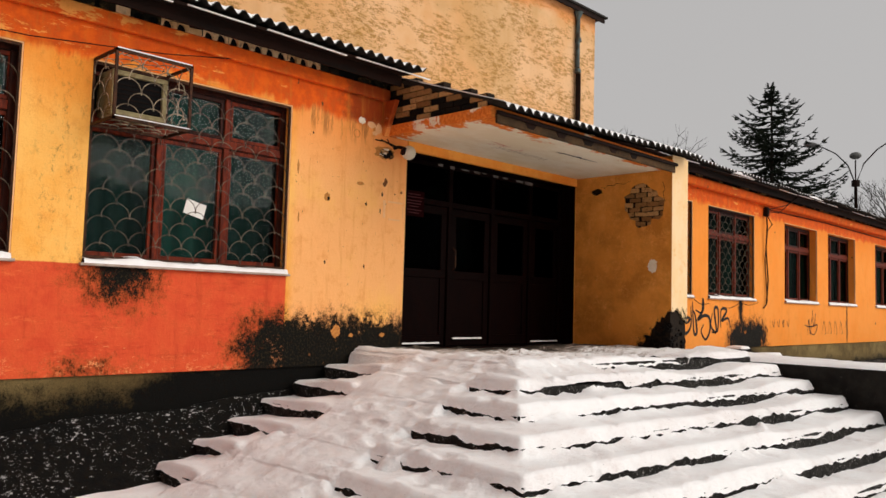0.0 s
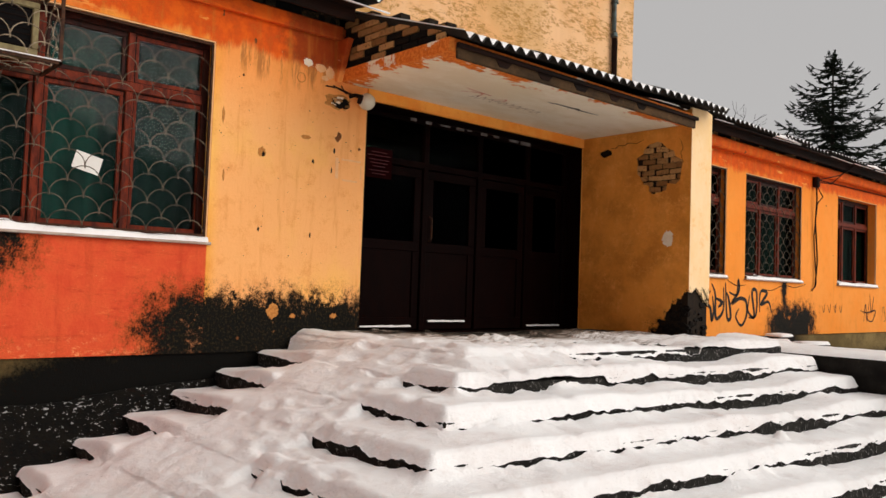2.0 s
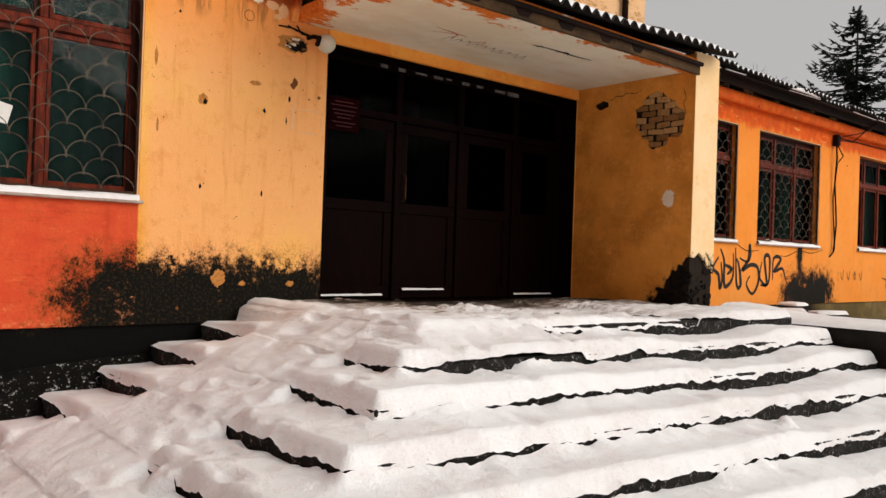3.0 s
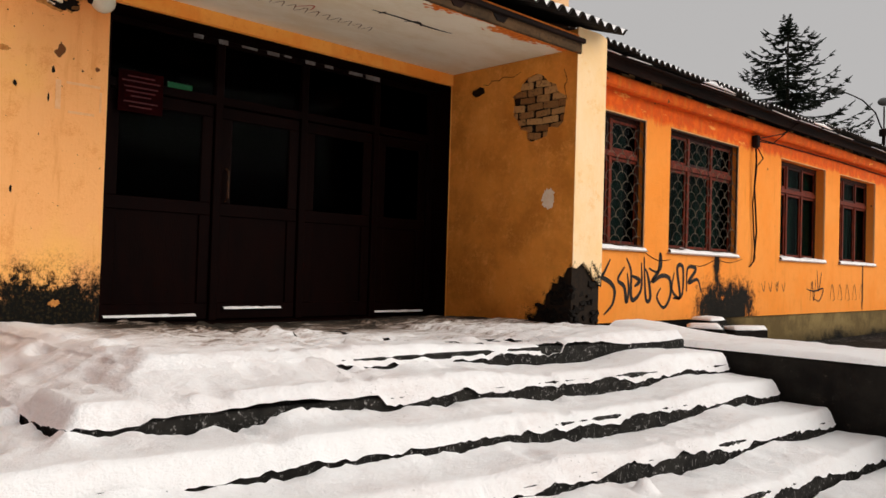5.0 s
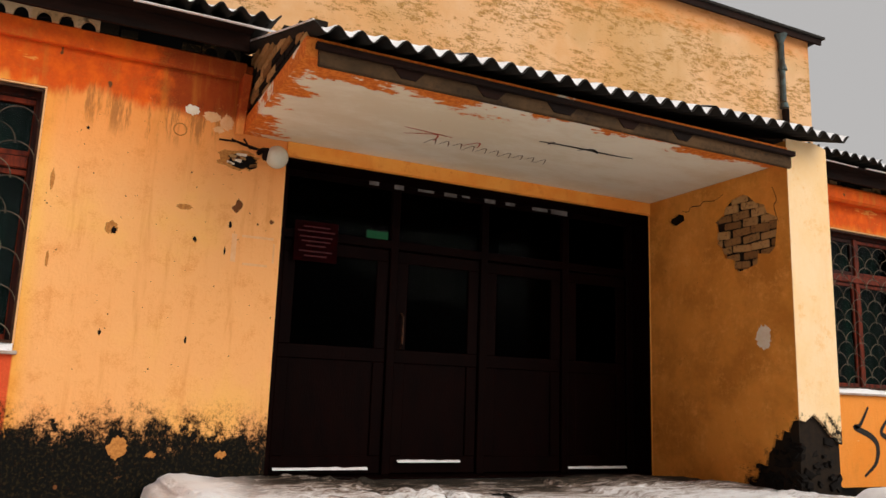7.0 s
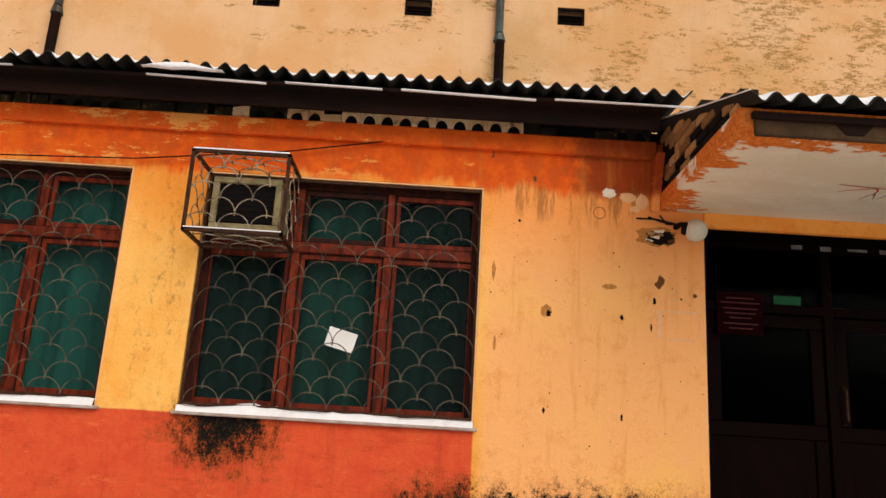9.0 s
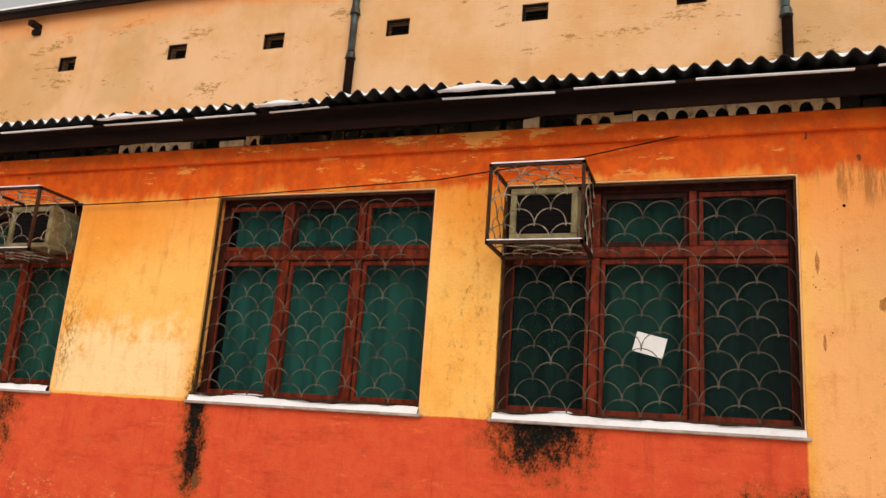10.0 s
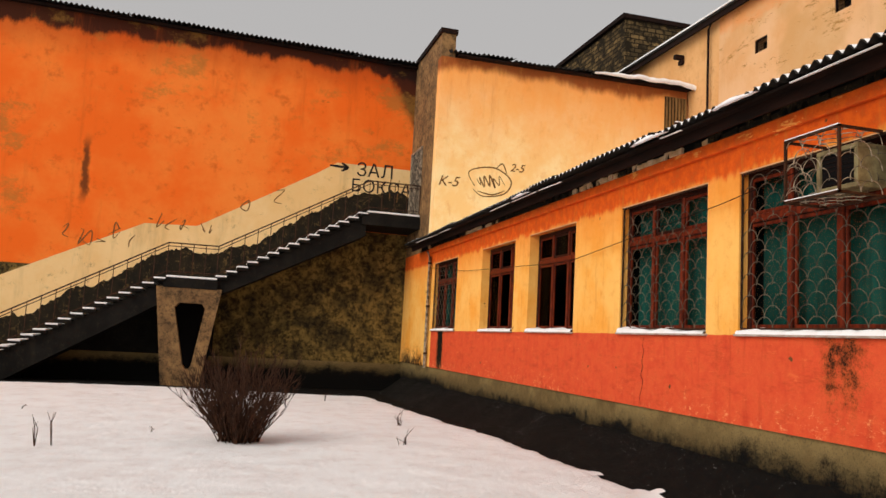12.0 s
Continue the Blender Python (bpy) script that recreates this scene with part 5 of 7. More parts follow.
for k, (y, z, ry, rz, mat) in enumerate(((-1.55, 3.64, 0.016, 0.016, "S"), (-1.29, 2.87, 0.032, 0.038, "S"), (-1.31, 2.89, 0.06, 0.065, "R"), (-0.69, 2.87, 0.02, 0.03, "S"), (-0.42, 3.02, 0.018, 0.04, "S"), (-0.45, 2.8, 0.010, 0.05, "S"), (-0.79, 3.12, 0.08, 0.03, "R"), (-1.31, 2.09, 0.018, 0.03, "S"), (-0.69, 2.07, 0.014, 0.035, "S"), (-0.80, 3.93, 0.075, 0.055, "W"), (-0.64, 3.90, 0.075, 0.05, "O"), (-0.52, 3.87, 0.06, 0.075, "O"), (-0.58, 3.80, 0.05, 0.03, "O"), (-0.2, 3.05, 0.012, 0.012, "S"), (-1.1, 1.25, 0.09, 0.11, "R"), (-0.35, 1.2, 0.05, 0.04, "R"), (-0.86, 1.2, 0.05, 0.03, "R"), (-1.75, 3.2, 0.02, 0.10, "R"), (-1.72, 2.6, 0.015, 0.08, "R"))):
    size = {"S": 0.7, "R": 0.75, "O": 0.9, "W": 0.8}[mat]
    chip(y, z, ry * size, rz * size, k, {"S": SOOT, "R": RUST_SPOT, "O": OLD_EDGE, "W": PALE_REPAIR}[mat], 0.005 if mat == "S" else 0.003)
# hollow knocked out of the wall round the lamp bracket, with broken brick in it
chip(-0.40, 3.575, 0.17, 0.085, 40, RUST_SPOT)
chip(-0.37, 3.565, 0.135, 0.068, 41, SOOT, 0.005)
rnd = random.Random(47)
for k in range(9):
    bm = bmesh.new()
    u, v, w = rnd.uniform(-0.48, -0.27), rnd.uniform(3.53, 3.62), rnd.uniform(0.02, 0.045)
    for q in box(bm, 0.0, 0.014, -w, w, -0.010, 0.012, pose(0, u, v, rnd.uniform(-25, 25), 0, 0)):
        q.co += Vector((0, rnd.uniform(-0.01, 0.01), rnd.uniform(-0.008, 0.008)))
    part("brick", bm, BRICK if k % 3 else PALE_REPAIR, WALL_FRONT, "", 0.003)
# pinholes and flecks of dirt over the pale plaster
bm = bmesh.new()
for k in range(80):
    u, v, r = rnd.uniform(-1.82, -0.03), rnd.uniform(1.75, 3.95), rnd.choice((0.002, 0.003, 0.003, 0.004, 0.006))
    bm.faces.new([bm.verts.new((0.0015, u + r * math.cos(2 * math.pi * j / 6) * rnd.uniform(0.6, 1.2), v + r * math.sin(2 * math.pi * j / 6) * rnd.uniform(0.6, 1.5))) for j in range(6)])
structure(part("plaster_pinholes", bm, SOOT, WALL_FRONT), "tiny dark pinholes in the plaster")
bm = bmesh.new()
tube(bm, [(0.004, -0.88 + 0.05 * math.cos(2 * math.pi * j / 24), 3.75 + 0.05 * math.sin(2 * math.pi * j / 24)) for j in range(25)], 0.004, 4)
structure(part("ring_mark", bm, RUST_SPOT, WALL_FRONT), "thin ring scratched in the plaster")
# outline left by a removed wall plate
bm = bmesh.new()
for a in ((-0.4, -0.36, 2.72, 2.95), (-0.32, -0.06, 2.93, 2.95), (-0.3, -0.1, 2.70, 2.72), (-0.06, -0.045, 2.74, 2.9)):
    box(bm, 0.001, 0.004, *a)
structure(part("plate_mark", bm, OLD_EDGE, WALL_FRONT), "pale outline left by a removed plate")

# ---- ground and snow ----
def bank(x, y):
    """Soil heaped against the plinth, higher towards the steps."""
    if y > -0.4 or x > 1.3 or y < -29.0:
        return 0.0
    top = 0.52 + 0.26 * min(1.0, max(0.0, (y + 5.5) / 4.2)) + 0.06 * noise.noise((x * 1.5, y * 1.1, 7.0)) + 0.03 * noise.noise((x * 6, y * 5, 8.0))
    width = 0.85 - 0.2 * min(1.0, max(0.0, (y + 6.0) / 2.5)) + 0.12 * noise.noise((3.0, y * 0.8, 9.0))
    return top * max(0.0, 1 - max(x, 0.0) / width) ** 1.15


def ground_height(x, y):
    h = GROUND + 0.05 * math.sin(x * 0.4 + 1) * math.sin(y * 0.3) + bank(x, y)
    return h + 0.45 * max(0.0, min(1.0, (y - 4.6) / 0.8)) * max(0.0, min(1.0, (9 - x) / 3))


def sheet(xs, ys, height, keep=None):
    """A grid of points lifted to a height, as vertices and faces; keep says which cells stay."""
    nx, ny = len(xs), len(ys)
    verts = [(x, y, height(x, y)) for x in xs for y in ys]
    faces = [(a * ny + b, (a + 1) * ny + b, (a + 1) * ny + b + 1, a * ny + b + 1) for a in range(nx - 1) for b in range(ny - 1) if keep is None or keep(a, b)]
    return verts, faces


def sheet_object(name, verts, faces, mat):
    used = sorted({v for f in faces for v in f})
    index = {v: k for k, v in enumerate(used)}
    me = bpy.data.meshes.new(name)
    me.from_pydata([verts[v] for v in used], [], [tuple(index[v] for v in f) for f in faces])
    me.materials.append(mat)
    me.polygons.foreach_set("use_smooth", [True] * len(me.polygons))
    me.update()
    return new(name, me)


XS = [-400, -200, -80, -30, -8, -1.0, -0.5] + [0.08 * k for k in range(0, 18)] + [0.5 * k for k in range(3, 41)] + [30, 60, 150, 400]
YS = [-400, -200, -90, -60, -50, -40] + [-32 + 0.15 * k for k in range(0, 215)] + [1 + 0.8 * k for k in range(0, 62)] + [70, 120, 250, 500]
structure(sheet_object("ground", *sheet(XS, YS, ground_height), SOIL), "bare dark wet soil along the wall")


def fuzz(x, y, s, seed=0.0):
    return noise.noise((x * s, y * s, seed))


def smooth(v, a, b):
    t = max(0.0, min(1.0, (v - a) / (b - a)))
    return t * t * (3 - 2 * t)


def bare_edge(y):
    """How far from the wall the soil stays bare."""
    return 0.62 + 0.05 * max(0.0, -11 - y) + 0.5 * smooth(y, -9, -5) + 0.18 * fuzz(0.3, y, 0.7, 5) + 0.1 * fuzz(0.3, y, 4, 6)


def field_depth(x, y):
    d = 0.07 + 0.03 * fuzz(x, y, 0.5, 1) + 0.015 * fuzz(x, y, 2.2, 2) + 0.008 * fuzz(x, y, 7, 3)
    if y < 4.5:
        d *= smooth(x - bare_edge(y) + 0.12 * fuzz(x, y, 5, 8), -0.05, 0.35)
    if y < -26.3:
        d *= 1 - smooth(-y, 26.3, 26.9)
    if y > 4.5 and x < 9:
        d *= smooth(x + 0.4 * fuzz(x, y, 3, 9), 1.2, 2.2)
    return d - 0.012


gx = [0.3 + 0.11 * k for k in range(96)] + [11 + 0.5 * k for k in range(1, 30)] + [30, 45, 80, 160, 395]
gy = [-380, -150, -60, -33] + [-28.5 + 0.11 * k for k in range(330)] + [8.5 + 0.8 * k for k in range(40)] + [50, 90, 200, 480]
depth = {}


def snow_height(x, y):
    depth[(x, y)] = d = field_depth(x, y)
    return ground_height(x, y) + d


verts, faces = sheet(gx, gy, snow_height)
flags = [depth[(x, y)] > 0 for x in gx for y in gy]
faces = [f for f in faces if sum(flags[v] for v in f) >= 3]
tagged(sheet_object("snow_field", verts, faces, SNOW), "flat untrodden snow over the yard", "snow", "", "stuff")


# snow on the steps: treads keep it, fronts shed it but where it has drifted or been trodden down
LIP = 0.022


def step_index(x, y, lip=LIP):
    kf = (x - lip - 2.65 - 0.083 * y) / 0.43
    kl = (-0.78 - lip - y) / 0.46
    return max(0, math.ceil(kf), math.ceil(kl))


def drifted(x, y):
    """1 where snow buries the step fronts."""
    n = 0.38 * fuzz(x, y, 1.3, 12) + 0.12 * fuzz(x, y, 4, 13)
    path = smooth(x + n * 1.2, 0.9, 1.25) * (1 - smooth(x + n * 1.2 + 0.25 * (y + 2), 2.35, 2.75)) * (1 - smooth(y, -0.9, -0.5))
    k = step_index(x, y)
    front = 0.0
    if k <= 1 and y > -0.9:
        front = max(1 - smooth(y + 1.6 * n, 0.3, 0.7), smooth(y + n, 2.2, 2.5) * (1.0 if k == 0 else 0.0))
    return max(path, front, smooth(n, 0.26, 0.32))


def tread_lines(start, width, count, first):
    """Lines across the treads, close together at each lip."""
    out = list(first)
    for k in range(count):
        edge = start + width * k
        out += [edge - 0.05, edge - 0.02, edge + LIP * 0.45, edge + LIP * 0.98, edge + LIP + 0.002, edge + 0.05]
        out += [edge + 0.05 + (width - 0.1) * j / 12 for j in range(1, 12)]
    return sorted(out)


rnd = random.Random(77)
PRINTS = [(1.7 + rnd.uniform(-0.7, 0.7) + 0.25 * k / 10, -0.5 - 3.4 * k / 70 + rnd.uniform(-0.2, 0.2), rnd.uniform(0.6, 1.2)) for k in range(70)]
PRINTS += [(rnd.uniform(1.2, 3.2), rnd.uniform(-0.6, 1.6), rnd.uniform(0.5, 1.0)) for _ in range(40)]
PRINTS += [(rnd.uniform(3.2, 5.0), rnd.uniform(-1.5, 3.5), rnd.uniform(0.3, 0.7)) for _ in range(40)]


def prints(x, y):
    d = 0.0
    for px, py, s in PRINTS:
        dx, dy = x - px, y - py
        if abs(dx) < 0.22 and abs(dy) < 0.16:
            r = (dx / 0.12) ** 2 + (dy / 0.06) ** 2
            d += s * (-0.028 * math.exp(-r) + 0.011 * math.exp(-((r - 2.4) ** 2)))
    return d


step_depth, step_level, step_drift = [], [], []
su = tread_lines(2.65, 0.43, 8, [0.01 + 0.033 * k for k in range(78)])
sv = sorted(-v for v in tread_lines(0.78, 0.46, 8, [])) + [-0.72 + 0.03 * k for k in range(157)]


def step_snow(u, y):
    x = u + 0.083 * y
    k = min(step_index(x, y), 7)
    base = 1.0 - 0.17 * k if k < 7 else GROUND - 0.02
    to_edge = min(2.65 + 0.43 * k + 0.083 * y - x, y + 0.78 + 0.46 * k)
    from_riser = max(x - (2.65 + 0.43 * (k - 1) + 0.083 * y), -0.78 - 0.46 * (k - 1) - y) if k else 1.0
    edge = smooth(to_edge, -0.024, 0.055)
    d = (0.085 - 0.045 * smooth(y + 0.6 * fuzz(x, y, 0.9, 59), 0.9, 1.5) * (1 - smooth(y + 0.5 * fuzz(x, y, 0.9, 60), 2.5, 3.0)) + 0.03 * fuzz(x, y, 1.1, 15) + 0.008 * fuzz(x, y, 5, 16) + 0.004 * fuzz(x, y, 13, 26)) * edge
    d += (0.10 - 0.065 * smooth(y, 0.2, 1.4)) * math.exp(-from_riser / 0.08) * max(0.0, 0.35 + 1.3 * fuzz(x, y, 1.2, 17) + 0.6 * fuzz(x, y, 6, 35) + 0.25 * fuzz(x, y, 28, 38))
    if to_edge < 0:
        d -= 0.03 + 0.05 * fuzz(x, y, 2.5, 47) + 0.028 * fuzz(x, y, 8, 37) + 0.016 * fuzz(x, y, 30, 39)
    if y < -0.78:
        d *= 0.25 + 0.75 * smooth(x + 0.12 * fuzz(x, y, 4, 64), 0.1, 0.9)
    thin = 0.0
    if k == 0:
        thin = (0.085 + 0.08 * fuzz(x, y * 0.25, 8, 18) + 0.06 * fuzz(x, y * 0.6, 14, 27)) * (1 - 0.75 * smooth(x, 0.9, 2.4)) * smooth(y, -1.3, -0.2)
    d -= thin
    if k == 0 and x < 2.3:
        d = max(d, 0.008 + 0.004 * fuzz(x, y, 20, 58))
    m = drifted(x, y)
    step_drift.append(m)
    ramp = 1.0 - 0.17 * max(0.0, (x - 2.65 - 0.083 * y) / 0.43 + 0.12, (-0.78 - y) / 0.46 + 0.12)
    ramp += 0.045 + 0.04 * fuzz(x, y, 2.2, 21) + 0.012 * fuzz(x, y, 9, 22) + 0.005 * fuzz(x, y, 22, 36)
    top = base + d
    if m > 0.4:
        laid = top + (ramp - top) * 0.9 * smooth(m, 0.38, 0.75)
        top = laid if y < -0.7 else max(top, laid)
    if k >= 7:
        top = max(top if m > 0.4 else -9.0, ground_height(x, y) - bank(x, y) + 0.06 + 0.02 * fuzz(x, y, 3, 23))
    if to_edge > 0.03:
        top += prints(x, y)
    step_level.append(k)
    step_depth.append(top - base if to_edge >= 0 else 0.05)
    return top


verts, faces = sheet(su, sv, step_snow)
verts = [(u + 0.083 * y, y, z) for u, y, z in verts]
kept = []
for f in faces:
    levels, deep = [step_level[v] for v in f], [step_depth[v] for v in f]
    if min(deep) < 0.004 or max(verts[v][1] for v in f) > 3.995 or min(verts[v][0] for v in f) < 0.004:
        continue
    if max(levels) != min(levels) and min(step_drift[v] for v in f) < 0.4:
        continue
    kept.append(f)
mat_rows = [1 if max(verts[v][0] for v in f) < 2.3 and max(step_level[v] for v in f) == 0 else 0 for f in kept]
lying = sheet_object("step_snow", verts, kept, SNOW)
lying.data.materials.append(SLUSH)
lying.data.polygons.foreach_set("material_index", mat_rows)
tagged(lying, "trodden uneven snow lying on the entrance steps", "snow", "", "stuff")


def ledge_height(x, y):
    e = min(y - 4.03, 5.24 - y)
    return 0.93 + (0.045 + 0.02 * fuzz(x, y, 1.3, 31) + 0.008 * fuzz(x, y, 8, 32)) * smooth(e + 0.02 * fuzz(x, y, 8, 33), -0.01, 0.1) + 0.09 * smooth(-x, -3.2, -1.6) * smooth(y, 4.4, 4.7)


tagged(sheet_object("ledge_snow", *sheet([1.82 + 0.06 * k for k in range(128)], [4.02 + 0.06 * k for k in range(21)], ledge_height), SNOW), "smooth snow along the top of the cheek wall", "snow", "", "stuff")

# snow along the eaves: it lies in the troughs of the sheets, a little back from their edge
rnd = random.Random(17)


def roof_snow(name, roof, level, label):
    length, slope, sheets = LAID[roof]
    bm = bmesh.new()
    for at, turn, waves in sheets:
        m = Matrix.Translation(at) @ turn.to_matrix().to_4x4()
        rows = []
        for j in range(waves * 8 + 1):
            y = j / 8 * PITCH
            zs = AMP * math.cos(math.pi * j / 4) + 0.0095
            wy = at.y + y
            top = max(zs + 0.001, level + 0.030 * fuzz(1.0, wy, 0.9, 41) + 0.012 * fuzz(1.0, wy, 4, 42))
            back = 0.014 + 0.02 * (0.5 + 0.5 * fuzz(1.0, wy, 3, 43))
            rows.append([bm.verts.new(m @ Vector(p)) for p in ((-back, y, zs - 0.001 + back * slope), (-back, y, zs + 0.6 * (top - zs) + back * slope), (-back - 0.05, y, top + 0.006 + (back + 0.05) * slope), (-length * 0.98, y, top + 0.02 + length * 0.98 * slope))])
        for a, b in zip(rows, rows[1:]):
            for k in range(3):
                bm.faces.new((a[k], b[k], b[k + 1], a[k + 1]))
    tagged(part(name, bm, SNOW, None, "", 0, True), label, "snow", "", "stuff")


roof_snow("roof_snow_left", "roof_left", 0.022, "snow caught in the waves of the low roof")
roof_snow("roof_snow_right", "roof_right", 0.012, "snow caught in the waves of the low roof")
roof_snow("roof_snow_canopy", "roof_canopy", 0.026, "snow caught in the waves of the canopy roof")
# slabs of snow that have slid over broken sheet edges
for y0, y1, z0, z1 in ((-6.42, -5.86, 4.535, 4.60), (-4.64, -4.0, 4.53, 4.61), (-8.2, -7.5, 4.53, 4.58), (-10.75, -9.95, 4.53, 4.62), (-12.7, -11.75, 4.52, 4.60), (-17.5, -16.6, 4.52, 4.59), (8.7, 9.7, 4.51, 4.60), (13.0, 13.9, 4.51, 4.58)):
    bm = bmesh.new()
    n = 14
    rows = []
    for k in range(n + 1):
        f = k / n
        y = y0 + (y1 - y0) * f
        h = min(1.0, 3.2 * f, 2.0 * (1 - f)) * (0.8 + 0.5 * fuzz(y, 1.0, 5, 61))
        zb = z0 + 0.012 * fuzz(y, 2.0, 6, 62)
        rows.append([bm.verts.new(p) for p in ((0.60, y, zb), (0.635, y, zb), (0.645, y, zb + 0.3 * (z1 - z0) * h), (0.63, y, zb + 0.8 * (z1 - z0) * h), (0.57, y, zb + (z1 - z0) * h + 0.01))])
    for a, b in zip(rows, rows[1:]):
        for j in range(4):
            bm.faces.new((a[j], b[j], b[j + 1], a[j + 1]))
    tagged(part("snow_slab", bm, SNOW, None, "", 0, True), "slab of snow slid over the broken roof edge", "snow", "slabs of snow on the eaves")
bm = bmesh.new()
for y0, y1, x in ((-27.0, -0.7, 0.545), (4.8, RIGHT_END, 0.545)):
    y = y0
    while y < y1:
        w = rnd.uniform(0.5, 1.3)
        if rnd.random() < 0.75:
            tilt = rnd.uniform(-0.02, 0.02)
            vs = box(bm, x - 0.03, x, y, y + w, 4.505, 4.505 + rnd.uniform(0.005, 0.012))
            for v in vs:
                v.co.z += tilt * (v.co.y - y)
        y += w + 0.15
tagged(part("eaves_snow", bm, SNOW, None, "", 0.004), "thin lines of snow under the roof edge", "snow", "", "stuff")
bm = bmesh.new()
vs = box(bm, 0.62, 2.03, -0.408, -0.399, 3.945, 3.953)
for v in vs:
    v.co.z += (2.0 - v.co.x) * 0.33
tagged(part("gable_snow", bm, SNOW, None), "line of snow along the canopy gable", "snow", "", "stuff")

# ---- rubble beside the porch ----
rnd = random.Random(23)
for k, (x, y, z, s) in enumerate(((0.6, 8.9, 0.70, 0.28), (0.8, 9.7, 0.66, 0.26), (0.35, 9.5, 0.78, 0.2), (0.45, 10.3, 0.6, 0.22))):
    stone = thing("concrete_lump", "broken dark concrete block capped with snow", "rubble", "rubble by the wall", (x, y, z))
    stone.rotation_euler = (0, 0, rnd.uniform(-0.6, 0.6))
    bm = bmesh.new()
    vs = box(bm, -s, s, -s * 1.3, s * 1.3, -0.55, 0.08)
    for v in vs:
        v.co += Vector([rnd.uniform(-0.05, 0.05) for _ in range(3)])
    part("block", bm, SOOT, stone, "", 0.03)
    bm = bmesh.new()
    vs = box(bm, -s * 0.96, s * 0.96, -s * 1.25, s * 1.25, 0.07, 0.12)
    for v in vs:
        if v.co.z > 0.1:
            v.co.x *= rnd.uniform(0.55, 0.9)
            v.co.y *= rnd.uniform(0.6, 0.95)
            v.co.z += rnd.uniform(-0.02, 0.03)
    part("snow_cap", bm, SNOW, stone, "white snow cap", 0.015, True)

# ---- outside stair on the wing ----
SY0, SY1 = WING_Y + 0.01, -27.8
stair = structure(new("stair"), "concrete outside stair with iron rails along the orange wing")
FLIGHTS = [((1.72, 5.66), (6.25, 3.14), 15), ((7.7, 3.14), (13.6, -0.1), 19)]


def slab(name, pts, y0, y1, mat, label=""):
    """A prism across y from an outline in x and z."""
    bm = bmesh.new()
    a, b = [bm.verts.new((x, y0, z)) for x, z in pts], [bm.verts.new((x, y1, z)) for x, z in pts]
    bm.faces.new(a)
    bm.faces.new(b[::-1])
    for k in range(len(pts)):
        bm.faces.new((a[k], b[k], b[(k + 1) % len(pts)], a[(k + 1) % len(pts)]))
    bmesh.ops.recalc_face_normals(bm, faces=bm.faces[:])
    return part(name, bm, mat, stair, label)


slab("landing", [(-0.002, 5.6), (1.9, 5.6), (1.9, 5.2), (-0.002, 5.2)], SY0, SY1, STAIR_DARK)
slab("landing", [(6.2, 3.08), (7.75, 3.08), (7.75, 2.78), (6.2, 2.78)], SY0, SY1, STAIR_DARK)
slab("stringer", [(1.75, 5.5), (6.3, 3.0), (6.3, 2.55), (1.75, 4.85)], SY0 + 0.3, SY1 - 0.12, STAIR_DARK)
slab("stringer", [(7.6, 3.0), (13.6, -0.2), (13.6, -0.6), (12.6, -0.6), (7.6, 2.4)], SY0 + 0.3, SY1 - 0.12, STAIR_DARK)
tread_mesh, cap_mesh = {}, {}
for (xa, za), (xb, zb), n in FLIGHTS:
    w = (xb - xa) / n
    bm = bmesh.new()
    box(bm, -0.03, w + 0.03, SY0, SY1, -0.07, 0)
    me = mesh_of(bm, "tread", STAIR_DARK)
    bm = bmesh.new()
    box(bm, 0.0, w + 0.03, SY0 + 0.1, SY1 + 0.012, 0.002, 0.05)
    cap = mesh_of(bm, "snow_cap", SNOW, 0.015)
    bm = bmesh.new()
    box(bm, 0.0, 0.05, SY0 + 0.1, SY1 - 0.14, -0.2, -0.07)
    riser = mesh_of(bm, "riser", STAIR_DARK)
    for k in range(n):
        at = (xa + w * k, 0, za + (zb - za) * (k + 0.5) / n - 0.04)
        for name, m in (("tread", me), ("snow_cap", cap), ("riser", riser)):
            ob = new(name, m)
            ob.parent = stair
            ob.location = at
for x0, x1, z in ((0.02, 1.75, 5.6), (6.22, 7.7, 3.08)):
    bm = bmesh.new()
    box(bm, x0, x1, SY0 + 0.1, SY1 + 0.015, z + 0.002, z + 0.06)
    part("snow_cap", bm, SNOW, stair, "snow on the landing", 0.02)
rail = thing("stair_railing", "thin grey iron stair railing with upright bars", "railing", "", (0, SY1 - 0.06, 0))
line = [(0.05, 5.66), (1.72, 5.66), (6.25, 3.14), (7.7, 3.14), (13.6, -0.1)]
for h, r in ((0.98, 0.022), (0.88, 0.014), (0.12, 0.014)):
    for (xa, za), (xb, zb) in zip(line, line[1:]):
        bm = bmesh.new()
        tube(bm, [(xa, 0, za + h), (xb, 0, zb + h)], r, 6)
        part("rail", bm, IRON, rail)
bm = bmesh.new()
tube(bm, [(0, 0, 0), (0, 0, 0.98)], 0.013, 5)
post_mesh = mesh_of(bm, "baluster", IRON)
for (xa, za), (xb, zb) in zip(line, line[1:]):
    n = max(2, round((xb - xa) / 0.38))
    for k in range(n):
        ob = new("baluster", post_mesh)
        ob.parent = rail
        ob.location = (xa + (xb - xa) * k / n, 0, za + (zb - za) * k / n)
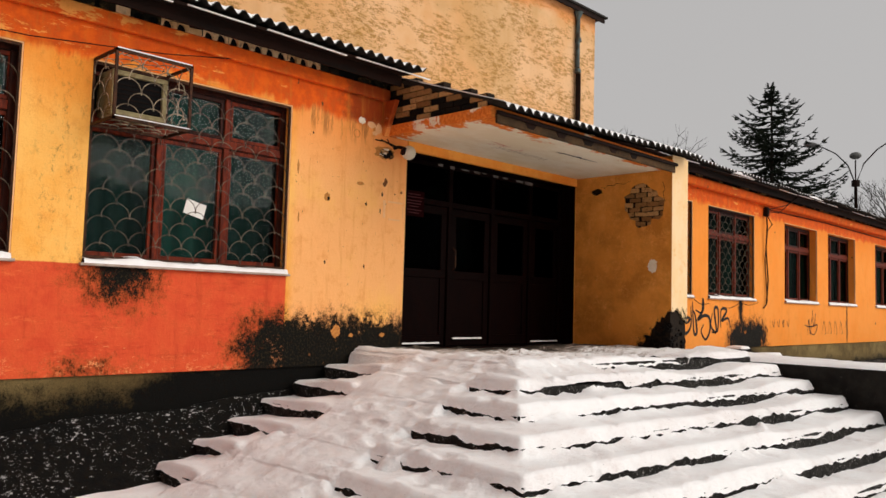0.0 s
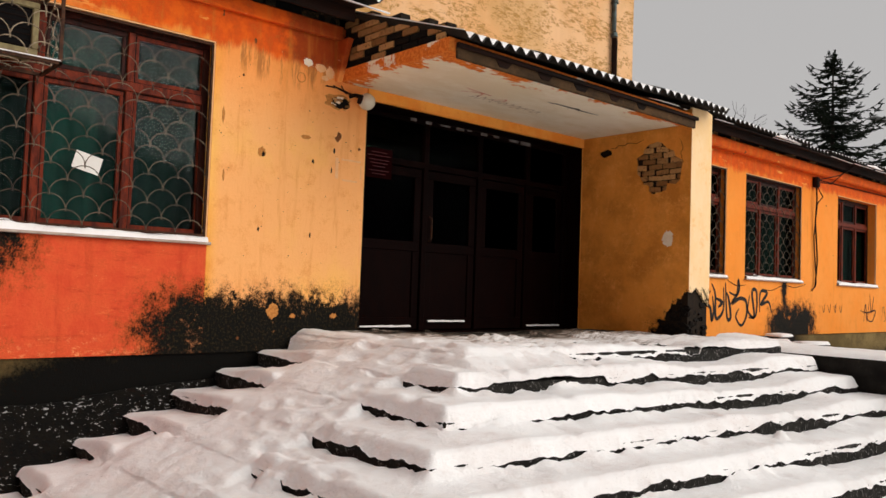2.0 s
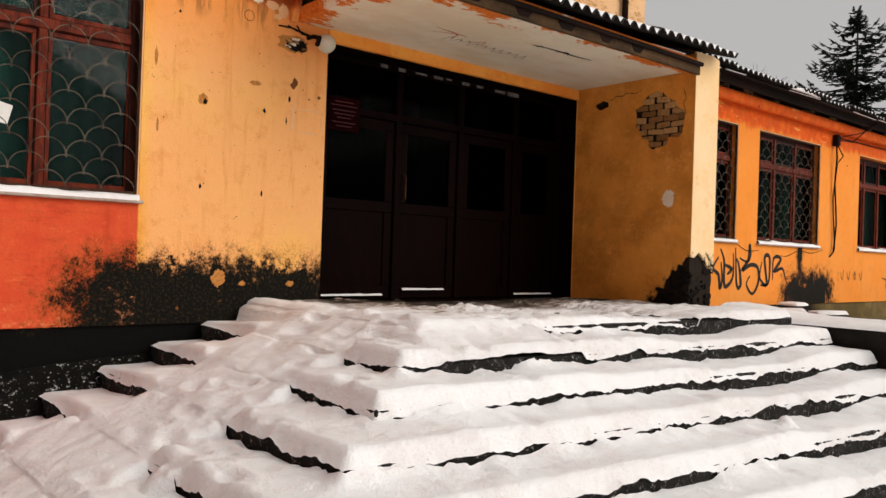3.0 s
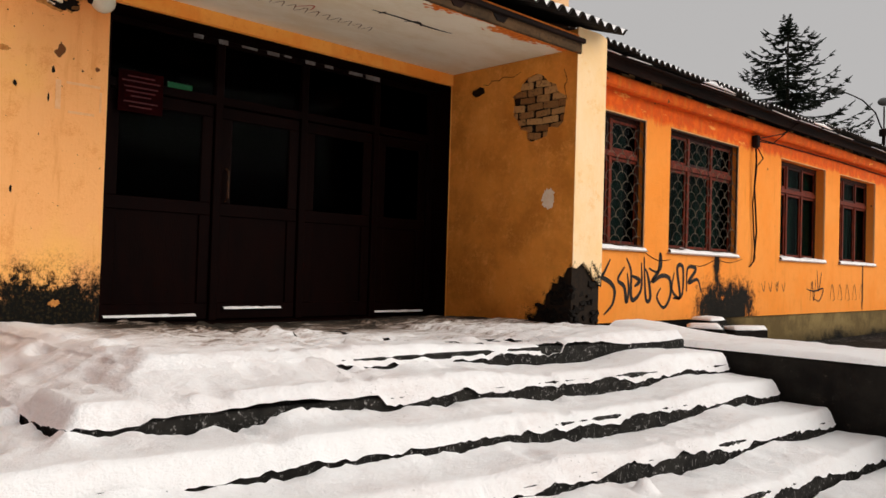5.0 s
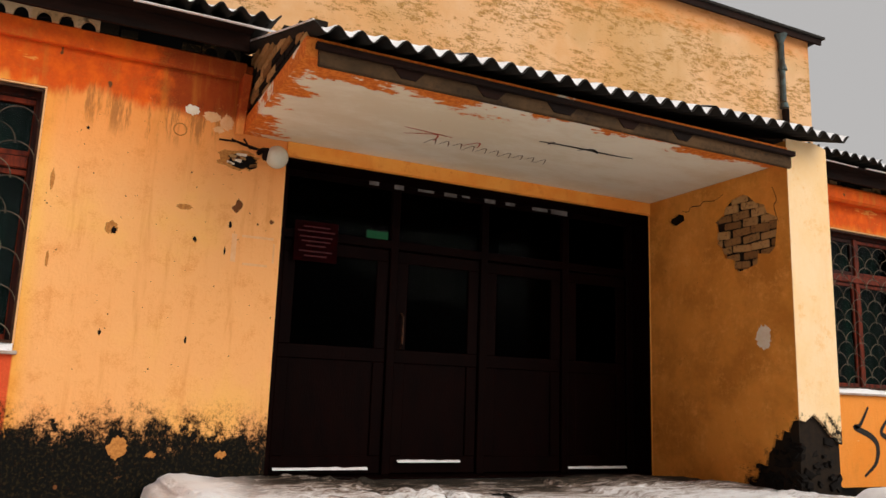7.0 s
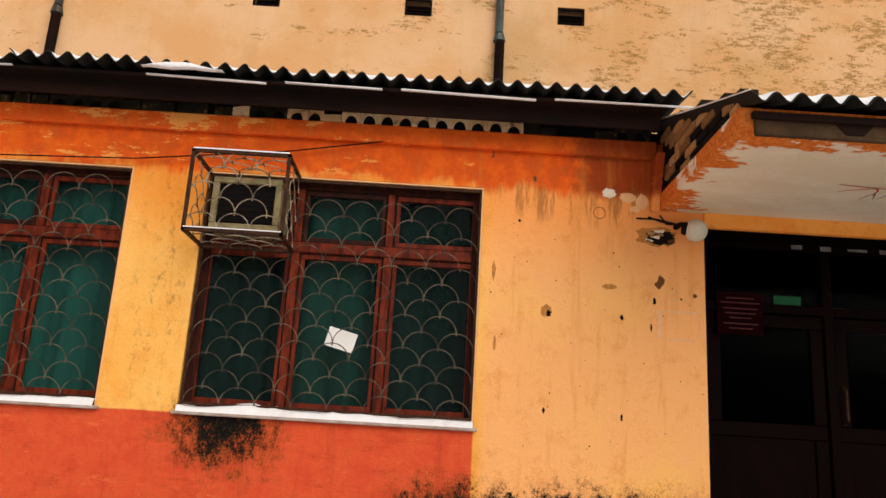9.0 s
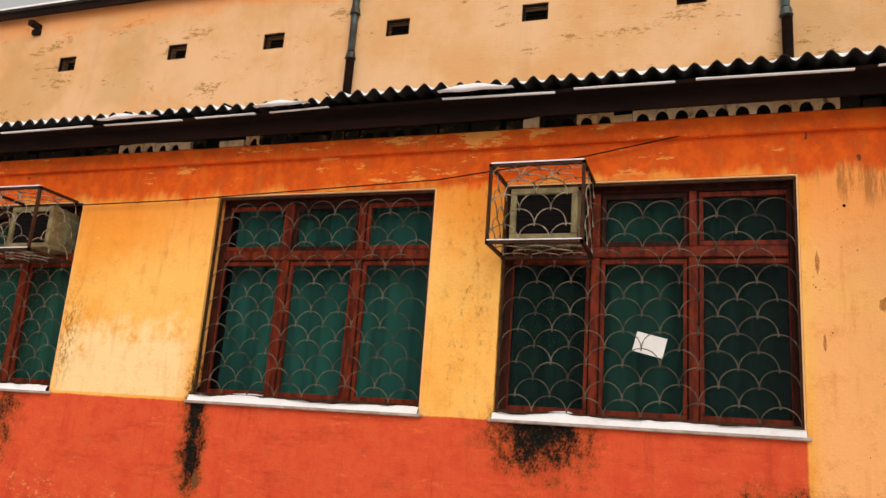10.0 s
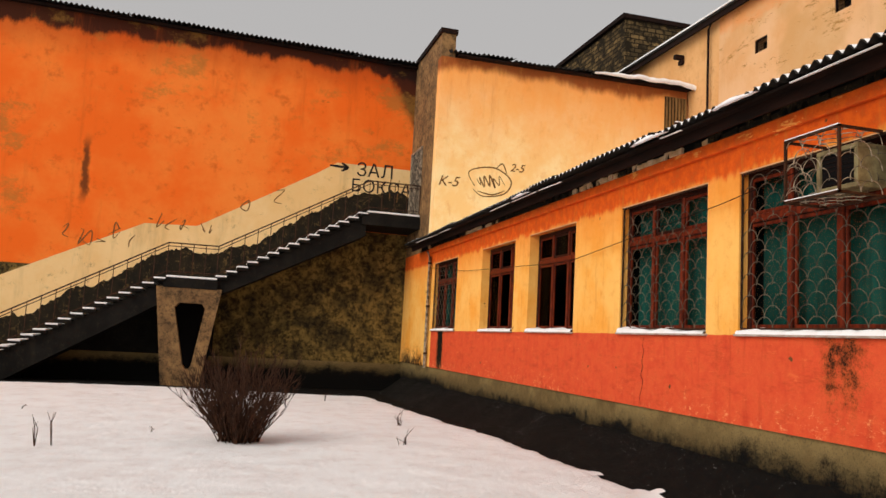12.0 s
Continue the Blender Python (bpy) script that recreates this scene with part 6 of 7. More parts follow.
# V-shaped support with an open middle
legs = [(6.05, 2.8), (7.95, 2.8), (7.55, -0.45), (6.55, -0.45)]
gap = [(6.5, 2.2), (6.62, 2.34), (7.25, 2.34), (7.38, 2.2), (7.02, 0.5), (6.93, 0.38), (6.84, 0.38), (6.77, 0.5)]
bm = bmesh.new()
edges = []
for loop in (legs, gap):
    vs = [bm.verts.new((x, 0, z)) for x, z in loop]
    edges += [bm.edges.new((vs[k], vs[(k + 1) % len(vs)])) for k in range(len(vs))]
bmesh.ops.triangle_fill(bm, edges=edges, use_beauty=True)
got = bmesh.ops.extrude_face_region(bm, geom=bm.faces[:])
bmesh.ops.translate(bm, verts=[v for v in got["geom"] if isinstance(v, bmesh.types.BMVert)], vec=(0, -0.5, 0))
bmesh.ops.translate(bm, verts=bm.verts[:], vec=(0, SY1 - 0.02, 0))
bmesh.ops.recalc_face_normals(bm, faces=bm.faces[:])
part("support", bm, GRIMY, stair, "tapered concrete support with an open middle")
# Black fill and dark sheets put shade on the wall under the stair.
slab("shade_fill", [(6.3, 2.77), (7.7, 2.77), (7.7, -0.5), (6.3, -0.5)], SY0, SY0 + 0.3, BLACKNESS)
# Stone sheet carries the pebble facing higher, for the darkness under the stair.
slab("under_stair_shade", [(0.0, 5.19), (1.8, 5.19), (6.2, 2.77), (6.2, 0.745), (0.0, 0.745)], WING_Y + 0.001, WING_Y + 0.004, DARK_STONE)
slab("under_stair_shade", [(6.2, 2.77), (7.7, 2.77), (12.0, 0.3), (6.2, 0.3)], WING_Y + 0.001, WING_Y + 0.004, STAIR_DARK)
# grilled door at the head of the stair
gate = structure(new("door_2"), "narrow white-painted iron grille door at the stair head")
gate.location = (0.01, -28.7, 5.66)
for a in ((-0.75, 0.75, 0.0, 0.06), (-0.75, 0.75, 2.3, 2.36), (-0.75, -0.69, 0.06, 2.3), (0.69, 0.75, 0.06, 2.3)):
    bm = bmesh.new()
    box(bm, 0.0, 0.05, *a)
    part("frame", bm, PALE_IRON, gate)
bm = bmesh.new()
box(bm, 0.0, 0.012, -0.69, 0.69, 0.06, 2.3)
part("panel", bm, BLACKNESS, gate)
for k in range(-7, 8):
    bm = bmesh.new()
    y0, z0 = -0.69, 0.3 * k
    pts = [(0.03, y, z0 + 1.2 * (y + 0.69)) for y in (-0.69, 0.69)]
    if 0 < z0 + 0.2 and pts[1][2] < 2.3:
        tube(bm, pts, 0.01, 4)
        part("lattice_bar", bm, PALE_IRON, gate)
    else:
        bm.free()
for k in range(1, 8):
    bm = bmesh.new()
    tube(bm, [(0.035, -0.69 + 0.17 * k, 0.06), (0.035, -0.69 + 0.17 * k, 2.3)], 0.009, 4)
    part("upright_bar", bm, PALE_IRON, gate)
# painted pale band on the orange wall above the stair
bm = bmesh.new()
band = [(0.01, 7.5), (2.6, 7.5), (3.2, 7.1), (7.0, 4.9), (8.6, 4.85), (13.0, 2.7), (13.0, 0.0), (7.7, 3.0), (6.2, 3.0), (1.8, 5.5), (0.01, 5.5)]
edges = []
vs = [bm.verts.new((x, WING_Y + 0.004, z)) for x, z in band]
edges = [bm.edges.new((vs[k], vs[(k + 1) % len(vs)])) for k in range(len(vs))]
bmesh.ops.triangle_fill(bm, edges=edges, use_beauty=True)
structure(part("painted_band", bm, BAND), "pale whitewashed band above the outside stair")
# mould that has crept up from the treads on to the pale band
bm = bmesh.new()
path = [(0.02, 5.66), (1.72, 5.66), (6.25, 3.14), (7.7, 3.14), (12.6, 0.45)]
prev = None
for (xa, za), (xb, zb) in zip(path, path[1:]):
    n = int((xb - xa) / 0.06)
    for k in range(n + 1):
        x, z = xa + (xb - xa) * k / n, za + (zb - za) * k / n
        t = 0.92 + 0.25 * fuzz(x, z, 0.9, 51) + 0.12 * fuzz(x, z, 4, 52) + 0.08 * fuzz(x, z, 13, 53)
        pair = (bm.verts.new((x, WING_Y + 0.007, z - 0.3)), bm.verts.new((x, WING_Y + 0.007, z + max(t, 0.05))))
        if prev:
            bm.faces.new((prev[0], pair[0], pair[1], prev[1]))
        prev = pair
bmesh.ops.recalc_face_normals(bm, faces=bm.faces[:])
structure(part("mould_band", bm, MOULD), "dark mould above the stair treads")
# drainpipe and small canopy at the corner of the low facade
pipe = thing("downpipe", "pale old downpipe at the corner of the low facade", "pipe", "", (0.08, -25.9, 0))
bm = bmesh.new()
tube(bm, [(0.1, 0, 4.3), (0, 0.0, 4.1), (0, 0.0, 0.8)], 0.05, 8)
part("pipe", bm, PALE_IRON, pipe, "", 0, True)
for z in (1.2, 2.6, 3.9):
    bm = bmesh.new()
    tube(bm, [(0, 0, z), (0, 0, z + 0.06)], 0.06, 8)
    part("clamp", bm, IRON, pipe)


# ---- writing on the walls ----
def lettering(name, text, m, size, mat, label, shear=0.0):
    cu = bpy.data.curves.new(name, "FONT")
    cu.body, cu.size, cu.extrude, cu.shear = text, size, 0.002, shear
    cu.materials.append(mat)
    ob = new(name, cu)
    ob.matrix_world = m
    return structure(ob, label)


# faces +y: text runs towards -x
def on_wing(x, y, z):
    return Matrix.Translation((x, y, z)) @ pose(0, 0, 0, 90, 0, 180)


lettering("wall_writing", "ЗАЛ", on_wing(1.95, WING_Y + 0.012, 7.12), 0.66, INK, "black hand-painted word on the pale band")
lettering("wall_writing", "БОКСА", on_wing(2.1, WING_Y + 0.012, 6.56), 0.62, INK, "black hand-painted word on the pale band")
lettering("wall_writing", "K-5", on_wing(-0.1, YELLOW_Y + 0.008, 6.42), 0.45, INK_FAINT, "faint scrawl on the yellow wall", 0.3)
lettering("wall_writing", "2-5", on_wing(-2.45, YELLOW_Y + 0.008, 7.1), 0.36, INK_FAINT, "faint scrawl on the yellow wall", 0.3)


def strokes(name, lines, put, width, mat, label, closed=False):
    """Flat painted strokes: ribbons of varying width along smooth lines."""
    bm = bmesh.new()
    for line in lines:
        pts = []
        n = len(line)
        for k in range(n - 1):
            p0, p1, p2, p3 = (Vector(line[max(0, min(n - 1, j))]) for j in (k - 1, k, k + 1, k + 2))
            for s in range(6):
                t = s / 6
                pts.append(0.5 * (2 * p1 + (p2 - p0) * t + (2 * p0 - 5 * p1 + 4 * p2 - p3) * t * t + (3 * p1 - p0 - 3 * p2 + p3) * t ** 3))
        pts.append(Vector(line[-1]))
        prev = None
        for k, p in enumerate(pts):
            d = (pts[min(k + 1, len(pts) - 1)] - pts[max(k - 1, 0)])
            if d.length < 1e-6:
                continue
            d.normalize()
            w = width * (0.35 + 0.65 * math.sin(math.pi * (k + 0.5) / len(pts)))
            a, b = p + w * Vector((-d.y, d.x)), p - w * Vector((-d.y, d.x))
            pair = (bm.verts.new(put(*a)), bm.verts.new(put(*b)))
            if prev:
                bm.faces.new((prev[0], prev[1], pair[1], pair[0]))
            prev = pair
    bmesh.ops.recalc_face_normals(bm, faces=bm.faces[:])
    return structure(part(name, bm, mat), label)


def on_front(u, v):
    return (0.004, u, v)


TAG = [
    [(7.22, 1.76), (7.06, 1.55), (6.97, 1.52), (7.24, 1.42), (7.35, 1.3), (7.3, 1.11), (7.09, 0.96)],
    [(7.6, 1.66), (7.43, 1.47), (7.6, 1.36), (7.66, 1.14), (7.72, 1.31), (7.67, 1.57)],
    [(7.64, 1.79), (7.77, 1.59), (7.78, 1.24), (7.87, 1.17), (8.06, 1.34), (8.05, 1.73)],
    [(7.79, 1.53), (8.01, 1.46), (7.87, 1.37)],
    [(8.12, 1.82), (8.19, 1.2), (8.32, 1.2), (8.25, 1.51), (8.16, 1.64)],
    [(8.26, 1.65), (8.52, 1.61), (8.58, 1.89), (8.61, 1.68), (8.36, 1.45), (8.64, 1.54), (8.88, 1.49), (8.91, 1.23), (8.72, 1.04), (8.51, 1.2), (8.62, 1.35)],
    [(9.02, 1.6), (8.96, 1.32), (9.21, 1.2), (9.11, 1.67), (9.29, 1.67), (9.27, 1.23), (8.99, 1.19)],
    [(9.42, 1.29), (9.44, 1.67), (9.71, 1.66), (9.47, 1.44), (9.77, 1.49), (9.9, 1.29)],
]
strokes("wall_scrawl", TAG, on_front, 0.036, INK, "large looping black spray scrawl on the facade")
strokes("wall_scrawl", [[(14.5, 1.1), (14.6, 1.5), (14.7, 1.1), (14.8, 1.55)], [(14.85, 1.75), (14.95, 1.3), (15.1, 1.7)], [(14.3, 1.35), (14.7, 1.3), (15.2, 1.35), (15.0, 1.1), (14.7, 1.15)]], on_front, 0.018, INK, "small black spray scrawl on the facade")
strokes("wall_scrawl", [[(12.2 + 0.3 * k, 1.45), (12.3 + 0.3 * k, 1.3), (12.35 + 0.3 * k, 1.5)] for k in range(4)] + [[(15.6 + 0.45 * k, 1.1), (15.7 + 0.45 * k, 1.45), (15.85 + 0.45 * k, 1.15), (15.75 + 0.45 * k, 1.1)] for k in range(5)], on_front, 0.012, INK_FAINT, "faint brown scrawl on the facade")


def on_yellow(u, v):
    return (u, YELLOW_Y + 0.006, v)


strokes("wall_scrawl", [[(-1.3, 6.5), (-1.1, 6.95), (-1.9, 7.15), (-2.5, 6.8), (-2.3, 6.35), (-1.6, 6.2), (-1.25, 6.4)], [(-1.35, 6.75), (-1.5, 6.55), (-1.45, 6.8), (-1.62, 6.5), (-1.6, 6.85), (-1.8, 6.55), (-1.78, 6.9), (-1.98, 6.5), (-1.9, 6.8), (-2.12, 6.6), (-2.1, 6.9), (-2.3, 6.62)], [(-2.0, 7.15), (-2.2, 7.3), (-2.35, 7.0)], [(-1.4, 6.35), (-1.9, 6.28), (-2.3, 6.45)]], on_yellow, 0.022, INK_FAINT, "looping faint scrawl on the yellow wall")


def on_orange(u, v):
    return (u, WING_Y + 0.009, v)


strokes("wall_arrow", [[(2.85, 7.38), (2.25, 7.36)], [(2.45, 7.5), (2.2, 7.36)], [(2.45, 7.22), (2.2, 7.36)]], on_orange, 0.045, INK, "black painted arrow pointing to the stair head")
rnd = random.Random(9)
marks = []
for x in (10.9, 10.3, 9.9, 9.5, 9.0, 8.55, 8.2, 7.8, 7.35, 6.95, 6.6, 5.5, 4.5):
    z = 4.95 if x < 9 else 4.2 + 0.4 * rnd.random()
    z = z if x > 6 else 5.7 + (5.5 - x) * 0.4
    q = [(x + rnd.uniform(-0.2, 0.2), z + rnd.uniform(-0.28, 0.28)) for _ in range(rnd.randint(3, 6))]
    marks.append(q)
strokes("wall_scrawl", marks + [[(0.4, 7.1), (0.45, 6.3)], [(0.7, 7.2), (0.72, 6.4)]], on_orange, 0.018, INK_FAINT, "row of small dark scrawls on the wing wall")
strokes("wall_crack", [[(-13.3, 1.85), (-13.33, 1.72), (-13.29, 1.66), (-13.34, 1.5), (-13.31, 1.42), (-13.36, 1.3), (-13.30, 1.22), (-13.33, 1.1), (-13.38, 0.98), (-13.35, 0.86)]], on_front, 0.006, SOOT, "thin dark crack in the red dado")
strokes("wall_crack", [[(11.4, 1.88), (10.9, 1.8), (10.4, 1.83), (9.9, 1.72), (9.5, 1.74)], [(8.1, 1.9), (8.5, 1.78), (8.9, 1.8)]], on_front, 0.008, SOOT, "thin dark crack under a sill")
strokes("wall_crack", [[(0.5, 3.62), (0.58, 3.6), (0.63, 3.64), (0.74, 3.63), (0.8, 3.66), (0.93, 3.64), (1.05, 3.68)], [(1.62, 3.62), (1.66, 3.5), (1.63, 3.44), (1.67, 3.3)]], lambda u, v: (u, 3.927, v), 0.004, SOOT, "fine dark crack in the pier plaster")
strokes("soffit_scrawl", [[(1.15, 1.8), (1.17, 2.1), (1.16, 2.5), (1.18, 2.75)], [(1.12, 1.9), (1.2, 1.92)], [(1.12, 2.2), (1.2, 2.3), (1.13, 2.4)]], lambda u, v: (u, v, 3.796), 0.014, INK, "short dark scrawl on the canopy underside")
strokes("soffit_scrawl", [[(0.75, 0.75), (0.85, 1.0), (0.7, 1.05)], [(0.9, 0.7), (0.85, 1.15)], [(0.7, 1.3), (0.85, 1.4), (0.72, 1.45)]], lambda u, v: (u, v, 3.796), 0.007, SCRAWL_RED, "red scrawl on the canopy underside")
strokes("soffit_scrawl", [[(0.6 + 0.03 * (k % 3), 1.0 + 0.12 * k), (0.75, 1.04 + 0.12 * k), (0.62, 1.1 + 0.12 * k)] for k in range(10)], lambda u, v: (u, v, 3.796), 0.005, INK_FAINT, "thin pencil scrawl on the canopy underside")

# ---- cables ----
wire = thing("cable", "thin dark cable sagging along the facade", "cable", "", (0.06, 0, 0))
pins = [(-1.6, 4.5), (-1.88, 4.44), (-2.67, 4.26), (-3.51, 4.11), (-4.8, 3.96), (-7.57, 3.86), (-8.7, 3.85), (-11.4, 3.55), (-16.0, 3.18), (-22.3, 3.45), (-26.0, 3.8)]
bm = bmesh.new()
pts = []
for (ya, za), (yb, zb) in zip(pins, pins[1:]):
    pts += [(0, ya + (yb - ya) * k / 4, za + (zb - za) * k / 4) for k in range(4)]
tube(bm, pts + [(0, *pins[-1])], 0.006, 5)
part("strand", bm, TARRED, wire, "", 0, True)
inlet = thing("power_inlet", "dark insulator bracket with cables looping down the facade", "bracket", "", (0, 11.72, 4.1))
bm = bmesh.new()
box(bm, 0.0, 0.12, -0.06, 0.06, -0.16, 0.06)
part("insulator", bm, TARRED, inlet, "", 0.02)
for pts, r in (([(0.06, 0, -0.1), (0.1, -0.05, -0.4), (0.05, 0.0, -0.9), (0.05, 0.12, -1.7), (0.04, 0.05, -2.25), (0.03, -0.08, -2.35)], 0.016), ([(0.05, 0.02, -0.1), (0.14, 0.14, -0.35), (0.08, 0.02, -0.5), (0.04, -0.04, -1.2), (0.04, 0.1, -2.2)], 0.012), ([(0.1, 0, 0), (0.3, 0.6, 0.15), (0.45, 1.1, 0.45)], 0.012), ([(0.1, 0, -0.05), (0.2, 0.4, -0.05), (0.4, 1.0, 0.4)], 0.01)):
    bm = bmesh.new()
    tube(bm, pts, r, 6)
    part("cable_run", bm, TARRED, inlet, "", 0, True)
wire = thing("cable", "straight dark cable under the cornice", "cable", "", (0.03, 0, 4.14))
bm = bmesh.new()
tube(bm, [(0, 11.8, -0.02), (0, 16, 0.02), (0, 22, -0.02), (0, 30, 0)], 0.012, 5)
part("strand", bm, TARRED, wire)


# ---- plants ----
def bush(x, y, seed):
    rnd = random.Random(seed)
    b = thing("bare_bush", "leafless reddish-brown shrub of many thin twigs in snow", "bush", "", (x, y, GROUND))
    for stem in range(165):
        a, lean = rnd.uniform(0, 2 * math.pi), rnd.uniform(0.05, 1.0)
        h = rnd.uniform(0.75, 1.45) * (1.1 - 0.3 * lean)
        d = Vector((math.cos(a) * lean, math.sin(a) * lean, 1)).normalized()
        p = Vector((math.cos(a) * 0.32 * rnd.random(), math.sin(a) * 0.32 * rnd.random(), 0.0))
        bm = bmesh.new()
        pts = [p.copy()]
        for k in range(5):
            d = (d + Vector((rnd.uniform(-0.15, 0.15), rnd.uniform(-0.15, 0.15), 0.02))).normalized()
            pts.append(pts[-1] + d * h / 5)
        tube(bm, pts, [0.011, 0.009, 0.008, 0.006, 0.005, 0.003], 4)
        for k in range(1, 6):
            for _ in range(4):
                e = (d + Vector((rnd.uniform(-0.9, 0.9), rnd.uniform(-0.9, 0.9), rnd.uniform(0.0, 0.6)))).normalized()
                q = pts[k]
                m = q + e * rnd.uniform(0.06, 0.16)
                tube(bm, [q, m, m + (e + Vector((0, 0, 0.5))).normalized() * rnd.uniform(0.05, 0.18)], [0.005, 0.004, 0.002], 3)
        part("stem", bm, TWIG, b)


bush(5.62, -15.9, 2)
for k, (x, y, h) in enumerate(((2.45, -18.4, 0.4), (2.5, -18.2, 0.3), (3.0, -15.4, 0.35), (3.1, -15.3, 0.25), (3.2, -24.1, 0.3), (8.2, -15.3, 0.5), (8.4, -15.2, 0.45), (7.0, -17.0, 0.12), (9.6, -20.0, 0.15))):
    s = thing("dry_stalk", "thin dry weed stalk standing out of the snow", "plant", "dry stalks", (x, y, GROUND))
    rnd = random.Random(k)
    for _ in range(3):
        bm = bmesh.new()
        tube(bm, [(0, 0, 0), (rnd.uniform(-0.06, 0.06), rnd.uniform(-0.06, 0.06), h * 0.6), (rnd.uniform(-0.14, 0.14), rnd.uniform(-0.1, 0.1), h * rnd.uniform(0.8, 1.1))], [0.008, 0.006, 0.003], 4)
        part("stem", bm, TWIG, s)


def spruce(x, y, height, seed):
    """A spruce: whorls of drooping limbs, each a spine set with hanging sprays of needles."""
    rnd = random.Random(seed)
    t = thing("spruce", "tall dark spruce with layered drooping branches", "tree", "", (x, y, GROUND))
    bm = bmesh.new()
    tube(bm, [(0, 0, -0.2), (0.05, 0, height * 0.5), (0, 0, height)], [0.28, 0.15, 0.02], 8)
    part("trunk", bm, BARK, t)
    bm = bmesh.new()

    def spray(p, d, size):
        d = d.normalized()
        u = d.cross(Vector((0, 0, 1)))
        if u.length < 1e-3:
            u = Vector((1, 0, 0))
        u.normalize()
        for k in range(7):
            q = p + d * size * k / 7
            s = size * 0.55 * (1 - k / 8)
            for side in (-1, 1):
                e = (d * 0.7 + u * side * rnd.uniform(0.5, 1.0) + Vector((0, 0, rnd.uniform(-0.5, 0.1)))).normalized()
                w = e.cross(Vector((rnd.uniform(-1, 1), rnd.uniform(-1, 1), 1))).normalized() * 0.035
                a, b, c = bm.verts.new(q + w), bm.verts.new(q - w), bm.verts.new(q + e * s)
                bm.faces.new((a, b, c))
                w2 = w.cross(e).normalized() * 0.03
                a, b, c = bm.verts.new(q + w2), bm.verts.new(q - w2), bm.verts.new(q + e * s * 0.8)
                bm.faces.new((a, b, c))

    z = 2.5
    while z < height - 0.15:
        frac = 1 - z / height
        reach = 0.3 + frac ** 0.8 * height * 0.47
        for k in range(8 if frac > 0.12 else 5):
            if rnd.random() < 0.07:
                continue
            a = rnd.uniform(0, 2 * math.pi)
            r = reach * rnd.uniform(0.55, 1.15)
            out = Vector((math.cos(a), math.sin(a), 0))
            n = max(4, int(r / 0.26))
            pts = []
            for j in range(n + 1):
                f = j / n
                pts.append(Vector((0, 0, z)) + out * r * f + Vector((0, 0, r * (-0.28 * f + 0.30 * f * f * f) + 0.12 * (1 - frac) * f)))
            tube(bm, pts, [0.04 * (1 - j / (n + 1)) + 0.006 for j in range(n + 1)], 3)
            for j in range(1, n + 1):
                d = (pts[j] - pts[j - 1]).normalized()
                side = d.cross(Vector((0, 0, 1))).normalized()
                for sgn in (-1, 1):
                    if rnd.random() < 0.9:
                        spray(pts[j], d * 0.6 + side * sgn * rnd.uniform(0.5, 1.0) + Vector((0, 0, rnd.uniform(-0.45, 0.0))), rnd.uniform(0.4, 0.75) * (0.6 + 0.5 * frac) * (1.2 - 0.5 * j / n))
            spray(pts[-1], pts[-1] - pts[-2] + Vector((0, 0, 0.08)), 0.4)
        z += 0.30 + 0.12 * frac
    for k in range(5):
        spray(Vector((0, 0, height - 0.25 * k)), Vector((rnd.uniform(-0.4, 0.4), rnd.uniform(-0.4, 0.4), 1)), 0.35)
    part("crown", bm, NEEDLES, t)


spruce(-9.4, 35.6, 14.1, 5)


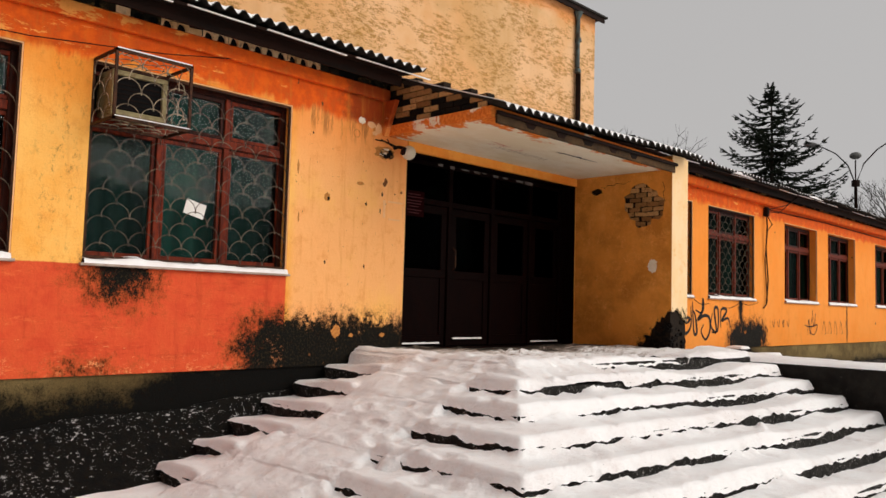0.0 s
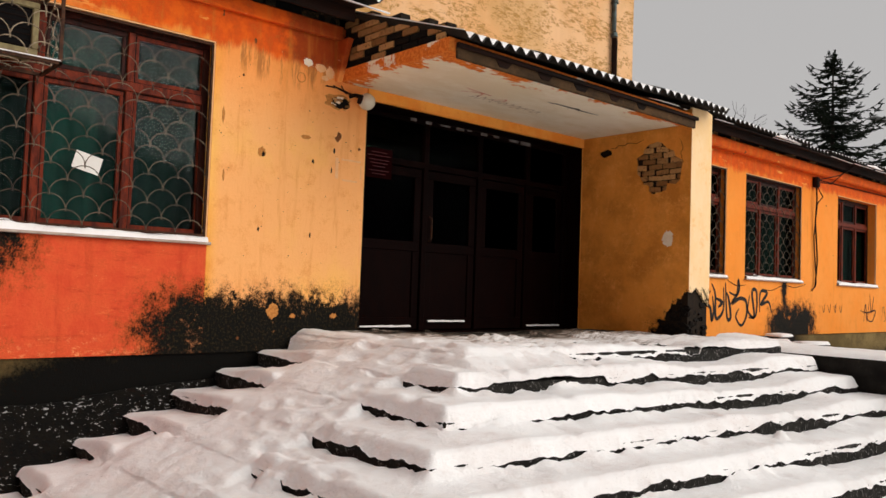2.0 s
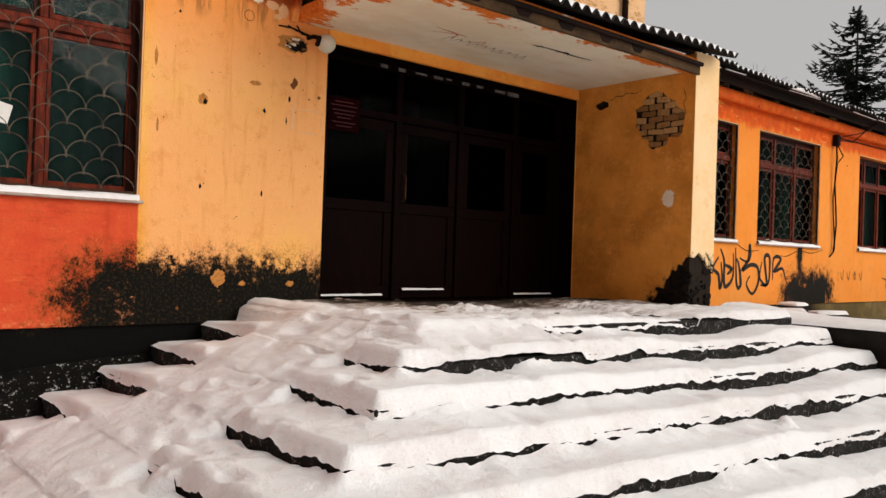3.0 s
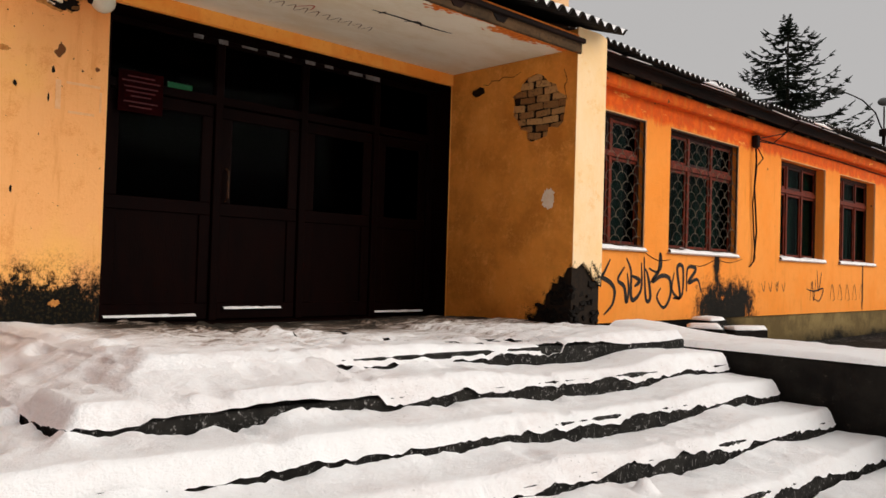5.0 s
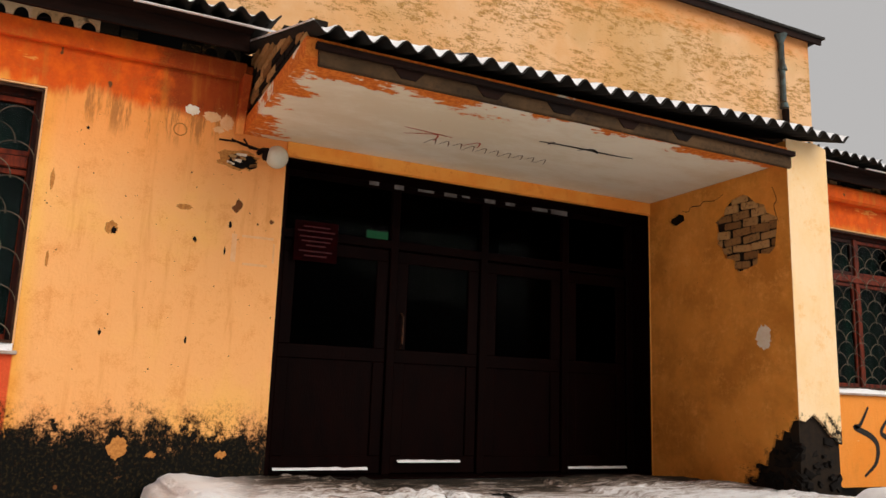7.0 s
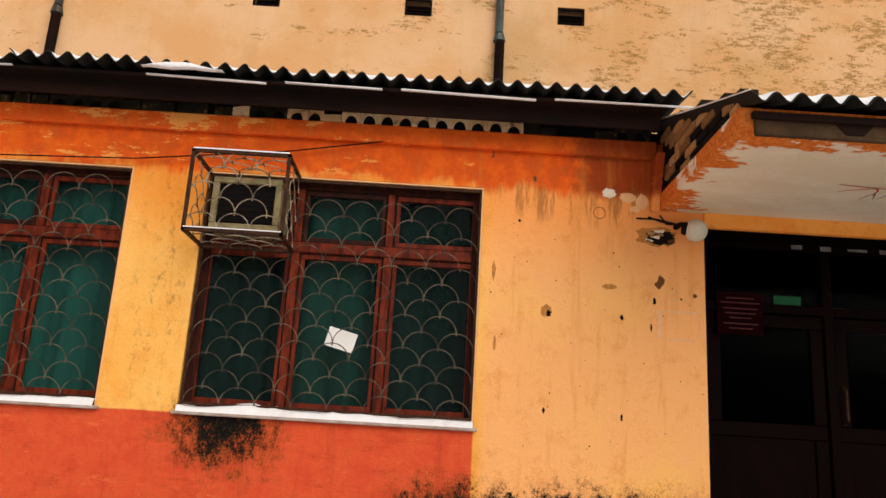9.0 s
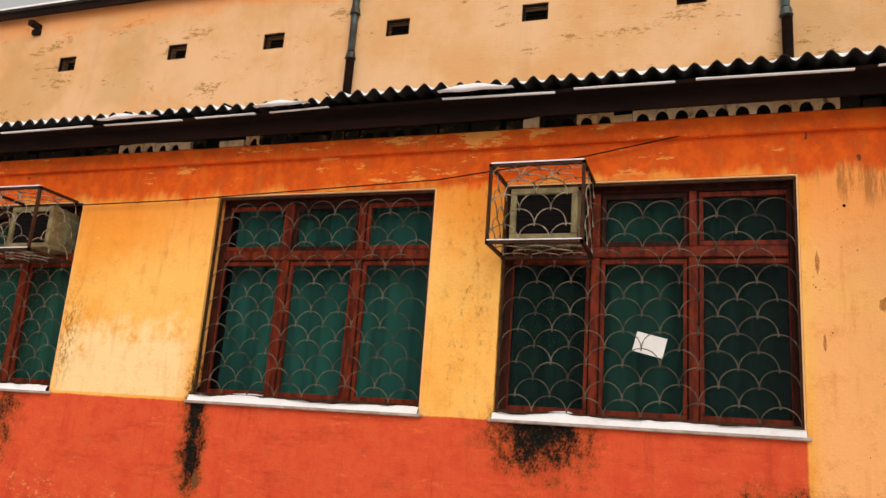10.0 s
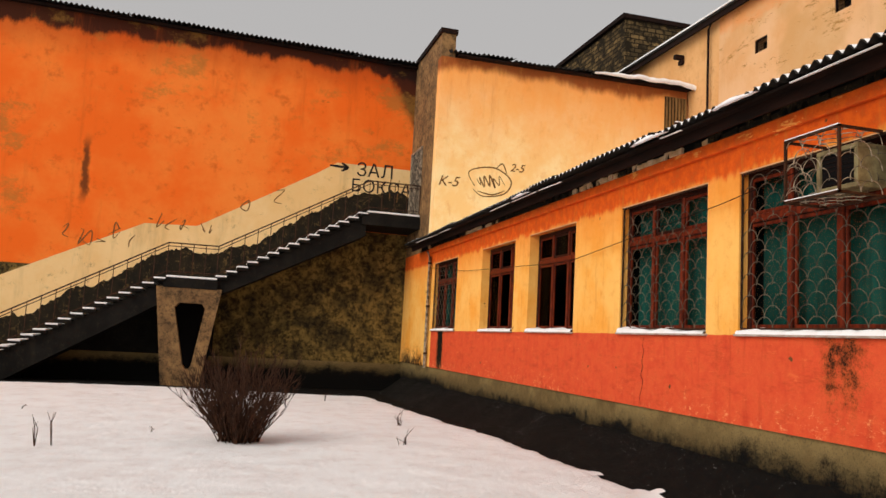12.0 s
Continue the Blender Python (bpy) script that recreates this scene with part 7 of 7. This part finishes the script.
def bare_tree(x, y, height, seed):
    rnd = random.Random(seed)
    t = thing("bare_tree", "distant leafless tree with fine twigs", "tree", "bare trees beyond the roof", (x, y, GROUND))
    bm, tw = bmesh.new(), bmesh.new()

    def grow(p, d, length, r, level):
        q = p + d * length
        tube(bm if level < 3 else tw, [p, p + d * length * 0.5 + Vector((rnd.uniform(-1, 1), rnd.uniform(-1, 1), 0)) * length * 0.06, q], [r, r * 0.85, r * 0.7], 4 if level < 3 else 3)
        if level >= 6:
            return
        for _ in range(3 if level else 4):
            e = (d + Vector((rnd.uniform(-0.8, 0.8), rnd.uniform(-0.8, 0.8), rnd.uniform(-0.25, 0.5)))).normalized()
            grow(q if rnd.random() < 0.6 else p + d * length * rnd.uniform(0.5, 0.95), e, length * rnd.uniform(0.6, 0.82), r * 0.6, level + 1)

    grow(Vector((0, 0, -0.2)), Vector((0, 0, 1)), height * 0.3, height * 0.018, 0)
    part("trunk", bm, BARK, t)
    part("twigs", tw, BARK, t)


for x, y, h, s in ((-40.0, 70.0, 23.5, 1), (-30.0, 72.0, 18.5, 2), (-20.0, 78.0, 16.0, 3), (-13.0, 70.0, 14.0, 4)):
    bare_tree(x, y, h, s)


# street lamp beyond the roof
post = thing("street_lamp", "tall dark street lamp with two arms and a middle globe", "street lamp", "", (-9.6, 50.2, GROUND + 1.3))
bm = bmesh.new()
tube(bm, [(0, 0, -1.4), (0, 0, 9.4)], [0.13, 0.10], 10)
part("pole", bm, TARRED, post, "", 0, True)
bm = bmesh.new()
tube(bm, [(0, 0, 9.2), (0, 0, 9.6)], 0.26, 10)
part("hub", bm, TARRED, post)
bm = bmesh.new()
tube(bm, [(0, 0, 9.6), (0, 0, 11.0)], 0.045, 6)
part("stem", bm, TARRED, post)
bm = bmesh.new()
bmesh.ops.create_uvsphere(bm, u_segments=14, v_segments=8, radius=0.33, matrix=pose(0, 0, 11.3) @ Matrix.Diagonal((1.15, 1.15, 0.75, 1)))
part("middle_lantern", bm, LAMP_GLASS, post, "", 0, True)
for sgn in (-1, 1):
    bm = bmesh.new()
    tube(bm, [(0.1 * sgn, 0.0, 9.6), (0.5 * sgn, 0.05, 10.7), (1.3 * sgn, 0.15, 11.6), (2.1 * sgn, 0.2, 12.1), (2.5 * sgn, 0.25, 12.3)], 0.045, 6)
    part("arm", bm, TARRED, post, "", 0, True)
    bm = bmesh.new()
    bmesh.ops.create_uvsphere(bm, u_segments=12, v_segments=8, radius=0.4, matrix=pose(2.95 * sgn, 0.3, 12.42, 0, -18 * sgn, 0) @ Matrix.Diagonal((1.5, 0.7, 0.55, 1)))
    part("lamp_head", bm, LAMP_GLASS, post, "", 0, True)
